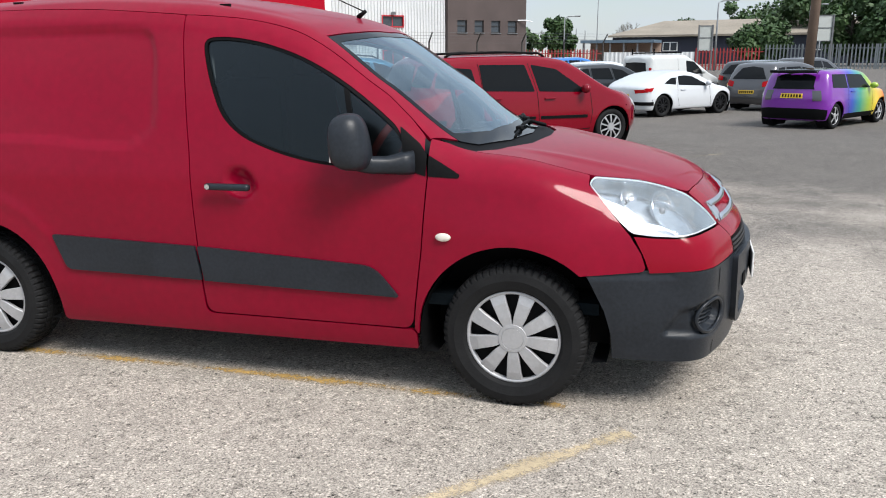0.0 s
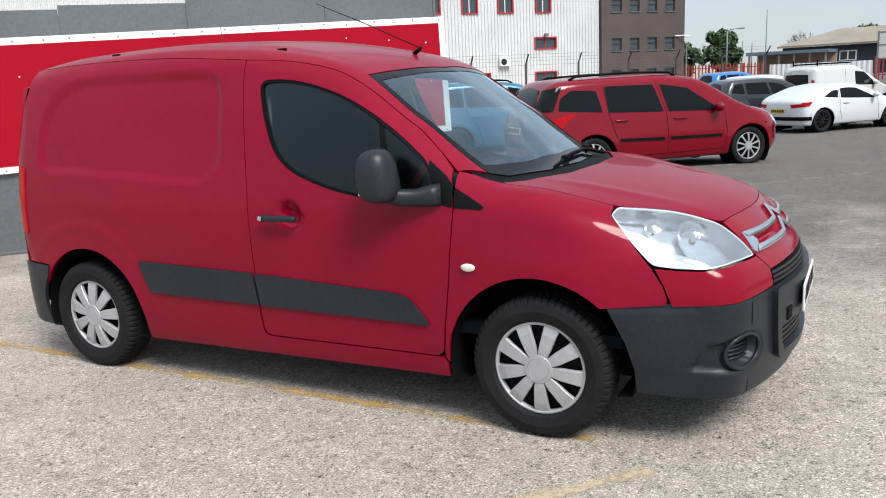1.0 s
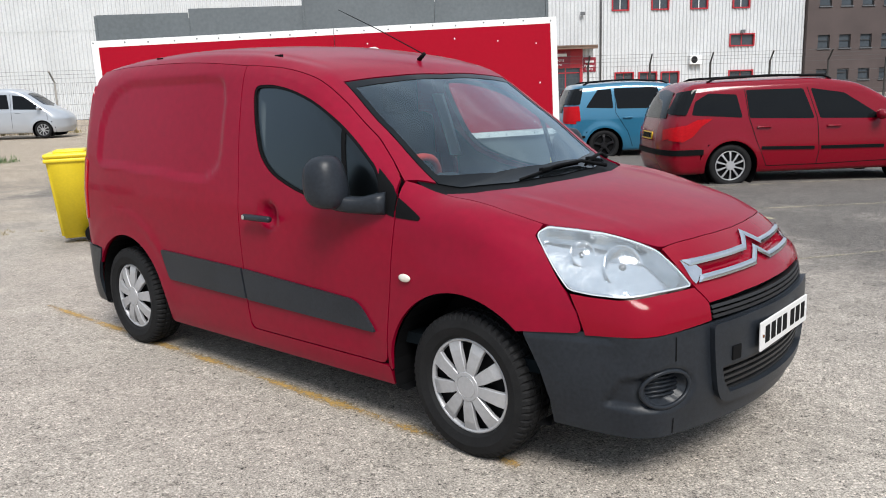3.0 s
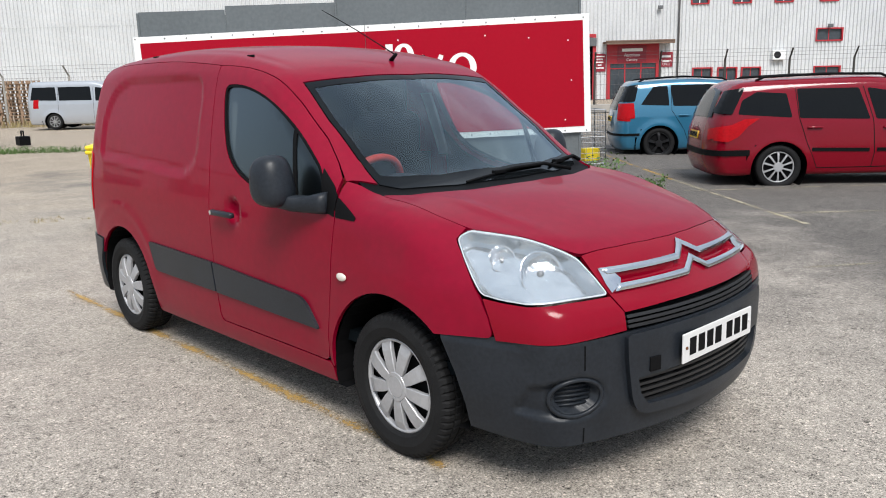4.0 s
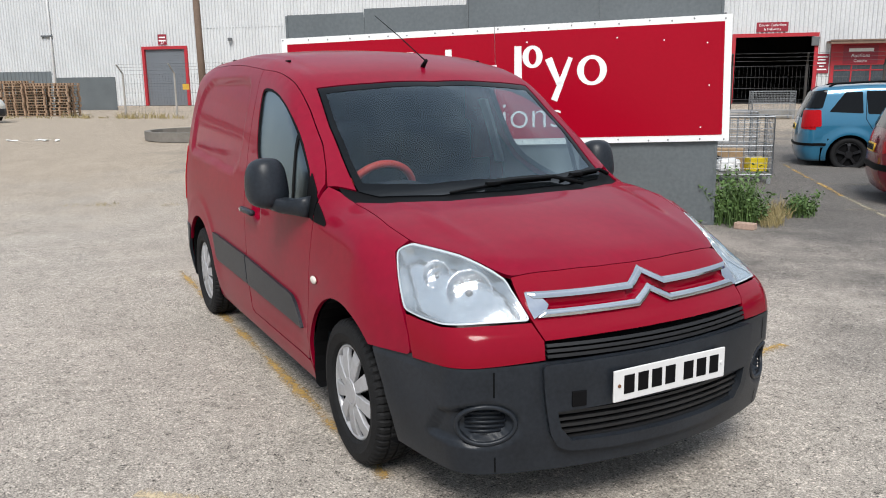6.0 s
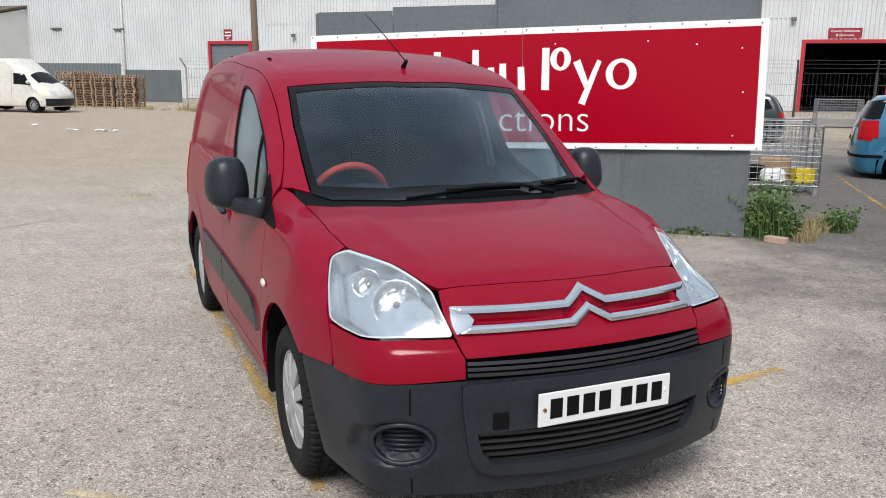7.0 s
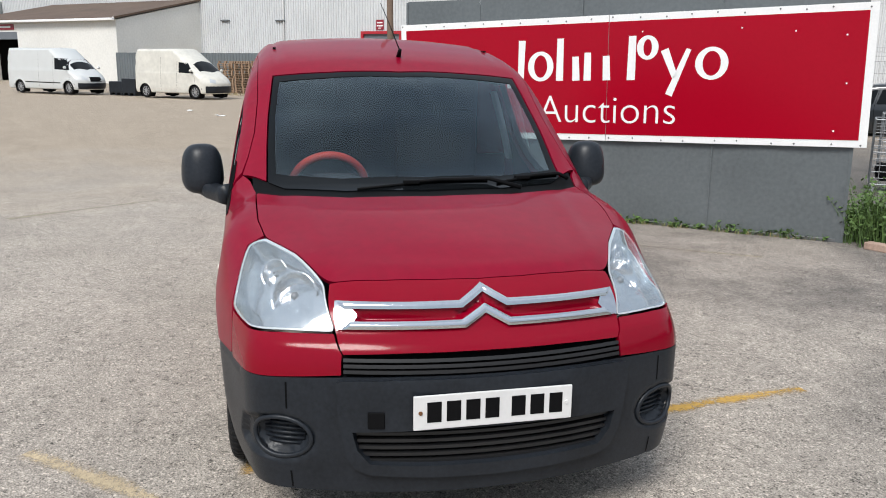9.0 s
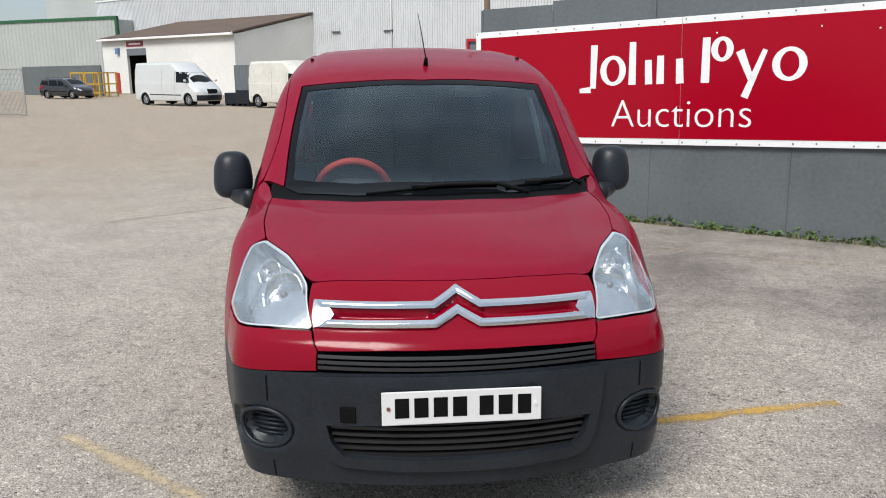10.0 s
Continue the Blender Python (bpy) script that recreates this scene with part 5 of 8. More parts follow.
half_bumper = [(0.0, 0.640), (fr(-0.25, 0.64)[0], 0.639), (fxy(0.876, -0.474, 0)[0], 0.634), (fxy(0.79, -0.614, 0)[0], 0.628), (fxy(0.66, -0.73, 0)[0], 0.620), (-fsd(0.54, 0.604), 0.626), (-fsd(0.42, 0.598), 0.620), (-fsd(0.30, 0.592), 0.612),
               (-fsd(0.375, 0.46), 0.46), (-fsd(0.405, 0.35), 0.35), (-fsd(0.41, 0.25), 0.25), (fxy(0.60, -0.77, 0)[0], 0.235), (fxy(0.80, -0.56, 0)[0], 0.232), (fr(-0.25, 0.235)[0], 0.232), (0.0, 0.232)]
BUMPER = half_bumper + [(-a, z) for a, z in reversed(half_bumper) if abs(a) > 1e-6]
FRAME = [fr(y, z) for y, z in ((-0.488, 0.628), (-0.25, 0.634), (0.0, 0.635), (0.25, 0.634), (0.488, 0.628), (0.487, 0.56), (0.478, 0.48), (0.462, 0.385), (0.435, 0.335), (0.39, 0.312), (0.2, 0.302), (0.0, 0.30), (-0.2, 0.302), (-0.39, 0.312), (-0.435, 0.335), (-0.462, 0.385), (-0.478, 0.48), (-0.487, 0.56))]


FOG_A, FOG_Z = radians(40.0), 0.418
SCOOP = [(radians(d), z) for d, z in ((53.2, 0.350), (52.6, 0.372), (49.6, 0.462), (41.5, 0.496), (36.0, 0.47), (34.6, 0.418), (36.0, 0.36), (41.5, 0.338))]


def bumper_shift(p):
    a, z = np.abs(np.arctan2(p[:, 1], p[:, 0])), p[:, 2]
    r = np.hypot((a - FOG_A) * 1.08 / 0.094, (z - FOG_Z) / 0.060)
    blank = -0.034 * (1 - sstep(0.90, 1.05, r)) - 0.012 * (1 - sstep(1.22, 1.40, r))
    # the pressed shape that runs from the blank back towards the wheel
    scoop = -0.020 * sstep(0.0, 0.016, edge_distance(SCOOP, a, z)) * in_poly(SCOOP, a, z) * sstep(radians(38), radians(44), a)
    # the top edge tucks under the wing
    tuck = -0.006 * sstep(0.597, 0.604, z) * sstep(radians(50), radians(52), a)
    return blank + scoop * sstep(1.0, 1.3, r) + tuck


bumper = VAN.patch("front_bumper", BUMPER, "front", PLASTIC, van, "scuffed dark grey plastic bumper", step=0.012, holes=[LOWGRILLE], shift=bumper_shift, depth=0.03)
VAN.patch("bumper_centre", rounded(FRAME, 0.02), "front", PLASTIC, bumper, step=0.02, holes=[LOWGRILLE], offset=0.024, depth=0.05)
for s in (-1, 1):
    a = s * radians(38.4)
    for z0, z1 in ((0.612, 0.522), (0.300, 0.24)):
        VAN.patch("bumper_gap", [(a - 0.003, z0), (a + 0.003, z0), (a + 0.003, z1), (a - 0.003, z1)], "front", BLACK, bumper, step=0.03, offset=0.001, depth=0)
for s in (-1, 1):
    at = VAN.lift(np.array([(s * FOG_A, FOG_Z)]), "front")
    n = Vector(VAN.normal(at)[0])
    bm = bmesh.new()
    for i in range(5):
        z = FOG_Z + 0.017 * (i - 2)
        w = 0.070 * math.sqrt(1 - ((z - FOG_Z) / 0.055) ** 2)
        pts = [Vector(VAN.lift(np.array([(s * FOG_A + d, z)]), "front")[0]) - n * 0.041 for d in (-w, 0, w)]
        tube(bm, pts, 0.0055, 6)
    part("lamp_blank_ribs", bm, PLASTIC, bumper, smooth=True)
    # the rounded lip round the blank, which follows the bumper
    bm = bmesh.new()
    spine = [(s * FOG_A + 0.099 * math.cos(t), FOG_Z + 0.069 * math.sin(t)) for t in (2 * math.pi * k / 44 for k in range(44))]
    p = VAN.lift(np.array(spine), "front")
    out = VAN.normal(p)
    rings = []
    for k in range(44):
        c, o_ = Vector(p[k]) - Vector(out[k]) * 0.008, Vector(out[k])
        along = (Vector(p[(k + 1) % 44]) - Vector(p[k - 1])).normalized()
        side = along.cross(o_)
        rings.append([bm.verts.new(c + 0.0085 * (math.cos(q) * o_ + math.sin(q) * side)) for q in (2 * math.pi * j / 8 for j in range(8))])
    for k in range(44):
        for j in range(8):
            bm.faces.new((rings[k][j], rings[k][(j + 1) % 8], rings[(k + 1) % 44][(j + 1) % 8], rings[(k + 1) % 44][j]))
    bmesh.ops.recalc_face_normals(bm, faces=bm.faces)
    part("lamp_surround", bm, PLASTIC, bumper, smooth=True)


def grille(zs, w0, w1, name):
    z0, z1 = min(zs) - 0.11, max(zs) + 0.05
    o = [fr(-w0, z1), fr(0, z1), fr(w0, z1), fr(w1, z0), fr(0, z0), fr(-w1, z0)]
    g = VAN.patch(name, o, "front", BLACK, van, "black plastic grille", step=0.03, offset=-0.055, depth=0)
    for z in zs:
        w = (w0 + (w1 - w0) * (z1 - z) / (z1 - z0)) * 0.99
        line = [(-w + 2 * w * i / 12) for i in range(13)]
        front_bar("grille_slat", [(y, z + 0.0055) for y in line], [(y, z - 0.0055) for y in line], GRILLE, g, off=0.002, depth=0.05, step=0.06)
    return g


grille((0.653, 0.671, 0.689), 0.47, 0.475, "upper_grille")
grille((0.352, 0.376, 0.400, 0.424, 0.448), 0.445, 0.40, "lower_grille")
# red quarters below the headlamps


def side_at(x, z):
    return (math.cos(fsd(x, z)), math.sin(fsd(x, z)), z)


for s in (-1, 1):
    o = [(s * abs(math.atan2(y, x)), z) for x, y, z in ((0.876, 0.478, 0.642), (0.862, 0.474, 0.705), (0.80, 0.486, 0.759), (0.709, 0.618, 0.757), (0.616, 0.724, 0.747), (0.535, 0.765, 0.752), side_at(0.478, 0.760), side_at(0.514, 0.694), side_at(0.545, 0.616), (0.66, 0.73, 0.622), (0.79, 0.614, 0.631))]
    VAN.patch("headlamp_quarter", o, "front", RED2, van, step=0.02)
    # headlamp
    o = [(-s * a, z) for a, z in reversed(beyond([(0.668, -0.505)] + LAMP_TOP, 0.004))]
    o = [(s * fsd(0.291, 0.958), 0.960)] + o + [(s * abs(math.atan2(y, x)), z) for x, y, z in ((0.7405, 0.4958, 0.826), (0.796, 0.4838, 0.766), (0.709, 0.618, 0.765), (0.616, 0.724, 0.755), (0.535, 0.765, 0.760), side_at(0.470, 0.772), side_at(0.400, 0.84), side_at(0.346, 0.901))]
    o = rounded(o, 0.02)
    lamp = VAN.patch("headlamp", o, "front", LAMPBOWL, van, "clear headlamp with silver reflectors", step=0.02, offset=-0.06, depth=-0.055)
    lens = VAN.patch("lens", o, "front", LENS, lamp, step=0.02, offset=0.0, depth=0)
    lens.visible_shadow = False
    VAN.patch("lens_rim", o, "front", SILVERLAMP, lamp, step=0.02, holes=[inset(o, 0.0045)], offset=-0.003, depth=0.004)
    for (cx, cy, cz, r, tilt) in ((0.585, 0.605, 0.832, 0.086, 50), (0.445, 0.665, 0.880, 0.052, 55)):
        bm = bmesh.new()
        prof = [(r, 0.0), (r * 0.97, 0.004), (r * 0.9, -0.010), (r * 0.7, -0.03), (r * 0.4, -0.045), (r * 0.16, -0.05), (r * 0.16, -0.01), (r * 0.08, 0.0)]
        n = 28
        rows = [[bm.verts.new((h, q * math.cos(2 * math.pi * k / n), q * math.sin(2 * math.pi * k / n))) for q, h in prof] for k in range(n)]
        for k in range(n):
            for i in range(len(prof) - 1):
                bm.faces.new((rows[k][i], rows[(k + 1) % n][i], rows[(k + 1) % n][i + 1], rows[k][i + 1]))
        bmesh.ops.transform(bm, matrix=pose(cx, s * cy, cz, 0, -22, s * tilt * 0.55), verts=bm.verts)
        part("reflector", bm, REFLECTOR, lamp, smooth=True)
        bm = bmesh.new()
        bmesh.ops.create_uvsphere(bm, u_segments=12, v_segments=8, radius=0.17 * r, matrix=pose(cx, s * cy, cz, 0, -22, s * tilt * 0.55) @ pose(-0.012, 0, 0))
        part("bulb", bm, GREY, lamp, smooth=True)

# number plate
plate = bmesh.new()
box(plate, 0.966, -0.262, 0.480, 0.9745, 0.262, 0.594, bevel=0.003)
plate = part("number_plate", plate, PLATE, van, "white number plate with dark marks")
for i, (y, w) in enumerate(((-0.196, 0.046), (-0.133, 0.046), (-0.070, 0.046), (-0.007, 0.046), (0.080, 0.046), (0.143, 0.046), (0.206, 0.044))):
    bm = bmesh.new()
    box(bm, 0.974, y - w / 2, 0.505, 0.976, y + w / 2, 0.572)
    part("plate_mark", bm, BLACK, plate)
for y, material in ((-0.240, RUST), (0.243, PLATE)):
    bm = bmesh.new()
    bmesh.ops.create_cone(bm, cap_ends=True, segments=12, radius1=0.007, radius2=0.006, depth=0.005, matrix=pose(0.976, y, 0.538, 0, 90, 0))
    part("plate_screw", bm, material, plate)
bm = bmesh.new()
box(bm, -0.012, -0.027, -0.028, 0.006, 0.027, 0.028, Matrix.Translation(VAN.lift(np.array([fr(-0.372, 0.504)]), "front")[0]) @ pose(0.024, 0, 0, 0, 0, -12), bevel=0.003)
part("towing_eye_cover", bm, BLACK, bumper)

# wheels
for x in (0.0, -2.728):
    for s in (-1, 1):
        w = new("wheel")
        w.parent = van
        w.matrix_basis = pose(x, s * (0.758 if x == 0 else 0.765), 0.308) @ (pose(0, 0, 0, 0, 0, 180) if s > 0 else Matrix()) @ pose(0, 0, 0, 0, 14 + 20 * x, 0)
        part("tyre", tyre_mesh(0.310, 0.200, 0.205, 240), TYRE, w, "black tyre with a worn tread")
        bm = bmesh.new()
        disc(bm, 0.203, -0.045)
        part("steel_wheel", bm, BLACK, w)
        hub = new("wheel_cover")
        hub.parent = w
        hub.matrix_basis = pose(0, -0.068, 0)
        wheel_cover(hub, 0.205, SILVER)

# covers of the roof rack's fixing points
for x in (-1.39, -2.55):
    for s in (-1, 1):
        q = VAN.lift(np.array([(x, s * 0.598)]), "top")[0]
        part("fixing_cover", boxes((x - 0.025, q[1] - 0.008, q[2] - 0.014, x + 0.025, q[1] + 0.008, q[2] + 0.0015), bevel=0.001), BLACK, van)

# aerial
bm = tube(bmesh.new(), [(-1.0, 0.03, 1.668), (-0.955, 0.03, 1.70)], 0.013, 10, 0.009)
aerial = part("aerial_base", bm, BLACK, van, smooth=True)
bm = tube(bmesh.new(), [(-0.96, 0.03, 1.695), (-1.3, 0.03, 1.85), (-1.62, 0.03, 1.985)], 0.0035, 6, 0.002)
part("aerial_rod", bm, BLACK, aerial, smooth=True)
# wipers
for ends, pivot in ((((-0.105, -0.30), (-0.170, 0.29)), (-0.085, 0.42)), (((-0.150, 0.33), (-0.275, 0.655)), (-0.245, 0.70))):
    line = [(ends[0][0] + (ends[1][0] - ends[0][0]) * t, ends[0][1] + (ends[1][1] - ends[0][1]) * t) for t in (0.0, 0.2, 0.4, 0.6, 0.8, 1.0)]
    p = VAN.lift(np.array(line), "top")
    blade = bmesh.new()
    tube(blade, [tuple(q + np.array((0.0, 0, 0.004))) for q in p], 0.006, 6, 0.006)
    wiper = part("wiper", blade, BLACK, van, "black windscreen wiper", smooth=True)
    foot = VAN.lift(np.array([pivot]), "top")[0] + np.array((0, 0, 0.010))
    q = p[2] + np.array((0.002, 0, 0.010))
    part("wiper_arm", tube(bmesh.new(), [tuple(q), tuple(p[3] + np.array((0.010, 0, 0.012))), tuple(p[5] + np.array((0.02, 0, 0.010))), tuple(foot)], 0.007, 6, 0.011), BLACK, wiper, smooth=True)
    bm = bmesh.new()
    box(bm, -0.014, -0.035, -0.008, 0.014, 0.035, 0.010, Matrix.Translation(q), bevel=0.004)
    part("wiper_clip", bm, BLACK, wiper)

# cab: its shade is put into the near-black floor, bulkhead, seats and linings
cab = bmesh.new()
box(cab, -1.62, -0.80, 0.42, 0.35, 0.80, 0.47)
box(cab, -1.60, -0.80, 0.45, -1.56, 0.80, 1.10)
part("cab_floor", cab, CABSHADE, van)
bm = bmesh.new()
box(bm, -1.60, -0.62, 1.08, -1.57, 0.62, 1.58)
part("bulkhead", bm, CABSHADE, van)
dash = bmesh.new()
rows = []
for y in np.linspace(-0.70, 0.70, 15):
    hood = 0.075 * math.exp(-(((y + 0.37) / 0.20) ** 2)) + 0.025 * math.exp(-((y / 0.14) ** 2))
    rows.append([dash.verts.new((x, y, z)) for x, z in ((-0.20, 1.035), (-0.36, 1.055 + 0.3 * hood), (-0.50, 1.05 + hood), (-0.56, 1.02 + hood), (-0.58, 0.95), (-0.55, 0.6))])
for u, v in zip(rows, rows[1:]):
    for i in range(5):
        dash.faces.new((u[i], v[i], v[i + 1], u[i + 1]))
part("dashboard", dash, TRIM, van, "dark grey dashboard", smooth=True)


WHEEL_AT = pose(-0.72, -0.37, 1.03, 0, -62, 0)
steer = part("steering_wheel", torus(bmesh.new(), 0.182, 0.019, WHEEL_AT), WHEELRED, van, "red covered steering wheel", smooth=True)
bm = bmesh.new()
box(bm, -0.07, -0.17, -0.02, 0.07, 0.17, 0.02, WHEEL_AT, bevel=0.02)
part("steering_hub", bm, BLACK, steer)
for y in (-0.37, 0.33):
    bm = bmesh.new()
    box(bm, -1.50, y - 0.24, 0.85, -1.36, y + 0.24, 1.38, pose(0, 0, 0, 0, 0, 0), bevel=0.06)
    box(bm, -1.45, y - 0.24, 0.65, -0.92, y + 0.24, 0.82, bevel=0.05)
    seat = part("seat", bm, CABSHADE, van, "dark grey cloth seat", smooth=True)
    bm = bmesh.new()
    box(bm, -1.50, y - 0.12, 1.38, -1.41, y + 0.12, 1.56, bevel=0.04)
    part("headrest", bm, CABSHADE, seat, smooth=True)
for way, s in sides():
    VAN.patch("pillar_trim", [(-1.50, 1.50), (-1.42, 1.50), (-1.36, 1.1), (-1.44, 1.1)], way, PILLAR, van, step=0.06, offset=-0.06, depth=0.02)
    VAN.patch("door_trim", [(-1.45, 0.45), (-0.45, 0.45), (-0.45, 0.995), (-0.86, 1.01), (-1.06, 1.05), (-1.25, 1.13), (-1.40, 1.28)], way, CABSHADE, van, step=0.06, offset=-0.05, depth=0)
VAN.patch("headlining", [(-0.86, -0.58), (-0.83, 0), (-0.86, 0.58), (-1.55, 0.58), (-1.55, -0.58)], "top", CABSHADE, van, step=0.1, offset=-0.04, depth=0)
# underside
bm = bmesh.new()
box(bm, -3.2, -0.70, 0.24, -0.42, 0.70, 0.40)
box(bm, -0.42, -0.50, 0.24, 0.42, 0.50, 0.55)
box(bm, 0.44, -0.48, 0.26, 0.70, 0.48, 0.60)
part("underside", bm, BLACK, van)

# ---- the other vehicles ----


def capsule(hull, x0, x1, zc, arches, r_arch, nx=100, na=104, fan=14):
    """The closed skin of a hull, by rays out of its long axis, with the wheel arches cut out of it."""
    rows = []
    stations = [(x0, -90 + 90 * i / fan) for i in range(fan)] + [(x0 + (x1 - x0) * i / nx, 0.0) for i in range(nx + 1)] + [(x1, 90 * (i + 1) / fan) for i in range(fan)]
    o, d = [], []
    for x, psi in stations:
        for k in range(na):
            a = 2 * math.pi * k / na
            c, s = math.cos(radians(psi)), math.sin(radians(psi))
            o.append((x, 0.0, zc))
            d.append((s, c * math.cos(a), c * math.sin(a)))
    o, d = np.array(o), np.array(d)
    p = hull.cast(o, d, 4.0)
    cut = np.zeros(len(p), bool)
    for cx in arches:
        rr = np.hypot(p[:, 0] - cx, p[:, 2] - r_arch * 0.78)
        cut |= (np.abs(p[:, 1]) > 0.45) & (rr < r_arch + 0.01)
    n = hull.normal(p)
    faces = []
    m = len(stations)
    for i in range(m - 1):
        for k in range(na):
            f = (i * na + k, i * na + (k + 1) % na, (i + 1) * na + (k + 1) % na, (i + 1) * na + k)
            if not any(cut[j] for j in f):
                faces.append(f)
    return p, faces, n


def strip(line, w=0.010):
    """A thin closed outline along a line."""
    p = np.array(line, float)
    t = np.gradient(p, axis=0)
    n = np.stack([-t[:, 1], t[:, 0]], 1) / (np.linalg.norm(t, axis=1, keepdims=True) + 1e-9) * w / 2
    return [tuple(v) for v in p + n] + [tuple(v) for v in (p - n)[::-1]]


def vehicle(name, at, paint, label, roofline, tail, nose, W, wb, r, belt=0.95, roof_in=0.17, plan=0.5, rear_plan=0.18, windows=(), screen=None, back=None, seams=(), handles=(), alloy=None, spokes=9,
            rear_lamps=(), head_lamps=(), plate_z=None, plate=None, strips=(), rails=None, mirror_at=None, lower=None, wheel_in=0.0, crown=0.08, category="car", bottom=0.2, arch=1.2, lamp=None, side_lamps=(), side_glass=(), rear_trim=None, spoke_width=0.5):
    hw = W / 2
    top_z = max(z for _, z in roofline)
    prof = curve_fn(roofline)
    waist = curve_fn([(0.15, hw - 0.07), (0.32, hw - 0.02), (0.55, hw), (belt - 0.12, hw - 0.012), (belt, hw - 0.03), ((belt + top_z) / 2, hw - 0.03 - roof_in * 0.45), (top_z, hw - 0.03 - roof_in), (top_z + 0.3, hw - 0.1 - roof_in * 1.3)])
    nz, tz = curve_fn(nose), curve_fn(tail)

    def side_fn(x, z):
        y = waist(z)
        for cx in (0.0, -wb):
            q = np.hypot(x - cx, z - r)
            y = y + 0.018 * np.exp(-(((q - r * arch) / 0.09) ** 2)) * sstep(0.2, 0.4, z)
        return y

    hull = Hull(side_fn, lambda x, y: prof(x) - crown * y * y, lambda y, z: nz(z) - plan * np.abs(y / hw) ** 3, lambda y, z: tz(z) + rear_plan * np.abs(y / hw) ** 4, (0.10, 0.10, 0.10), bottom, (0.0, -wb))
    car = thing(name, at, label, category)
    x0, x1 = min(v for _, v in tail) + 0.75, max(v for _, v in nose) - 0.75
    p, f, n = capsule(hull, x0, x1, 0.58, (0.0, -wb), r * arch)
    put("body", mesh_of("body", p, f, n), paint, car)
    for way, s in sides():
        for cx in (0.0, -wb):
            ra = r * arch
            low = math.degrees(math.asin((bottom + 0.02 - ra * 0.78) / ra))
            ring = arc(cx, ra * 0.78, ra, low, 180 - low, 30) + list(reversed(arc(cx, ra * 0.78, ra + 0.085, low, 180 - low, 30)))
            hull.patch("wheel_arch", ring, way, paint, car, step=0.03, offset=0.0015, depth=0.02)
        for w in side_lamps:
            hull.patch("rear_lamp_end", rounded(w, 0.025), way, LAMPRED, car, "red rear lamp", step=0.04, offset=0.014, depth=0.02)
        for w in side_glass:
            hull.patch("rear_side_glass", rounded(w, 0.03), way, DARKGLASS, car, "dark glass", step=0.04, offset=0.016, depth=0.02)
        for w in windows:
            hull.patch("side_window", rounded(w, 0.03), way, DARKGLASS, car, "dark side window", step=0.07, offset=0.004, depth=0.008)
        for l in seams:
            hull.patch("door_gap", strip(l), way, BLACK, car, step=0.1, offset=0.002, depth=0)
        for l in strips:
            hull.patch("rubbing_strip", strip(l, 0.045), way, BLACK, car, step=0.1, offset=0.012, depth=0.014)
        for hx, hz in handles:
            y = float(abs(hull.lift(np.array([(hx, hz)]), way)[0][1]))
            bm = bmesh.new()
            box(bm, hx - 0.10, s * (y + 0.012) - 0.02, hz - 0.014, hx + 0.10, s * (y + 0.012) + 0.02, hz + 0.014, bevel=0.01)
            part("door_handle", bm, paint, car, smooth=True)
        if lower:
            hull.patch("sill_trim", [(-wb + r * arch + 0.02, lower), (-r * arch - 0.02, lower), (-r * arch - 0.02, bottom + 0.02), (-wb + r * arch + 0.02, bottom + 0.02)], way, BLACK, car, step=0.1, offset=0.008, depth=0.01)
        for cx in (0.0, -wb):
            bm = bmesh.new()
            ra = r * arch
            rows = []
            for i in range(17):
                a = radians(-40 + 260 * i / 16)
                rows.append([bm.verts.new((cx + ra * math.cos(a), s * y, ra * 0.78 + ra * math.sin(a))) for y in (hw - 0.03, hw - 0.32)])
            for u, v in zip(rows, rows[1:]):
                bm.faces.new((u[0], u[1], v[1], v[0]))
            bm.faces.new([u[1] for u in rows])
            part("arch_liner", bm, BLACK, car)
            w = new("wheel")
            w.parent = car
            w.matrix_basis = pose(cx, s * (hw - 0.125 - wheel_in), r) @ (pose(0, 0, 0, 0, 0, 180) if s > 0 else Matrix()) @ pose(0, 0, 0, 0, 23 + 40 * cx, 0)
            part("tyre", tyre_mesh(r, 0.205, r * 0.69), TYRE, w, smooth=True)
            bm = bmesh.new()
            disc(bm, r * 0.68, -0.04)
            part("brake_disc", bm, BLACK, w)
            hub = new("rim")
            hub.parent = w
            hub.matrix_basis = pose(0, -0.07, 0)
            wheel_cover(hub, r * 0.69, alloy or SILVER, spokes, spoke_width)
        if mirror_at:
            bm = bmesh.new()
            bmesh.ops.create_uvsphere(bm, u_segments=14, v_segments=10, radius=1, matrix=pose(mirror_at[0], s * (hw + 0.09), mirror_at[1]) @ Matrix.Diagonal((0.07, 0.10, 0.075, 1)))
            part("wing_mirror", bm, paint, car, smooth=True)
        if rails:
            bm = tube(bmesh.new(), [tuple(hull.lift(np.array([(x, s * (hw - roof_in - 0.12))]), "top")[0] + np.array((0, 0, dz))) for x, dz in ((rails[0], 0.0), (rails[0] + 0.12, 0.045), ((rails[0] + rails[1]) / 2, 0.055), (rails[1] - 0.12, 0.045), (rails[1], 0.0))], 0.018, 8)
            part("roof_rail", bm, BLACK, car, smooth=True)
    for o in rear_lamps:
        for s in (-1, 1):
            hull.patch("rear_lamp", [(s * a, z) for a, z in o], "rear", lamp or LAMPRED, car, "dark rear lamp" if lamp else "red rear lamp", step=0.05, offset=0.006, depth=0.012)
    for o in head_lamps:
        for s in (-1, 1):
            hull.patch("headlamp", [(s * a, z) for a, z in o], "front", SILVERLAMP, car, "clear headlamp", step=0.05, offset=0.006, depth=0.012)
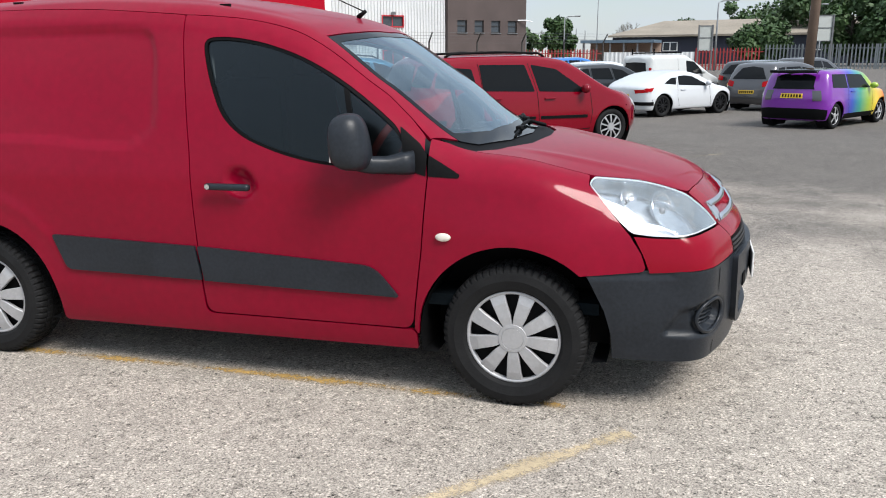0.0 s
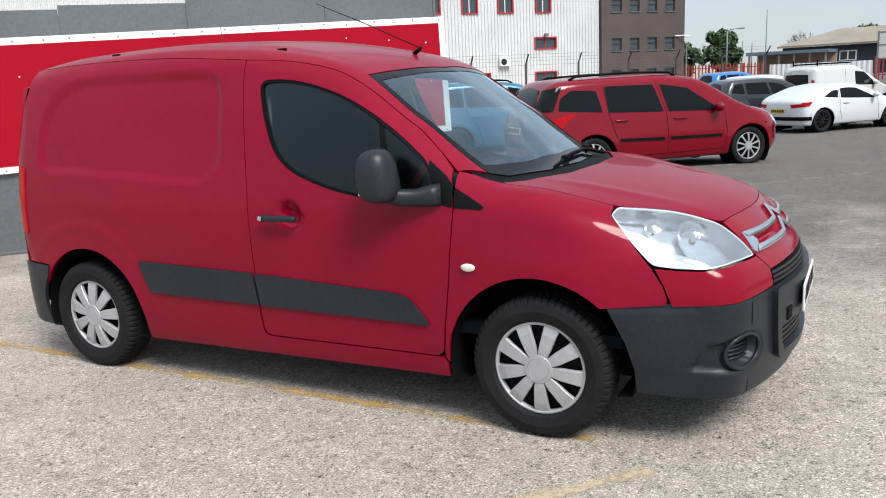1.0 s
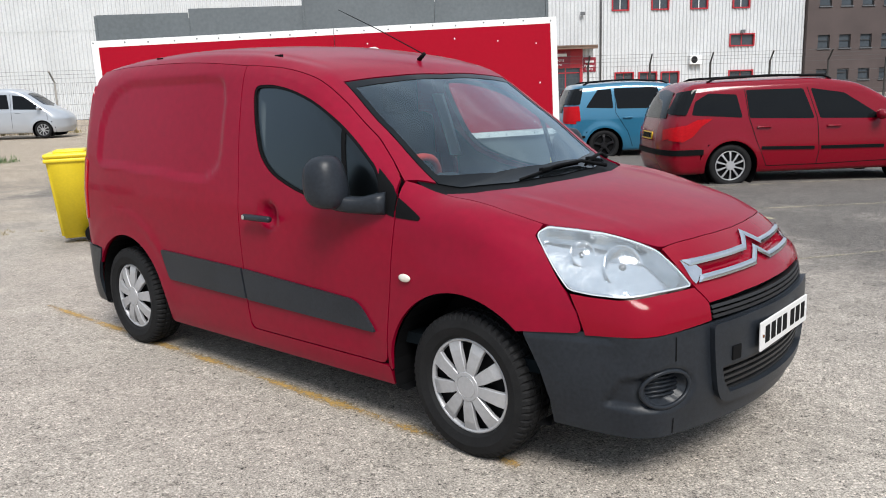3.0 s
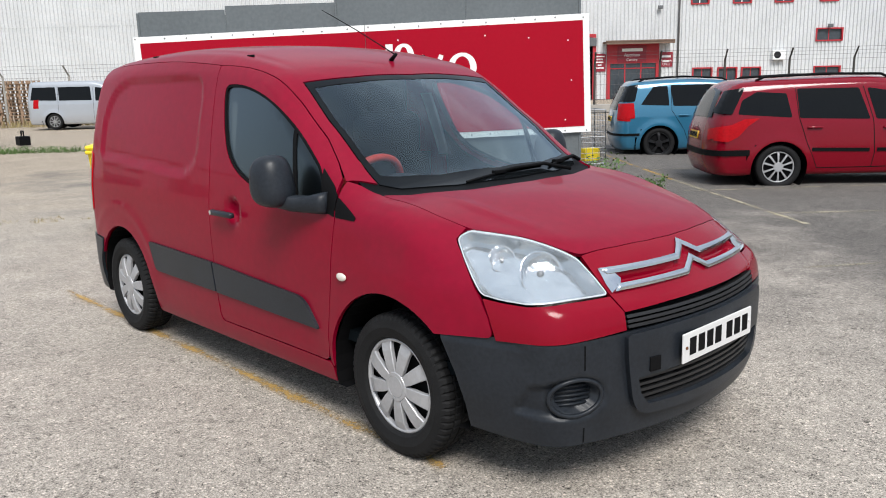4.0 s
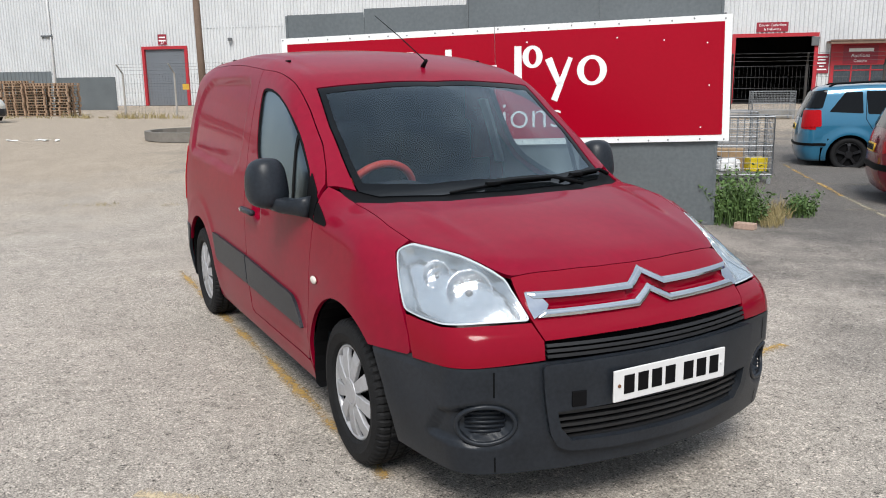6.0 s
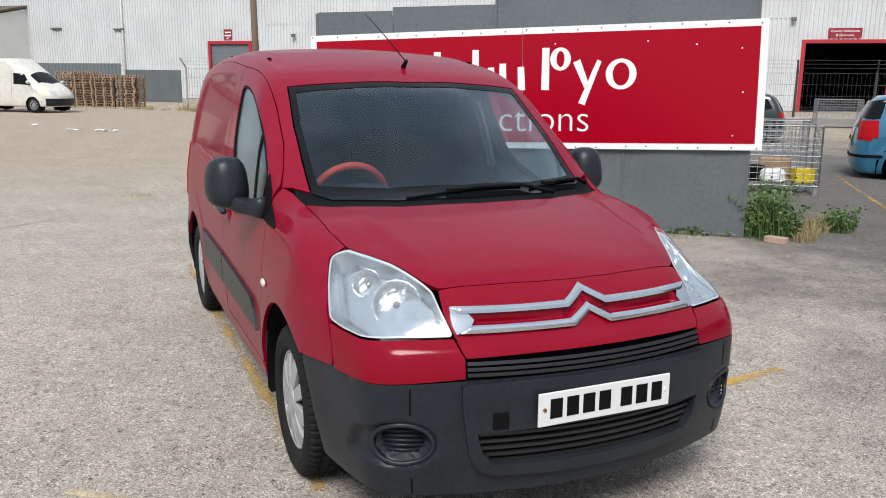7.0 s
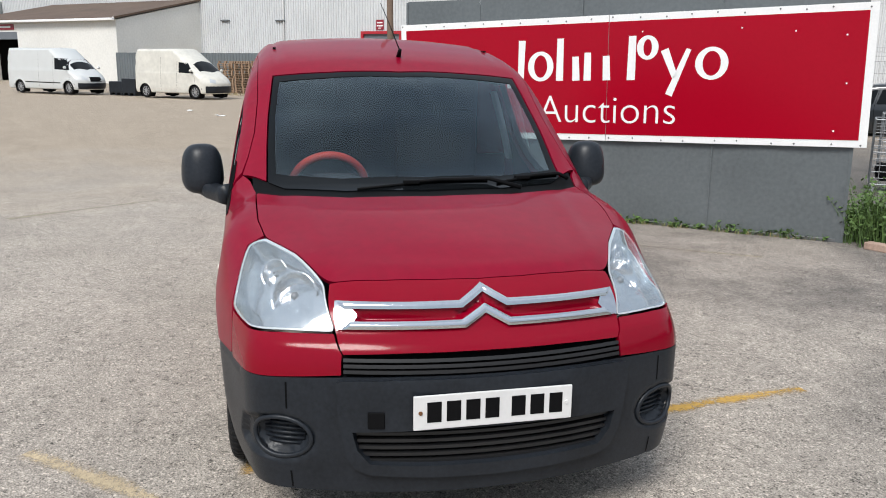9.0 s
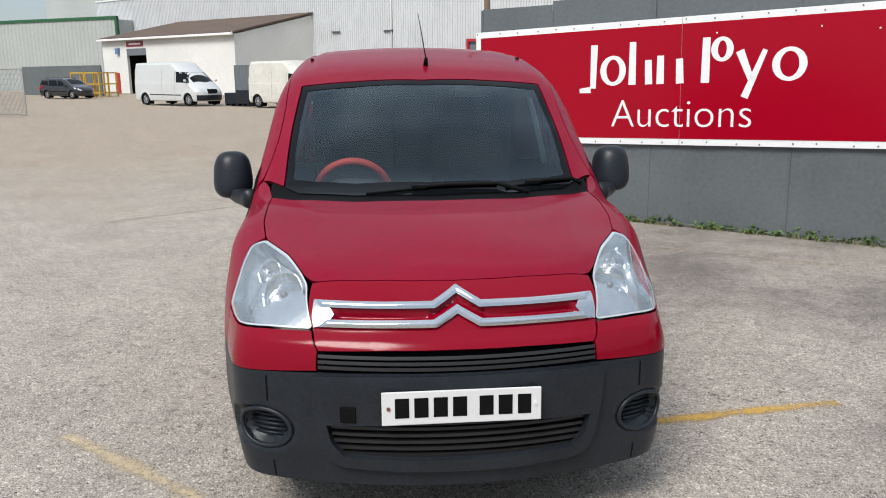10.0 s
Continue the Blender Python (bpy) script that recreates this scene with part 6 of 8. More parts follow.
    if rear_trim:
        hull.patch("rear_bumper_trim", [(-1.15, rear_trim[0]), (1.15, rear_trim[0]), (1.15, rear_trim[1]), (-1.15, rear_trim[1])], "rear", BLACK, car, "black bumper strip", step=0.08, offset=0.012, depth=0.02)
    if screen:
        hull.patch("windscreen", mirror(screen), "top", DARKGLASS, car, "dark windscreen", step=0.08, offset=0.004, depth=0.008)
    if back:
        hull.patch("rear_window", back + [(-a, z) for a, z in reversed(back)], "rear", DARKGLASS, car, "dark rear window", step=0.05, offset=0.012, depth=0.016)
    if plate_z:
        half = 0.26 / (abs(min(v for _, v in tail)) - wb)
        pl = hull.patch("number_plate", [(-half, plate_z - 0.055), (half, plate_z - 0.055), (half, plate_z + 0.055), (-half, plate_z + 0.055)], "rear", plate or YPLATE, car, "yellow number plate with dark marks", step=0.1, offset=0.012, depth=0.012)
        for i in range(7):
            a = half * (-0.82 + 0.27 * i)
            hull.patch("plate_mark", [(a - 0.03, plate_z - 0.035), (a + 0.03, plate_z - 0.035), (a + 0.03, plate_z + 0.035), (a - 0.03, plate_z + 0.035)], "rear", BLACK, pl, step=0.1, offset=0.015, depth=0)
    return car, hull

# ---- the other parked vehicles ----
ESTATE = dict(windows=[[(-3.28, 1.06), (-2.55, 1.0), (-2.62, 1.33), (-3.02, 1.36), (-3.22, 1.25)], [(-2.45, 0.99), (-1.52, 0.955), (-1.66, 1.38), (-2.48, 1.39)], [(-1.44, 0.955), (-0.50, 0.92), (-0.62, 0.99), (-1.08, 1.30), (-1.55, 1.38)]],
              screen=[(-0.12, 0.0), (-0.22, -0.62), (-0.88, -0.56), (-0.95, 0.0)], back=[(-0.62, 1.02), (-0.55, 1.38), (-0.1, 1.42)],
              seams=[[(-2.50, 1.40), (-2.46, 1.0), (-2.35, 0.65), (-2.2, 0.30)], [(-1.60, 1.40), (-1.48, 0.95), (-1.45, 0.5), (-1.48, 0.30)], [(-0.46, 0.92), (-0.42, 0.6), (-0.46, 0.32)], [(-2.2, 0.30), (-1.48, 0.30), (-0.46, 0.32)]],
              handles=[(-2.25, 0.86), (-1.25, 0.84)], strips=[[(-2.28, 0.56), (-1.52, 0.54)], [(-1.42, 0.54), (-0.52, 0.53)]],
              rear_lamps=[[(-1.05, 0.94), (-0.60, 0.86), (-0.62, 0.70), (-0.82, 0.76)]], head_lamps=[[(-0.98, 0.80), (-0.62, 0.64), (-0.75, 0.58), (-1.02, 0.70)]], plate_z=0.76, rails=(-3.0, -1.2), mirror_at=(-0.62, 0.98), spokes=10, spoke_width=0.4, rear_trim=(0.49, 0.57),
              side_lamps=[[(-2.98, 1.0), (-3.2, 0.99), (-3.46, 0.88), (-3.6, 0.71), (-3.42, 0.68), (-3.28, 0.75), (-3.14, 0.90)]], side_glass=[[(-3.36, 1.06), (-3.56, 1.08), (-3.40, 1.38), (-3.18, 1.42)]])
ESTATE_TOP = [(-3.75, 1.02), (-3.62, 1.20), (-3.38, 1.47), (-3.15, 1.535), (-2.6, 1.555), (-1.6, 1.56), (-0.95, 1.49), (-0.1, 1.06), (0.05, 1.00), (0.5, 0.90), (0.75, 0.78), (0.95, 0.6)]
ESTATE_TAIL = [(0.2, -3.62), (0.45, -3.70), (0.65, -3.70), (0.9, -3.66), (1.1, -3.58), (1.5, -3.36)]
ESTATE_NOSE = [(0.2, 0.74), (0.4, 0.83), (0.6, 0.83), (0.8, 0.72), (1.0, 0.4)]


def beside(wheel_x, wheel_y, heading, hw, ahead):
    """The pose of a car whose right side's wheel, ahead of the front axle by ahead, stands at that place."""
    c, s = math.cos(radians(heading)), math.sin(radians(heading))
    x, y = wheel_x - c * ahead - s * (hw - 0.06), wheel_y - s * ahead + c * (hw - 0.06)
    return near(x, y, heading)


def repainted(ob, m, paint, label):
    """A copy of a car in another colour."""
    c = copy_thing(ob, m)
    for o in c.children:
        if o.name.split(".")[0] in ("body", "door_handle", "wing_mirror", "wheel_arch"):
            o.material_slots[0].link = "OBJECT"
            o.material_slots[0].material = paint
    return tagged(c, label)


red_estate, _ = vehicle("estate_car", beside(-2.61, 8.30, 41.5, 0.91, -2.708), CARRED, "red estate car with black roof rails parked on tarmac", ESTATE_TOP, ESTATE_TAIL, ESTATE_NOSE, 1.82, 2.708, 0.317, 0.95, **ESTATE)
blue_mpv, _ = vehicle(
    "people_carrier", beside(-6.82, 11.95, 42, 0.90, -2.70), CARBLUE, "blue people carrier with dark alloy wheels parked on tarmac",
    [(-3.72, 1.0), (-3.6, 1.30), (-3.42, 1.56), (-3.2, 1.62), (-2.2, 1.66), (-1.3, 1.60), (-0.2, 1.08), (0.0, 1.02), (0.5, 0.92), (0.75, 0.8), (0.95, 0.6)],
    [(0.2, -3.55), (0.45, -3.63), (0.7, -3.63), (1.0, -3.58), (1.5, -3.36)], [(0.2, 0.78), (0.4, 0.87), (0.6, 0.87), (0.8, 0.76), (1.0, 0.4)], 1.80, 2.70, 0.33, 0.98,
    windows=[[(-3.08, 1.13), (-2.5, 1.10), (-2.53, 1.50), (-2.82, 1.49)], [(-2.42, 1.09), (-1.45, 1.07), (-1.55, 1.51), (-2.47, 1.51)], [(-1.38, 1.06), (-0.45, 1.0), (-0.6, 1.08), (-1.15, 1.42), (-1.46, 1.50)]],
    screen=[(-0.22, 0.0), (-0.32, -0.62), (-1.1, -0.56), (-1.2, 0.0)], back=[(-0.60, 1.03), (-0.55, 1.48), (-0.1, 1.50)], seams=[[(-2.46, 1.46), (-2.45, 1.0), (-2.2, 0.6), (-2.1, 0.30)], [(-1.5, 1.46), (-1.42, 0.95), (-1.45, 0.3)], [(-0.42, 0.97), (-0.42, 0.3)]],
    handles=[(-2.2, 0.9), (-1.2, 0.89)], rear_lamps=[[(-0.98, 1.08), (-0.72, 1.08), (-0.72, 0.82), (-0.98, 0.80)]], head_lamps=[[(-0.98, 0.82), (-0.62, 0.66), (-0.75, 0.58), (-1.02, 0.70)]], plate_z=0.84, rails=(-3.1, -1.3), mirror_at=(-0.62, 1.02), alloy=DARKALLOY, spokes=5, spoke_width=0.8, rear_trim=(0.50, 0.55),
    side_lamps=[[(-3.2, 0.86), (-3.54, 0.84), (-3.50, 1.16), (-3.22, 1.17)]], side_glass=[[(-3.20, 1.20), (-3.52, 1.20), (-3.38, 1.50), (-3.12, 1.54)]])
coupe, _ = vehicle(
    "coupe_car", beside(-0.05, 21.0, 47, 0.92, -2.468), CARWHITE, "white coupe with black alloy wheels parked on tarmac",
    [(-3.3, 0.85), (-3.15, 0.96), (-2.7, 1.13), (-2.1, 1.30), (-1.5, 1.35), (-1.0, 1.27), (-0.25, 0.96), (-0.1, 0.92), (0.4, 0.83), (0.7, 0.72), (0.9, 0.5)],
    [(0.2, -3.15), (0.45, -3.22), (0.65, -3.23), (0.85, -3.22), (1.0, -3.1)], [(0.2, 0.74), (0.4, 0.83), (0.6, 0.83), (0.75, 0.72), (1.0, 0.3)], 1.84, 2.468, 0.325, 0.88,
    windows=[[(-2.42, 0.97), (-1.95, 0.93), (-1.90, 1.14), (-2.12, 1.12)], [(-1.85, 0.92), (-0.62, 0.86), (-0.75, 0.94), (-1.25, 1.16), (-1.55, 1.19), (-1.82, 1.17)]],
    screen=[(-0.25, 0.0), (-0.38, -0.58), (-0.9, -0.52), (-1.0, 0.0)], seams=[[(-1.88, 1.16), (-1.9, 0.6), (-1.8, 0.3)], [(-0.55, 0.86), (-0.48, 0.3)]], handles=[(-1.68, 0.78)],
    rear_lamps=[[(-0.98, 0.82), (-0.55, 0.80), (-0.60, 0.70), (-0.98, 0.74)]], plate_z=0.62, mirror_at=(-0.72, 0.95), alloy=DARKALLOY, spokes=10, rear_trim=(0.36, 0.46), side_lamps=[[(-2.86, 0.86), (-3.12, 0.85), (-3.14, 0.75), (-2.95, 0.76)]])
mini, mini_hull = vehicle(
    "hatchback_car", beside(4.05, 17.4, 57, 0.865, -2.495), RAINBOW, "small hatchback with a rainbow coloured wrap parked on tarmac",
    [(-3.15, 1.0), (-3.05, 1.22), (-2.9, 1.37), (-2.6, 1.41), (-1.6, 1.42), (-0.95, 1.36), (-0.35, 1.0), (-0.2, 0.95), (0.3, 0.90), (0.55, 0.80), (0.75, 0.6)],
    [(0.2, -3.02), (0.45, -3.08), (0.7, -3.08), (0.95, -3.02), (1.35, -2.86)], [(0.2, 0.62), (0.4, 0.70), (0.6, 0.70), (0.8, 0.6), (1.0, 0.3)], 1.73, 2.495, 0.31, 0.92, roof_in=0.14,
    windows=[[(-2.72, 0.98), (-1.95, 0.95), (-1.98, 1.28), (-2.66, 1.29)], [(-1.88, 0.95), (-0.68, 0.92), (-0.82, 1.02), (-1.1, 1.25), (-1.9, 1.28)]],
    screen=[(-0.35, 0.0), (-0.42, -0.6), (-0.9, -0.56), (-0.98, 0.0)], back=[(-0.80, 0.95), (-0.72, 1.24), (-0.1, 1.28)], seams=[[(-1.92, 1.28), (-1.9, 0.6), (-1.8, 0.3)], [(-0.6, 0.92), (-0.5, 0.3)]], handles=[(-1.7, 0.86)],
    rear_lamps=[[(-0.95, 0.92), (-0.74, 0.92), (-0.74, 0.68), (-0.95, 0.68)]], plate_z=0.79, mirror_at=(-0.75, 0.98), lower=0.34, spokes=5, lamp=CARGREY)
mini_hull.patch("black_roof", [(-2.98, -0.48), (-0.98, -0.5), (-0.95, 0.0), (-0.98, 0.5), (-2.98, 0.48)], "top", GLOSSBLACK, mini, "gloss black roof", step=0.08, offset=0.004, depth=0.006)
part("roof_spoiler", boxes((-3.16, -0.55, 1.33, -2.9, 0.55, 1.40), bevel=0.02), GLOSSBLACK, mini, "gloss black roof spoiler", smooth=True)
mini_hull.patch("rear_valance", [(-1.1, 0.24), (1.1, 0.24), (1.1, 0.47), (0.8, 0.50), (-0.8, 0.50), (-1.1, 0.47)], "rear", BLACK, mini, "black rear bumper trim", step=0.06, offset=0.008, depth=0.01)
hatch, _ = vehicle(
    "hatchback_car", near(4.5, 26.4, 52), CARGREY, "dark grey hatchback parked on tarmac",
    [(-3.35, 1.0), (-3.25, 1.22), (-3.0, 1.45), (-2.7, 1.51), (-1.6, 1.53), (-1.0, 1.45), (-0.1, 1.04), (0.05, 0.98), (0.5, 0.88), (0.72, 0.76), (0.9, 0.6)],
    [(0.2, -3.25), (0.45, -3.35), (0.65, -3.35), (0.95, -3.28), (1.4, -3.02)], [(0.2, 0.74), (0.4, 0.82), (0.6, 0.82), (0.8, 0.7), (1.0, 0.4)], 1.76, 2.608, 0.31, 0.95,
    windows=[[(-2.95, 1.06), (-2.45, 1.0), (-2.5, 1.36), (-2.8, 1.33)], [(-2.36, 0.99), (-1.5, 0.96), (-1.62, 1.36), (-2.4, 1.36)], [(-1.42, 0.955), (-0.5, 0.92), (-0.62, 0.99), (-1.08, 1.28), (-1.52, 1.35)]],
    screen=[(-0.12, 0.0), (-0.22, -0.6), (-0.9, -0.54), (-0.98, 0.0)], back=[(-0.78, 1.0), (-0.68, 1.34), (-0.1, 1.38)], seams=[[(-2.43, 1.36), (-2.4, 0.9), (-2.1, 0.3)], [(-1.55, 1.36), (-1.46, 0.9), (-1.48, 0.3)], [(-0.46, 0.92), (-0.44, 0.3)]],
    handles=[(-2.15, 0.86), (-1.2, 0.85)], rear_lamps=[[(-1.0, 0.98), (-0.66, 0.92), (-0.64, 0.76), (-0.98, 0.80)]], head_lamps=[[(-0.98, 0.80), (-0.62, 0.64), (-0.75, 0.58), (-1.02, 0.70)]], plate_z=0.60, mirror_at=(-0.62, 0.98))
repainted(hatch, near(-4.6, 43.0, 50), CARSKY, "bright blue hatchback parked near the far fence")
repainted(hatch, near(-2.2, 35.5, 50), CARWHITE, "white hatchback parked near the far fence")
repainted(hatch, near(-1.3, 27.5, 40), CARDARK, "black car parked among other cars")
repainted(hatch, near(4.4, 32.5, 52), CARDARK, "dark car parked behind a white coupe")
repainted(hatch, near(7.0, 40.0, 52), CARGREY, "dark grey car parked near the far fence")
repainted(hatch, near(9.6, 25.0, 52), CARGREY, "dark grey car parked beside a rainbow hatchback")
repainted(hatch, near(11.5, 26.0, 52), CARRED, "red car parked far across the car park")
repainted(hatch, near(-17.3, 15.1, 227), CARDARK, "dark car parked behind a wire cage")
van_spec = dict(category="van", crown=0.05, roof_in=0.10, belt=1.15, seams=[[(-1.9, 1.75), (-1.9, 0.35)], [(-0.62, 1.2), (-0.5, 0.4)]], bottom=0.25)
small_van, _ = vehicle(
    "small_van", near(0.9, 31.5, 48), VANWHITE, "small white van with a roof rack parked on tarmac",
    [(-3.5, 1.5), (-3.35, 1.74), (-3.0, 1.80), (-1.6, 1.80), (-0.95, 1.66), (-0.1, 1.10), (0.1, 1.05), (0.6, 0.93), (0.8, 0.8), (0.95, 0.6)],
    [(0.2, -3.38), (0.45, -3.42), (0.9, -3.42), (1.6, -3.36)], [(0.2, 0.82), (0.4, 0.9), (0.6, 0.9), (0.8, 0.8), (1.0, 0.4)], 1.80, 2.728, 0.315, windows=[[(-1.45, 1.05), (-0.5, 1.02), (-0.65, 1.2), (-1.0, 1.5), (-1.45, 1.55)]],
    screen=[(-0.15, 0), (-0.3, -0.62), (-0.85, -0.6), (-0.92, 0)], back=[(-0.75, 1.1), (-0.7, 1.5), (-0.05, 1.52)], rear_lamps=[[(-0.95, 1.3), (-0.85, 1.3), (-0.85, 0.8), (-0.95, 0.8)]], plate_z=0.8, mirror_at=(-0.6, 1.1), **van_spec)
part("roof_rack", boxes((-3.0, -0.6, 1.84, -2.94, 0.6, 1.89), (-2.2, -0.6, 1.84, -2.14, 0.6, 1.89), (-1.5, -0.6, 1.84, -1.44, 0.6, 1.89), (-3.0, -0.6, 1.79, -2.96, -0.56, 2.02), (-3.0, 0.56, 1.79, -2.96, 0.6, 2.02)), BLACK, small_van, "black roof rack")


def in_yard(x, y, rz=0.0, z=0.0):
    """A place given along and out from the warehouse wall."""
    return WA @ pose(x, y, z, 0, 0, rz)


ford, ford_hull = vehicle(
    "panel_van", in_yard(-27.7, -25.3, 2), VANDIRTY, "dirty white high roof panel van parked in the yard",
    [(-4.25, 2.1), (-4.15, 2.32), (-3.8, 2.4), (-1.3, 2.41), (-0.7, 2.24), (-0.35, 1.93), (0.35, 1.25), (0.5, 1.2), (0.85, 1.05), (1.0, 0.85)],
    [(0.2, -4.1), (0.5, -4.15), (1.2, -4.15), (2.2, -4.08)], [(0.2, 0.9), (0.45, 1.0), (0.7, 1.0), (0.95, 0.85), (1.2, 0.5)], 1.97, 3.30, 0.33, windows=[[(-1.0, 1.25), (-0.05, 1.22), (-0.2, 1.4), (-0.5, 1.72), (-1.0, 1.75)]],
    screen=[(0.3, 0), (0.15, -0.7), (-0.28, -0.68), (-0.36, 0)], head_lamps=[[(-0.75, 0.98), (-0.45, 0.9), (-0.5, 0.75), (-0.75, 0.8)]], mirror_at=(-0.1, 1.35), strips=[], **{**van_spec, "seams": [[(-1.1, 1.9), (-1.15, 0.4)], [(0.0, 1.2), (0.05, 0.5)], [(-2.2, 2.0), (-2.2, 0.4)]], "belt": 1.3})
ford_hull.patch("front_bumper", [(-0.95, 0.3), (0.95, 0.3), (0.95, 0.62), (-0.95, 0.62)], "front", PLASTIC, ford, "dark grey bumper", step=0.1, offset=0.01, depth=0.02)
sprinter, spr_hull = vehicle(
    "panel_van", in_yard(-36.3, -25.9, 2), VANWHITE, "clean white long panel van parked in the yard",
    [(-5.15, 2.1), (-5.05, 2.36), (-4.7, 2.44), (-1.4, 2.43), (-0.7, 2.26), (-0.2, 1.92), (0.4, 1.30), (0.55, 1.22), (0.85, 1.08), (1.0, 0.85)],
    [(0.2, -5.0), (0.5, -5.05), (1.2, -5.05), (2.4, -4.95)], [(0.2, 0.9), (0.45, 1.0), (0.7, 1.0), (0.95, 0.85), (1.2, 0.5)], 1.99, 3.90, 0.345, windows=[[(-1.0, 1.30), (0.05, 1.28), (-0.1, 1.45), (-0.4, 1.85), (-1.0, 1.9)]],
    screen=[(0.36, 0), (0.2, -0.7), (-0.14, -0.68), (-0.22, 0)], head_lamps=[[(-0.78, 1.0), (-0.5, 0.85), (-0.5, 0.72), (-0.78, 0.8)]], mirror_at=(-0.05, 1.4), strips=[[(-3.4, 0.62), (-0.6, 0.60)]], **{**van_spec, "seams": [[(-1.1, 2.0), (-1.15, 0.4)], [(0.1, 1.25), (0.15, 0.5)], [(-2.3, 2.2), (-2.3, 0.4)]], "belt": 1.35})
spr_hull.patch("front_bumper", [(-0.95, 0.3), (0.95, 0.3), (0.95, 0.60), (-0.95, 0.60)], "front", PLASTIC, sprinter, "dark grey bumper", step=0.1, offset=0.01, depth=0.02)
spr_hull.patch("radiator_grille", [(-0.35, 0.68), (0.35, 0.68), (0.38, 0.92), (-0.38, 0.92)], "front", BLACK, sprinter, "black radiator grille", step=0.1, offset=0.008, depth=0.01)
silver, _ = vehicle(
    "minibus", in_yard(-12.1, -22.1, 0), CARSILVER, "silver minibus parked along a wire fence",
    [(-3.95, 1.6), (-3.8, 1.85), (-3.4, 1.92), (-1.2, 1.92), (-0.6, 1.75), (0.25, 1.18), (0.4, 1.12), (0.8, 0.95), (0.95, 0.8)],
    [(0.2, -3.8), (0.5, -3.86), (1.0, -3.86), (1.7, -3.75)], [(0.2, 0.82), (0.45, 0.92), (0.7, 0.92), (0.95, 0.75), (1.2, 0.4)], 1.8, 2.72, 0.32, belt=1.1, roof_in=0.12, crown=0.06, category="van",
    windows=[[(-3.6, 1.18), (-2.55, 1.15), (-2.6, 1.68), (-3.5, 1.68)], [(-2.45, 1.15), (-1.15, 1.14), (-1.2, 1.68), (-2.48, 1.68)], [(-1.0, 1.12), (0.1, 1.08), (-0.2, 1.3), (-0.6, 1.6), (-1.0, 1.66)]],
    screen=[(0.2, 0), (0.05, -0.6), (-0.5, -0.58), (-0.58, 0)], seams=[[(-1.08, 1.7), (-1.1, 0.35)], [(0.2, 1.1), (0.25, 0.4)], [(-2.5, 1.7), (-2.5, 0.4)]], handles=[(-0.85, 1.0)], rear_lamps=[[(-1.0, 1.2), (-0.85, 1.2), (-0.85, 0.85), (-1.0, 0.85)]], mirror_at=(-0.05, 1.15), strips=[])
dark_estate = copy_thing(red_estate, in_yard(-57.9, -21.0, 12))
for o in dark_estate.children:
    if o.name.split(".")[0] in ("body", "door_handle", "wing_mirror", "wheel_arch"):
        o.material_slots[0].link = "OBJECT"
        o.material_slots[0].material = CARDARK
tagged(dark_estate, "dark blue estate car parked far across the yard")

# ---- things near the van ----
# yellow wheeled bin
wb = thing("wheeled_bin", near(-7.0, 0.75, 240), "bright yellow plastic wheeled bin on the tarmac", "bin")
bm = bmesh.new()
lo, hi = (0.17, 0.18), (0.235, 0.245)
ring = lambda w, d, z: [bm.verts.new((sx * w, sy * d, z)) for sx, sy in ((-1, -1), (1, -1), (1, 1), (-1, 1))]
a, b = ring(*lo, 0.06), ring(*hi, 0.93)
bm.faces.new(a[::-1])
for i in range(4):
    bm.faces.new((a[i], a[(i + 1) % 4], b[(i + 1) % 4], b[i]))
bmesh.ops.bevel(bm, geom=bm.edges[:], offset=0.03, segments=3, affect="EDGES")
part("bin_body", bm, YELLOW, wb, smooth=True)
bm = boxes((-0.255, -0.265, 0.90, 0.255, 0.265, 0.945), bevel=0.015)
part("rim", bm, YELLOW, wb, smooth=True)
bm = bmesh.new()
box(bm, -0.255, -0.27, 0.945, 0.255, 0.27, 1.0, bevel=0.025)
box(bm, -0.16, -0.18, 0.99, 0.16, 0.18, 1.03, bevel=0.018)
part("lid", bm, YELLOW, wb, smooth=True)
part("handle_bar", tube(bmesh.new(), [(-0.30, -0.2, 0.95), (-0.31, 0, 0.95), (-0.30, 0.2, 0.95)], 0.015), YELLOW, wb, smooth=True)
for s in (-1, 1):
    bm = bmesh.new()
    bmesh.ops.create_cone(bm, cap_ends=True, segments=20, radius1=0.10, radius2=0.10, depth=0.05, matrix=pose(-0.17, s * 0.20, 0.10, 90))
    part("bin_wheel", bm, BLACK, wb)
part("red_sticker", boxes((0.19, -0.05, 0.42, 0.215, 0.05, 0.54)), REDTRIM, wb)


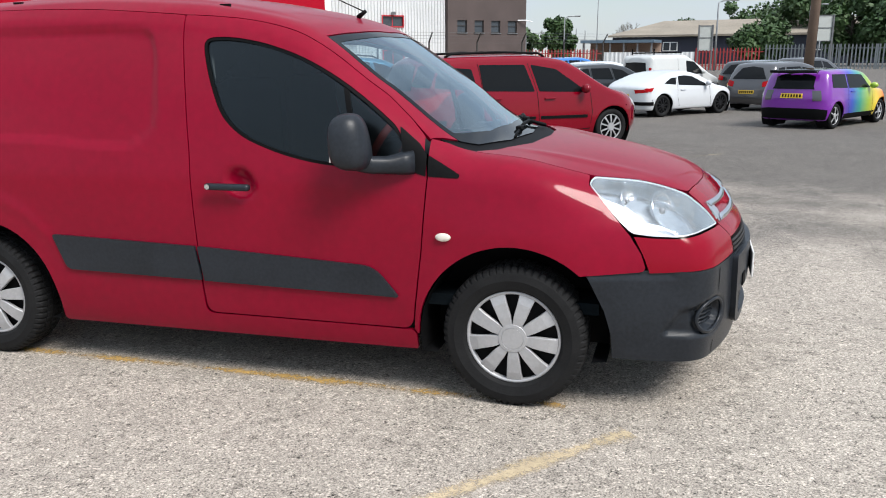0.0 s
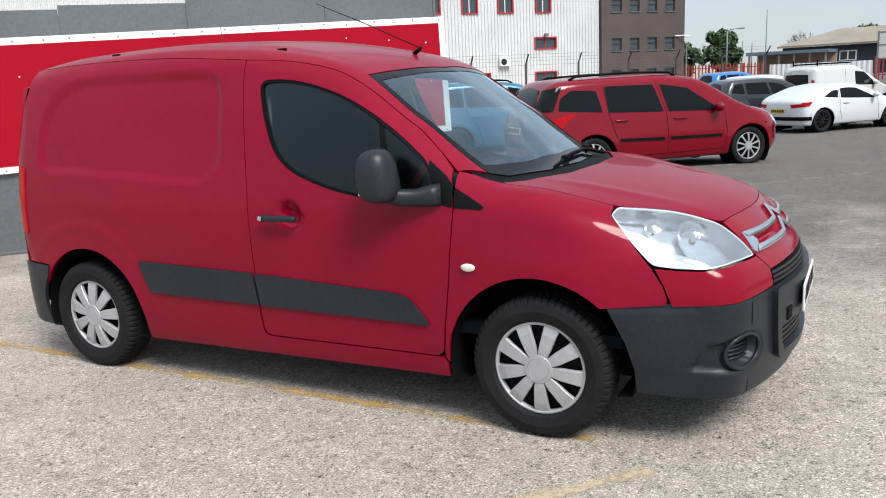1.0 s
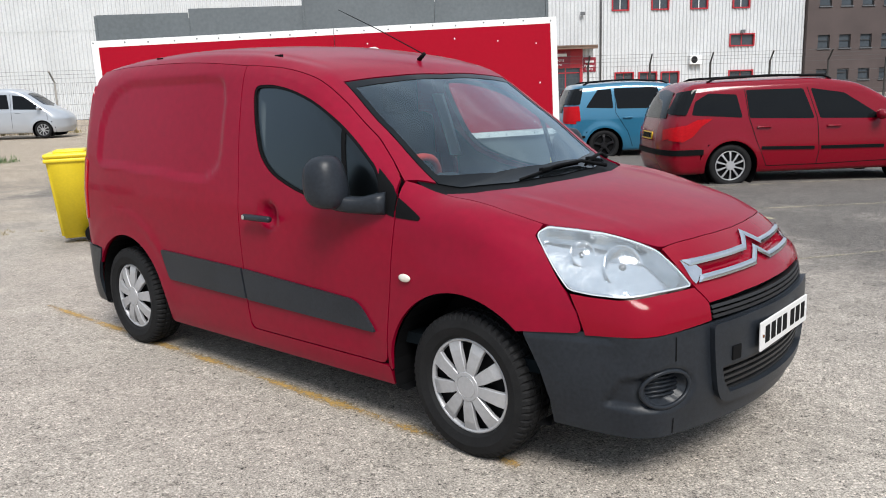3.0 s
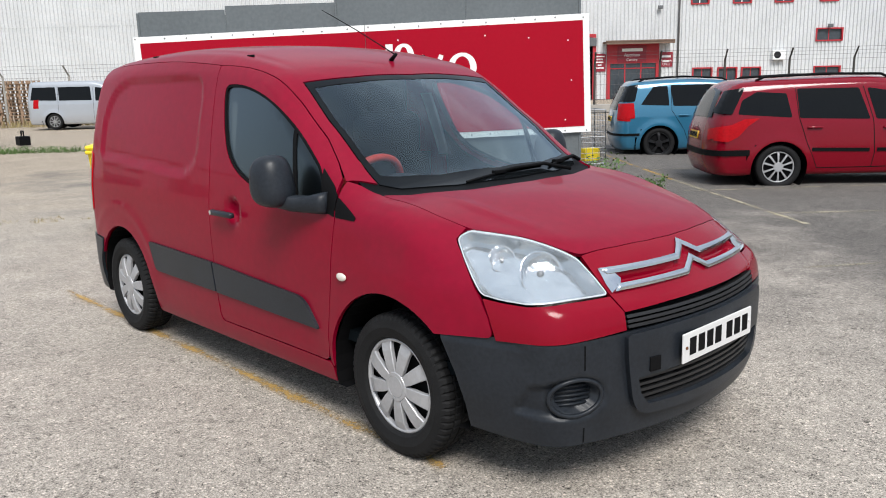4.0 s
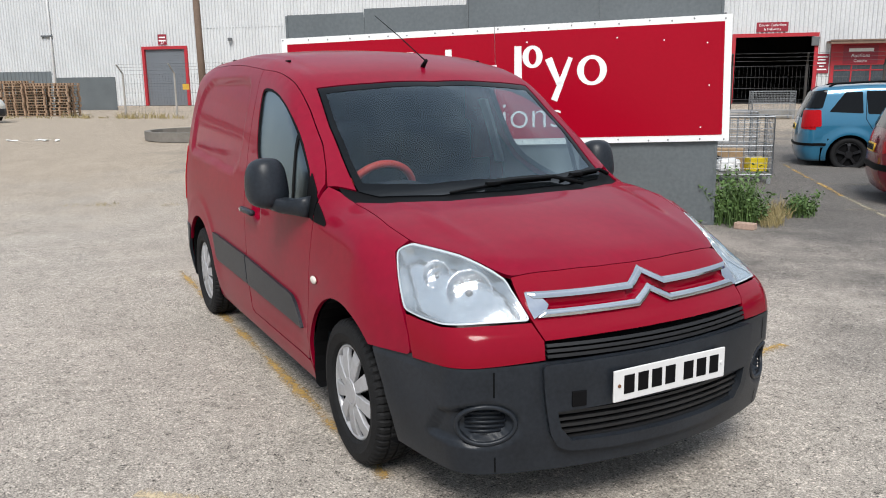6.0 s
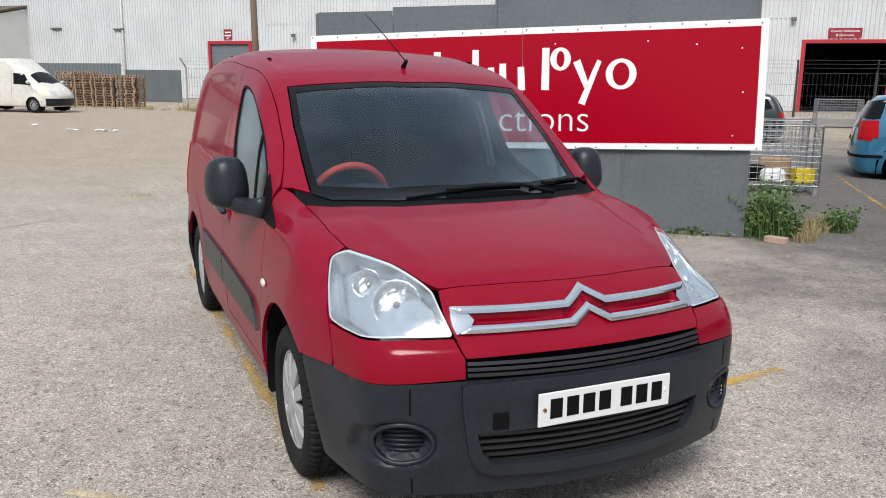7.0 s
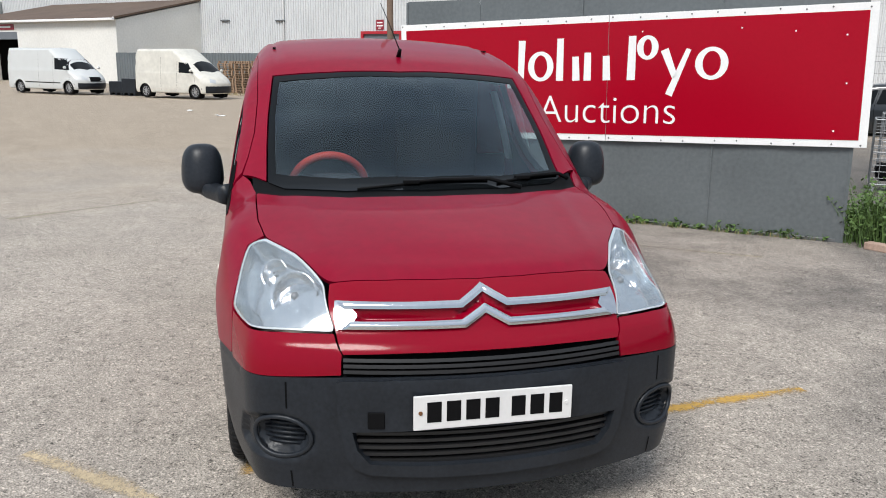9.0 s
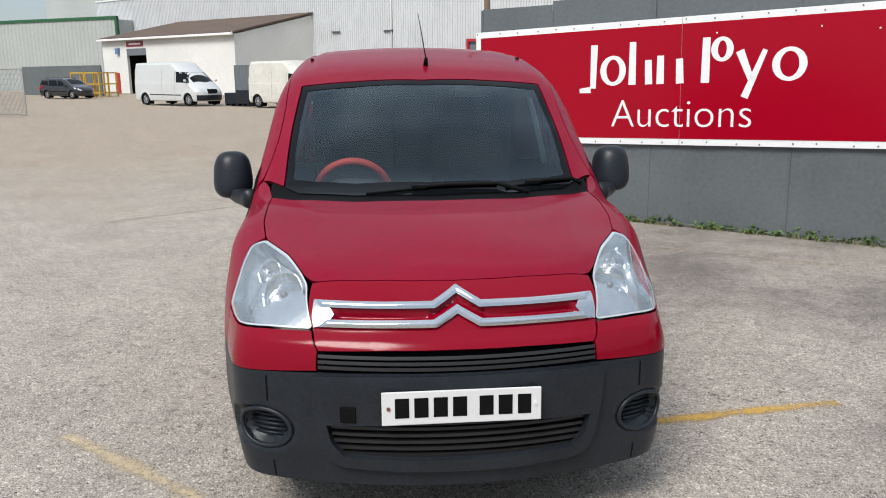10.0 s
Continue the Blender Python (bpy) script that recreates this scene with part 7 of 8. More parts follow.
def wire_cage(m, label, l=1.1, w=0.8, h=1.05):
    """A wire mesh stillage on short feet."""
    c = thing("wire_cage", m, label, "cage", "wire cages")
    for s, (p, q) in enumerate((((-l / 2, -w / 2), (l / 2, -w / 2)), ((l / 2, -w / 2), (l / 2, w / 2)), ((l / 2, w / 2), (-l / 2, w / 2)), ((-l / 2, w / 2), (-l / 2, -w / 2)))):
        bm = bmesh.new()
        p, q = Vector((*p, 0)), Vector((*q, 0))
        for i in range(11):
            z = 0.15 + (h - 0.15) * i / 10
            tube(bm, [p + Vector((0, 0, z)), q + Vector((0, 0, z))], 0.009 if i in (0, 5, 10) else 0.0045, 5)
        n = int((q - p).length / 0.11)
        for i in range(n + 1):
            a = p.lerp(q, i / n)
            tube(bm, [a + Vector((0, 0, 0.15)), a + Vector((0, 0, h))], 0.012 if i in (0, n) else 0.0045, 5)
        part("mesh_side", bm, GALV, c)
    bm = bmesh.new()
    for i in range(9):
        x = -l / 2 + l * i / 8
        tube(bm, [(x, -w / 2, 0.16), (x, w / 2, 0.16)], 0.005, 5)
    part("mesh_floor", bm, GALV, c)
    for sx in (-1, 1):
        for sy in (-1, 1):
            part("foot", boxes((sx * (l / 2 - 0.04) - 0.03, sy * (w / 2 - 0.04) - 0.03, 0.0, sx * (l / 2 - 0.04) + 0.03, sy * (w / 2 - 0.04) + 0.03, 0.16), bevel=0.005), GALV, c)
    return c


wire_cage(near(-6.35, 8.35, 50), "galvanised wire cage full of scrap standing behind the hoarding")
wire_cage(near(-8.1, 10.0, 50), "empty galvanised wire cage standing on tarmac")
wire_cage(in_yard(6.3, -20.6, 2), "galvanised wire cage standing by the fence", 1.6, 1.0, 1.1)
rj = random.Random(8)
for name, x, y, z, sx, sy, sz, m_, lab, cat in (("cardboard_box", -6.50, 8.45, 0.17, 0.45, 0.3, 0.35, CARD, "brown cardboard box in a wire cage", "box"), ("toolbox", -6.10, 8.62, 0.17, 0.3, 0.2, 0.22, YELLOW, "yellow plastic toolbox in a wire cage", "box"), ("scrap_bag", -6.25, 8.15, 0.17, 0.35, 0.3, 0.2, WHITE, "white plastic bag of scrap in a wire cage", "bag"), ("black_bag", -6.55, 8.1, 0.17, 0.3, 0.3, 0.24, BLACK, "black rubbish bag in a wire cage", "bag")):
    bm = boxes((-sx / 2, -sy / 2, 0, sx / 2, sy / 2, sz), bevel=0.05 if "bag" in name else 0.01)
    if "bag" in name:
        bmesh.ops.subdivide_edges(bm, edges=bm.edges[:], cuts=2, use_grid_fill=True)
        for v in bm.verts:
            v.co += Vector((rj.uniform(-1, 1), rj.uniform(-1, 1), rj.uniform(-0.3, 1))) * 0.02
    ob = part(name, bm, m_, smooth="bag" in name)
    ob.matrix_world = near(x, y, 50 + rj.uniform(-20, 20), z)
    tagged(ob, lab, cat)
bm = boxes((-0.11, -0.055, 0, 0.11, 0.055, 0.07), bevel=0.008)
ob = part("brick", bm, BRICKRED)
ob.matrix_world = near(-3.07, 4.98, 20)
tagged(ob, "worn pale brick lying by the weeds", "brick")


def blades(name, spots, n, height, spread, material, seed, width=0.012, curl=0.5, leafy=0.0, label="", category="weeds"):
    """A tuft of stuff: bent blades, and leaves on stems where leafy is above 0."""
    rnd = random.Random(seed)
    verts, faces = [], []
    for (cx, cy, k) in spots:
        for _ in range(int(n * k)):
            r, a = spread * k * math.sqrt(rnd.random()), rnd.uniform(0, 2 * math.pi)
            p = Vector((cx + r * math.cos(a), cy + r * math.sin(a), 0))
            h = height * k * rnd.uniform(0.35, 1.0)
            lean = Vector((rnd.gauss(0, 1), rnd.gauss(0, 1), 0)) * curl * h * 0.5
            side = Vector((rnd.gauss(0, 1), rnd.gauss(0, 1), 0)).normalized() * width
            i = len(verts)
            for t_, w_ in ((0, 1), (0.5, 0.8), (1, 0.05)):
                c = p + Vector((0, 0, h * t_)) + lean * t_ * t_
                verts += [c - side * w_, c + side * w_]
            faces += [(i, i + 1, i + 3, i + 2), (i + 2, i + 3, i + 5, i + 4)]
            if rnd.random() < leafy:
                for q in range(rnd.randint(4, 9)):
                    t_ = rnd.uniform(0.25, 1)
                    c = p + Vector((0, 0, h * t_)) + lean * t_ * t_
                    d = Vector((rnd.gauss(0, 1), rnd.gauss(0, 1), rnd.gauss(0.2, 0.5))).normalized()
                    s_ = d.cross(Vector((rnd.gauss(0, 1), rnd.gauss(0, 1), 1))).normalized()
                    l = rnd.uniform(0.025, 0.06)
                    i = len(verts)
                    verts += [c, c + d * l * 0.5 + s_ * l * 0.32, c + d * l, c + d * l * 0.5 - s_ * l * 0.32]
                    faces.append((i, i + 1, i + 2, i + 3))
    ob = put(name, mesh_of(name, verts, faces, smooth=False), material)
    ob.matrix_world = LEVEL
    return tagged(ob, label, category, kind="stuff")


WEED = [(-3.35, 5.10, 0.9), (-3.5, 5.25, 0.8), (-3.25, 5.3, 0.55), (-3.75, 5.6, 0.5)]
blades("weeds", WEED, 150, 0.78, 0.27, LEAF, 3, 0.005, 0.55, 0.95, "tall green weeds growing at the hoarding's end")
blades("dry_grass", [(-3.25, 5.55, 0.7), (-3.4, 5.9, 0.6), (-3.1, 5.45, 0.5), (-3.0, 5.3, 0.4), (-3.6, 6.2, 0.6)], 150, 0.40, 0.25, DRY, 5, 0.004, 0.8, 0.0, "dry straw coloured grass growing by the weeds")
blades("weeds", [(-3.35, 6.2, 0.8), (-3.5, 6.45, 0.5)], 110, 0.40, 0.22, LEAF, 6, 0.006, 0.5, 0.8, "small green weed growing in the tarmac")
foot = [(-3.45 - 0.0674 * i * 1.0, 4.90 - 0.0739 * i * 1.0, 0.30 + 0.5 * abs(math.sin(i * 1.7)) * (1 if i % 5 < 3 else 0.3)) for i in range(2, 34)]
blades("weeds", foot, 50, 0.14, 0.14, LEAF, 7, 0.004, 0.9, 0.25, "low green weeds growing along the hoarding's foot")
blades("dry_grass", foot, 60, 0.10, 0.18, DRY, 8, 0.003, 1.2, 0.0, "dry grass along the hoarding's foot")
blades("grass", [(-9.7 + 0.26 * i, -1.75 + 0.42 * i, 0.4 + 0.3 * (i % 3)) for i in range(14)], 60, 0.07, 0.22, DRY, 9, 0.004, 1.0, 0.0, "thin dry grass along an old tarmac edge")
blades("weeds", [(-6.98, 1.08, 0.9), (-7.2, 1.25, 0.8), (-6.85, 0.95, 0.4)], 90, 0.62, 0.2, LEAF, 10, 0.005, 0.5, 0.6, "green weeds growing by the yellow bin")

# wooden pole on a kerbed island
pole = thing("utility_pole", pose(-23.8, 3.7, -0.07, 0, 0, 0), "tall brown wooden pole standing on a kerbed island", "pole")
part("shaft", tube(bmesh.new(), [(0, 0, 0.0), (-0.02, -0.04, 3), (-0.10, -0.10, 9.5)], 0.125, 14, 0.09), POLEWOOD, pole, smooth=True)
part("yellow_guard", boxes((-0.02, -0.145, 0.1, 0.04, -0.115, 0.95), bevel=0.01), YELLOWSTEEL, pole, "yellow guard strip")
island = thing("kerb_island", pose(-23.8, 3.7, -0.07), "low concrete kerb round a weedy island", "kerb", kind="structure")
for i in range(9):
    a = radians(150 + 22 * i)
    b = radians(150 + 22 * (i + 1))
    bm = bmesh.new()
    o = [(1.35 + 1.6 * math.cos(t_) * r_, -0.6 + 1.5 * math.sin(t_) * r_) for t_, r_ in ((a, 1.0), (b, 1.0), (b, 0.9), (a, 0.9))]
    lo = [bm.verts.new((x, y, 0)) for x, y in o]
    hi = [bm.verts.new((x, y, 0.26)) for x, y in o]
    bm.faces.new(hi)
    for k in range(4):
        bm.faces.new((lo[k], lo[(k + 1) % 4], hi[(k + 1) % 4], hi[k]))
    bmesh.ops.recalc_face_normals(bm, faces=bm.faces)
    part("kerb_stone", bm, SHADEKERB, island)
blades("grass", [(-22.3 + 0.27 * i, 2.4 + 0.25 * i, 1.0) for i in range(10)] + [(-21.0, 3.2, 1.2)], 130, 0.34, 0.45, LEAF, 12, 0.012, 0.8, 0.2, "long green grass on the kerbed island")
bm = boxes((-0.2, -0.15, 0, 0.2, 0.15, 0.26), (-0.12, -0.02, 0.25, -0.09, 0.02, 0.42), (0.09, -0.02, 0.25, 0.12, 0.02, 0.42), (-0.12, -0.02, 0.40, 0.12, 0.02, 0.43), bevel=0.008)
ob = part("plastic_tub", bm, BLACK)
ob.matrix_world = pose(-23.3, 4.35, -0.05)
tagged(ob, "black plastic tub with a handle standing by the pole", "tub")

# ---- yard fences, pallets and stillages ----
WIRE = mat("dull_fence_wire", (0.10, 0.10, 0.10), 0.7, 0.3, 0.15, 5, 40)
fence = thing("wire_fence", WA, "tall wire fence with angled concrete posts", "fence", kind="structure")
for i in range(20):
    x = -24.2 + 2.9 * i
    bm = tube(bmesh.new(), [(x, -19.6, 0), (x, -19.6, 2.15), (x - 0.05, -20.0, 2.6)], 0.055, 6, 0.04)
    part("post", bm, CONCRETE if i < 8 else POSTDARK, fence)
for z in (0.3, 0.75, 1.2, 1.65, 2.1):
    part("wire", tube(bmesh.new(), [(-24.2, -19.6, z), (31.0, -19.6, z)], 0.005, 4), WIRE, fence)
for y, z in ((-19.75, 2.3), (-19.88, 2.45), (-20.0, 2.6)):
    part("barbed_wire", tube(bmesh.new(), [(-24.2, y, z), (31.0, y, z)], 0.005, 4), WIRE, fence)
bm = bmesh.new()
x = -24.2
while x < 14:
    tube(bm, [(x, -19.6, 0.1), (x, -19.6, 2.12)], 0.004, 3)
    x += 0.16
ob = part("mesh_wires", bm, WIRE, fence)
tagged(ob, kind="stuff")
part("yellow_notice", boxes((-20.85, -19.66, 1.35, -20.5, -19.62, 1.62)), YELLOWSTEEL, fence, "yellow notice plate")
low_wall = part("low_wall", boxes((2.0, -19.9, 0, 31, -19.3, 0.34), bevel=0.02), CONCRETE, None)
low_wall.matrix_world = WA
tagged(low_wall, "low concrete plinth below the wire fence", "wall", kind="structure")
rg = random.Random(21)
spots = []
for i in range(46):
    v = WA @ Vector((-34 + i * 0.75, -20.4 + rg.uniform(-0.3, 0.5), 0))
    v = LEVEL.inverted() @ v
    spots.append((v.x, v.y, rg.uniform(0.5, 1.3)))
rough = blades("rough_grass", spots, 40, 0.38, 0.5, DRY, 15, 0.02, 0.8, 0.0, "rough dry grass along the yard fence")
rough.matrix_world = LEVEL @ pose(0, 0, 0.36)

pal = thing("pallet", in_yard(-33.2, -17.9, 0), "weathered wooden pallet in a tall stack", "pallet", "stacked pallets")
for i in range(5):
    part("deck_board", boxes((-0.6, -0.5 + 0.225 * i, 0.122, 0.6, -0.4 + 0.225 * i, 0.144)), PALLETWOOD, pal)
for y in (-0.45, 0.0, 0.45):
    part("bearer", boxes((-0.6, y - 0.05, 0.0, 0.6, y + 0.05, 0.022)), PALLETWOOD, pal)
for x in (-0.55, 0.0, 0.55):
    for y in (-0.45, 0.0, 0.45):
        part("block", boxes((x - 0.05, y - 0.05, 0.022, x + 0.05, y + 0.05, 0.122)), PALLETWOOD, pal)
rp = random.Random(2)
first = True
for sx, sy, k in ((-33.2, -17.9, 13), (-31.9, -17.9, 13), (-30.6, -17.8, 12), (-29.3, -17.6, 12), (-20.2, -17.2, 14), (-18.7, -17.2, 14), (-33.6, -15.5, 12)):
    for i in range(k):
        if first:
            first = False
            continue
        copy_thing(pal, in_yard(sx + rp.uniform(-0.04, 0.04), sy + rp.uniform(-0.04, 0.04), rp.uniform(-2, 2), 0.1445 * i))

pali = thing("steel_fence", WA, "grey corrugated steel fence behind the parked vans", "fence", kind="structure")
bm = bmesh.new()
ribbed(bm, -53.5, -36.5, 0, 2.5, y=-9.6, pitch=0.3, deep=0.05)
part("panel", bm, PALISADE, pali)
part("panel", boxes((-36.5, -9.2, 0, -32.1, -9.12, 2.1)), HOARD, pali)
part("rail", boxes((-53.5, -9.58, 2.3, -36.5, -9.5, 2.36)), GREY, pali)
for k, x in enumerate((-34.2, -33.2)):
    c = thing("plastic_crate", in_yard(x, -25.2, 4), "dark grey plastic pallet crate standing by a van", "crate", "plastic crates")
    part("crate_body", boxes((-0.48, -0.4, 0.12, 0.48, 0.4, 0.72 + 0.16 * k), bevel=0.03), PLASTIC, c)
    for sx in (-0.38, 0.0, 0.38):
        part("skid", boxes((sx - 0.06, -0.4, 0, sx + 0.06, 0.4, 0.12), bevel=0.01), PLASTIC, c)
still = None
for k, (x, y) in enumerate(((-61.8, -18.6), (-60.3, -18.2), (-61.0, -17.0))):
    m = in_yard(x, y, 15)
    if still is None:
        still = thing("steel_stillage", m, "yellow painted steel stillage in the far yard", "stillage", "yellow stillages")
        for sx in (-0.7, 0.7):
            for sy in (-0.5, 0.5):
                part("post", boxes((sx - 0.05, sy - 0.05, 0, sx + 0.05, sy + 0.05, 2.0)), YELLOWSTEEL, still)
        for z in (0.3, 1.0, 1.9):
            for c in (-0.51, 0.51):
                part("rail", boxes((-0.7, c - 0.04, z, 0.7, c + 0.04, z + 0.1)), YELLOWSTEEL, still)
            for c in (-0.71, 0.71):
                part("end_rail", boxes((c - 0.04, -0.5, z, c + 0.04, 0.5, z + 0.1)), YELLOWSTEEL, still)
    else:
        copy_thing(still, m)
hf = thing("mesh_fence_panel", in_yard(-33.4, -38.2, 0), "temporary steel mesh fence panel standing in the yard", "fence")
bm = bmesh.new()
for p, q in (((-3.4, 0, 0.1), (-3.4, 0, 2.0)), ((1.7, 0, 0.1), (1.7, 0, 2.0)), ((-3.4, 0, 2.0), (1.7, 0, 2.0)), ((-3.4, 0, 0.1), (1.7, 0, 0.1)), ((-0.8, 0, 0.1), (-0.8, 0, 2.0))):
    tube(bm, [p, q], 0.022, 6)
part("tube_frame", bm, GALV, hf)
bm = bmesh.new()
for i in range(46):
    x = -3.4 + 5.1 * i / 45
    tube(bm, [(x, 0, 0.1), (x, 0, 2.0)], 0.006, 3)
for i in range(9):
    tube(bm, [(-3.4, 0, 0.1 + 0.21 * i), (1.7, 0, 0.1 + 0.21 * i)], 0.006, 3)
part("mesh_infill", bm, GALV, hf)

# far sheds beyond the yard
FG = pose(-105.0, -52.0, -0.1, 0, 0, 62)
gshed = thing("far_shed", FG, "pale grey industrial shed with green trim", "shed", kind="structure")
bm = bmesh.new()
ribbed(bm, -30, 27, 0, 8.0, pitch=0.6, deep=0.05)
part("wall", bm, PALEWALL, gshed)
part("green_trim", boxes((-30, -0.12, 7.9, 27.2, 0.2, 8.25)), GREENTRIM, gshed)
part("green_door", boxes((-4, -0.1, 0, 5.5, -0.06, 4.6)), GREENTRIM, gshed, "green roller door")
part("upper_block", boxes((10, 6, 0, 40, 20, 12.2)), PALEWALL, gshed)
part("corner_post", boxes((26.9, -0.15, 0, 27.2, 0.2, 8.2)), GREENTRIM, gshed)
bm = bmesh.new()
for x in np.arange(12, 39, 3.0):
    tube(bm, [(x, 6.2, 12.2), (x, 6.2, 13.3)], 0.05, 4)
for z in (12.75, 13.3):
    tube(bm, [(12, 6.2, z), (39, 6.2, z)], 0.05, 4)
part("roof_railing", bm, GALV, gshed)
part("side", boxes((-30, 0.2, 0, 27, 25, 7.9)), PALEWALL, gshed)
gf = part("sheet_fence", boxes((-76, -16.5, 0, -62.5, -16.4, 2.6)), HOARD)
gf.matrix_world = WA
tagged(gf, "grey sheet fence in the far yard", "fence", kind="structure")

# ---- far side of the car park ----


def sight(bearing, dist):
    return 0.65 + dist * math.cos(radians(bearing)), -3.99 + dist * math.sin(radians(bearing))


def run(name, b0, b1, dist, z0, z1, material, label, category="fence", thick=0.1, rib=0.0):
    """A straight upright run between two bearings."""
    p, q = Vector((*sight(b0, dist), 0)), Vector((*sight(b1, dist), 0))
    d = q - p
    m = Matrix.Translation(p) @ Matrix.Rotation(math.atan2(d.y, d.x), 4, "Z")
    ob = thing(name, m, label, category, kind="structure")
    if rib:
        bm = bmesh.new()
        ribbed(bm, 0, d.length, z0, z1, pitch=rib, deep=0.05)
        part("sheet", bm, material, ob)
    else:
        part("body", boxes((0, 0, z0, d.length, thick, z1)), material, ob)
    return ob, m, d.length


def palisade(b0, b1, dist, h, material, label):
    p, q = Vector((*sight(b0, dist), 0)), Vector((*sight(b1, dist), 0))
    d = q - p
    ob = thing("palisade_fence", Matrix.Translation(p) @ Matrix.Rotation(math.atan2(d.y, d.x), 4, "Z"), label, "fence", kind="structure")
    n = int(d.length / 0.28)
    pale = None
    for i in range(n):
        x = i * 0.28
        if pale is None:
            bm = bmesh.new()
            o = [(-0.055, 0), (0.055, 0), (0.055, h - 0.12), (0, h), (-0.055, h - 0.12)]
            f = bm.faces.new([bm.verts.new((a, 0, z)) for a, z in o])
            r = bmesh.ops.extrude_face_region(bm, geom=[f])
            bmesh.ops.translate(bm, vec=(0, 0.03, 0), verts=[g for g in r["geom"] if isinstance(g, bmesh.types.BMVert)])
            bmesh.ops.recalc_face_normals(bm, faces=bm.faces)
            pale = part("pale", bm, material, ob)
        else:
            c = pale.copy()
            scene.collection.objects.link(c)
            c.matrix_basis = pose(x, 0, 0)
    for z in (0.35, h - 0.4):
        part("rail", boxes((0, 0.03, z, d.length, 0.08, z + 0.06)), material, ob)
    for i in range(int(d.length / 2.75) + 1):
        part("post", boxes((i * 2.75 - 0.06, 0.03, 0, i * 2.75 + 0.06, 0.15, h - 0.05)), material, ob)
    return ob


palisade(101.5, 95.7, 74, 1.85, REDFENCE, "red painted steel palisade fence")
palisade(89.6, 85.4, 74, 1.9, REDFENCE, "red painted steel palisade fence")
palisade(85.3, 74.0, 74, 2.15, PALISADE, "galvanised steel palisade fence")
run("white_wall", 95.6, 89.7, 70, 0, 1.55, CLAD, "white corrugated sheet wall", "wall", rib=0.35)
# long dark shed with an old sheet roof
sx, sy = sight(94.6, 118)
fs = thing("long_shed", pose(sx, sy, 0, 0, 0, -14), "long navy shed with a weathered sheet roof", "shed", kind="structure")
part("wall", boxes((-1, 0, 0, 62, 22, 3.6)), NAVY, fs)
bm = bmesh.new()
vs = [(-1.5, -0.6, 3.6), (63, -0.6, 3.6), (63, 11, 5.8), (3, 11, 5.8)]
lo = [bm.verts.new(v) for v in vs]
hi = [bm.verts.new((v[0], v[1], v[2] + 0.25)) for v in vs]
bm.faces.new(lo[::-1])
bm.faces.new(hi)
for i in range(4):
    bm.faces.new((lo[i], lo[(i + 1) % 4], hi[(i + 1) % 4], hi[i]))
part("roof", bm, ASBESTOS, fs)
for i in range(9):
    x = 1.5 + i * 4.6
    w = part("window", boxes((x, -0.1, 1.7, x + 2.0, 0.02, 2.9)), WHITE, fs, "white framed window")
    part("pane", boxes((x + 0.12, -0.12, 1.8, x + 0.92, -0.1, 2.8)), GLASSY, w)
    part("pane", boxes((x + 1.08, -0.12, 1.8, x + 1.88, -0.1, 2.8)), GLASSY, w)
# station canopy
cx, cy = sight(97.2, 100)
cn = thing("canopy", pose(cx, cy, 0, 0, 0, -8), "blue-grey flat canopy on thin posts", "canopy", kind="structure")
part("roof", boxes((0, 0, 2.65, 8.6, 5, 2.98)), CANOPYBLUE, cn)
for x in (0.2, 1.8, 3.4, 5.0, 6.6, 8.2):
    part("post", boxes((x, 0.3, 0, x + 0.18, 0.48, 2.65)), GALV, cn)
part("back", boxes((0, 4.8, 0, 8.6, 5, 2.65)), BRICKRED, cn)
# billboards seen from behind
for b, zt, hw in ((89.1, 3.6, 0.55), (82.1, 4.25, 0.72)):
    x, y = sight(b, 72)
    bb = thing("billboard", pose(x, y, 0, 0, 0, 12), "blank billboard seen from behind on two posts", "billboard", "billboards")
    part("panel", boxes((-hw, -0.1, zt - 1.9, hw, 0.0, zt)), PALEWALL, bb)
    for z in (zt, zt - 0.95, zt - 1.95):
        part("panel_rail", boxes((-hw - 0.03, -0.14, z, hw + 0.03, 0.02, z + 0.05)), GREY, bb)
    for s in (-1, 1):
        part("post", boxes((s * hw - 0.06, -0.2, 0, s * hw + 0.06, -0.1, zt + 0.1)), GREY, bb)
# lamp posts, masts and the near pole
for b, dist, h in ((88.4, 70, 5.3), (98.3, 80, 4.7), (82.9, 85, 5.6)):
    x, y = sight(b, dist)
    lp = thing("street_lamp", pose(x, y, 0, 0, 0, 0), "grey steel street lamp beyond the fence", "street lamp", "street lamps")
    part("column", tube(bmesh.new(), [(0, 0, 0), (0, 0, h * 0.6), (0, 0, h), (0.3, 0, h + 0.15), (1.0, 0, h + 0.2)], 0.08, 8, 0.04), GALV, lp, smooth=True)
    part("lantern", boxes((0.95, -0.1, h + 0.12, 1.5, 0.1, h + 0.24), bevel=0.03), GALV, lp)
for b, dist, h in ((96.1, 140, 10.0), (96.9, 120, 4.6), (100.9, 100, 4.2), (97.5, 130, 5.2), (97.9, 130, 4.8)):
    x, y = sight(b, dist)
    ms = part("mast", tube(bmesh.new(), [(0, 0, 0), (0, 0, h)], 0.12, 6, 0.06), GALV)
    ms.matrix_world = pose(x, y, 0)
    tagged(ms, "thin grey steel mast far away", "mast")
x, y = sight(82.75, 34)
p2 = thing("utility_pole", pose(x, y, 0), "brown wooden pole standing among parked cars", "pole")
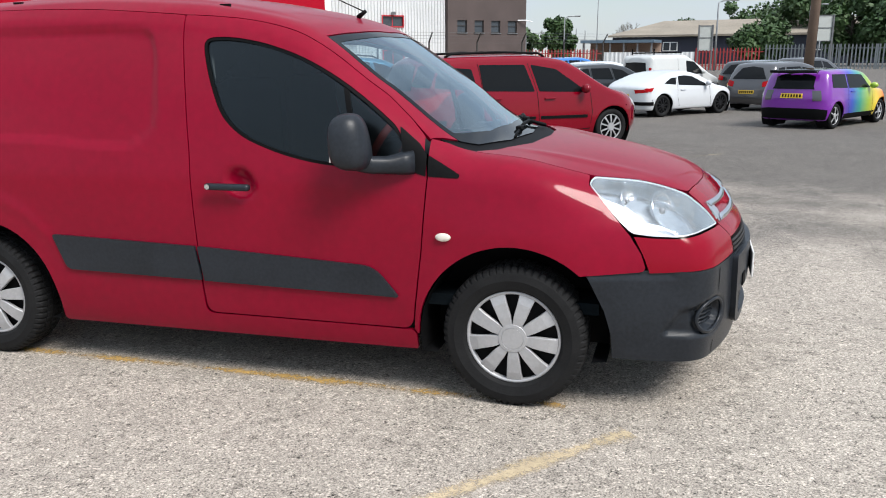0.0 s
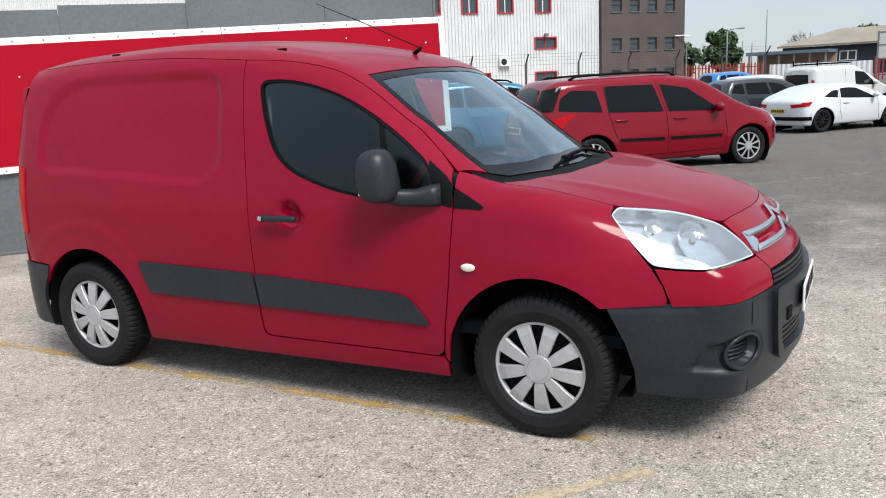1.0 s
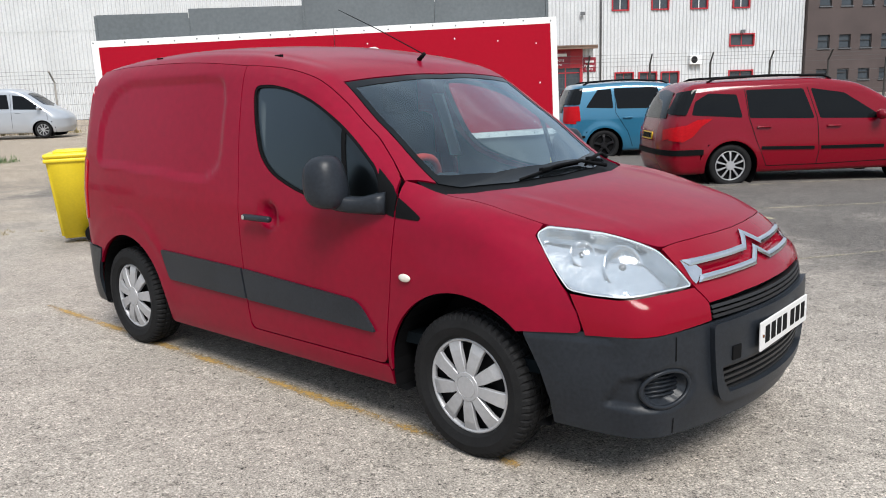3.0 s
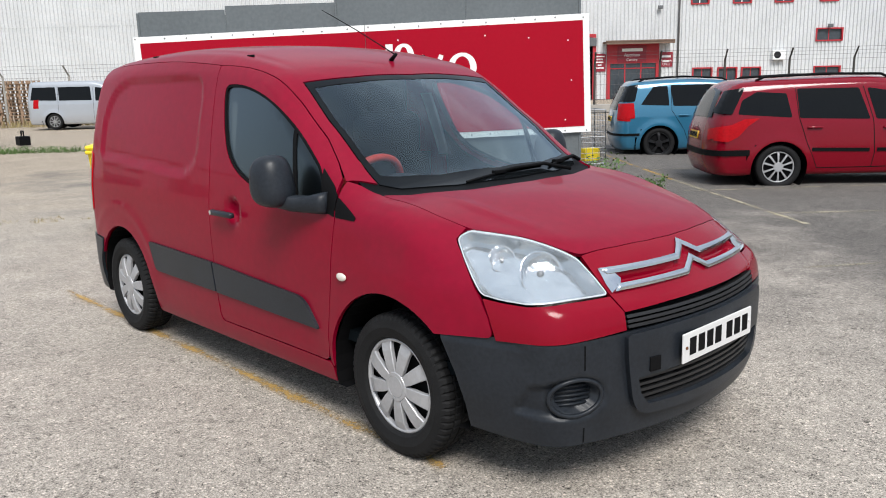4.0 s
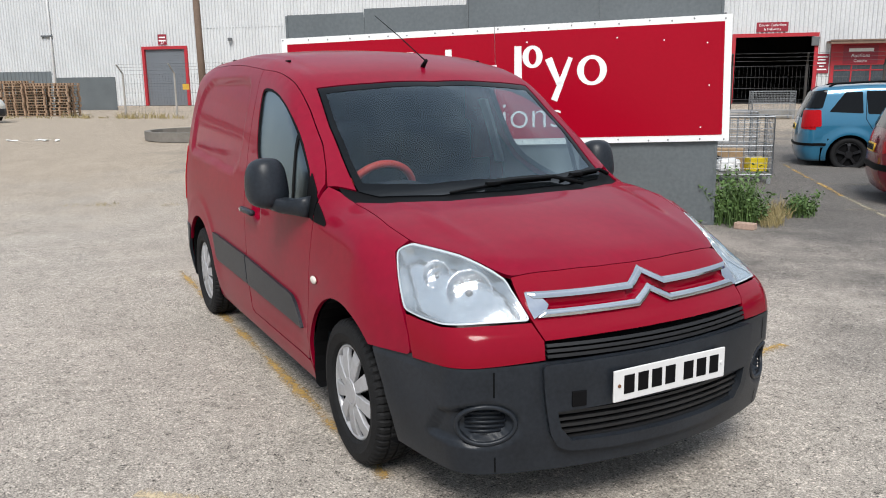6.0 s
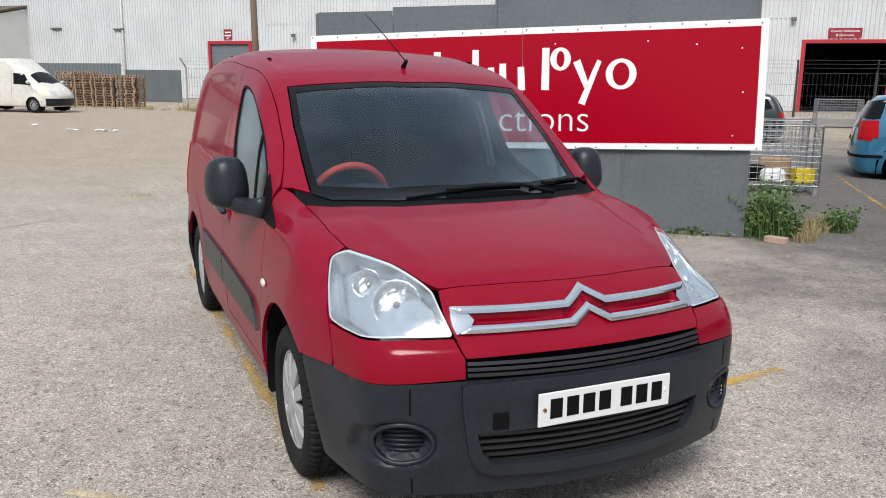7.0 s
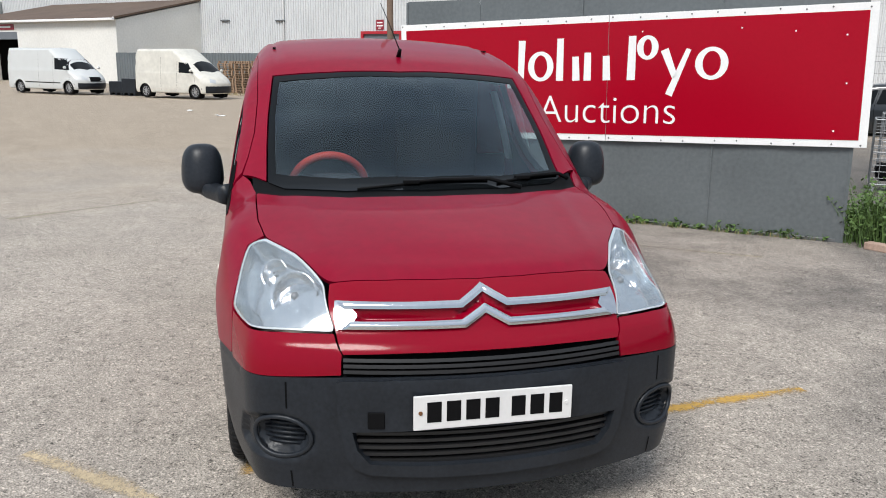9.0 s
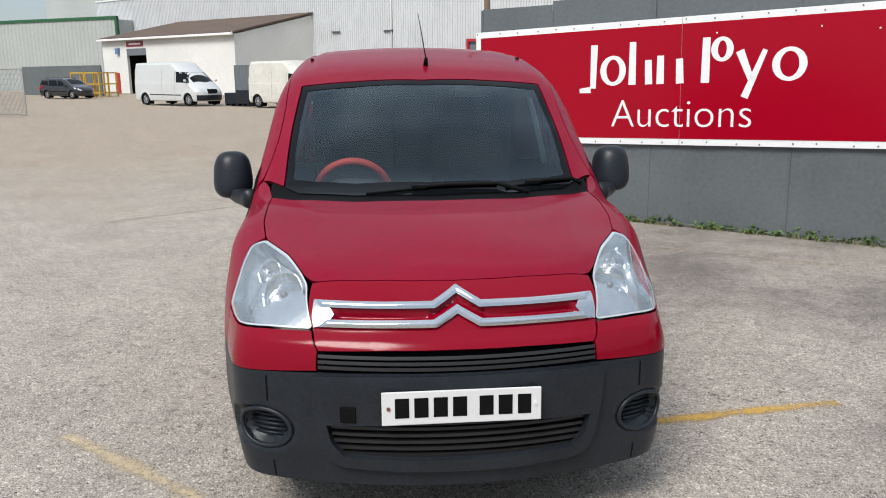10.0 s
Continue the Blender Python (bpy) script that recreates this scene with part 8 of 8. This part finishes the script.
part("shaft", tube(bmesh.new(), [(0, 0, 0), (0.1, 0, 5), (0.25, 0, 11)], 0.19, 12, 0.14), POLEWOOD, p2, smooth=True)


def tree(m, h, crown, seed, label, leaves=5200, leaf=0.34, bare=False):
    """A tapered trunk with limbs and a crown of clumped leaves."""
    rnd = random.Random(seed)
    t_ = thing("tree", m, label, "tree")
    bm = bmesh.new()
    tube(bm, [(0, 0, 0), (0.1, 0, h * 0.25), (0, 0.1, h * 0.55)], h * 0.03, 8, h * 0.016)
    tips = []

    def limb(p, d, l, r, k):
        q = p + d * l
        tube(bm, [p, p.lerp(q, 0.5) + Vector((rnd.gauss(0, 1), rnd.gauss(0, 1), 0.4)) * l * 0.06, q], r, 5, r * 0.55)
        tips.append(q)
        if k:
            for _ in range(3 if bare else 2):
                limb(p.lerp(q, rnd.uniform(0.6, 1.0)), (d + Vector((rnd.gauss(0, 1), rnd.gauss(0, 1), rnd.gauss(0.2, 0.5))) * 0.6).normalized(), l * 0.62, r * 0.55, k - 1)

    for i in range(8):
        a = 2 * math.pi * i / 8 + rnd.uniform(-0.3, 0.3)
        limb(Vector((0, 0, h * rnd.uniform(0.25, 0.55))), Vector((math.cos(a), math.sin(a), rnd.uniform(0.5, 1.4))).normalized(), h * (0.24 if not bare else 0.2), h * 0.011, 2 if not bare else 3)
    part("trunk", bm, BARK, t_)
    if bare:
        return t_
    verts, faces = [], []
    blobs = []
    for _ in range(26):
        a, z = rnd.uniform(0, 2 * math.pi), rnd.random()
        r = crown * math.sqrt(rnd.random()) * (1.0 - 0.55 * max(0, z - 0.4)) * (0.6 + 0.4 * min(1, z * 3))
        blobs.append((Vector((r * math.cos(a), r * math.sin(a), h * (0.22 + 0.70 * z))), crown * rnd.uniform(0.20, 0.40)))
    for _ in range(leaves):
        c, r = rnd.choice(blobs)
        d = Vector((rnd.gauss(0, 1), rnd.gauss(0, 1), rnd.gauss(0, 0.8))).normalized()
        p = c + d * r * rnd.uniform(0.65, 1.08)
        u = Vector((rnd.gauss(0, 1), rnd.gauss(0, 1), rnd.gauss(0, 1))).normalized()
        v = u.cross((d + Vector((0, 0, 0.6))).normalized())
        if v.length < 0.1:
            continue
        v.normalize()
        s_ = leaf * rnd.uniform(0.5, 1.2)
        i = len(verts)
        verts += [p - u * s_, p + v * s_ * 0.7, p + u * s_, p - v * s_ * 0.7]
        faces.append((i, i + 1, i + 2, i + 3))
    put("crown", mesh_of("crown", verts, faces, smooth=False), TREELEAF, t_, "dense green leaves")
    return t_


for b, dist, h, cr, sd, n in ((80.4, 92, 8.2, 3.9, 1, 7000), (77.6, 88, 8.0, 4.2, 2, 6000), (85.6, 96, 4.6, 3.2, 3, 4500), (83.4, 118, 8.6, 4.6, 4, 5000), (86.6, 150, 9.6, 5.0, 5, 4500), (90.0, 160, 7.0, 4.5, 6, 3500), (99.0, 105, 5.6, 2.7, 7, 5500), (101.4, 108, 4.6, 2.4, 8, 3500), (84.0, 165, 10.5, 6.5, 13, 4000), (74.0, 95, 8.5, 5.0, 14, 4500)):
    x, y = sight(b, dist)
    tree(pose(x, y, 0, 0, 0, sd * 40), h, cr, sd, "leafy green tree beyond the car park fence", n, 0.20 + dist * 0.0009)
x, y = sight(94.0, 150)
tree(pose(x, y, 0), 8.4, 4, 11, "bare thin branched tree beyond the sheds", bare=True)

# scraps of paper blown about the yard
rs = random.Random(31)
for x, y in ((-24.6, -1.2), (-24.3, -1.0), (-24.0, -0.7), (-28.0, -3.1), (-24.9, -1.9)):
    bm = bmesh.new()
    w, l = rs.uniform(0.10, 0.2), rs.uniform(0.15, 0.4)
    rows = [[bm.verts.new((l * (i / 4 - 0.5), w * (j / 3 - 0.5), 0.012 + 0.05 * rs.random())) for j in range(4)] for i in range(5)]
    for u, v in zip(rows, rows[1:]):
        for j in range(3):
            bm.faces.new((u[j], v[j], v[j + 1], u[j + 1]))
    r = bmesh.ops.extrude_face_region(bm, geom=bm.faces[:])
    bmesh.ops.translate(bm, vec=(0, 0, -0.006), verts=[g for g in r["geom"] if isinstance(g, bmesh.types.BMVert)])
    bmesh.ops.recalc_face_normals(bm, faces=bm.faces)
    ob = part("paper_scrap", bm, WHITE)
    ob.matrix_world = pose(x, y, ground_z(x, y), 0, 0, rs.uniform(0, 360))
    tagged(ob, "crumpled white paper scrap lying on the yard", "litter", "paper scraps")
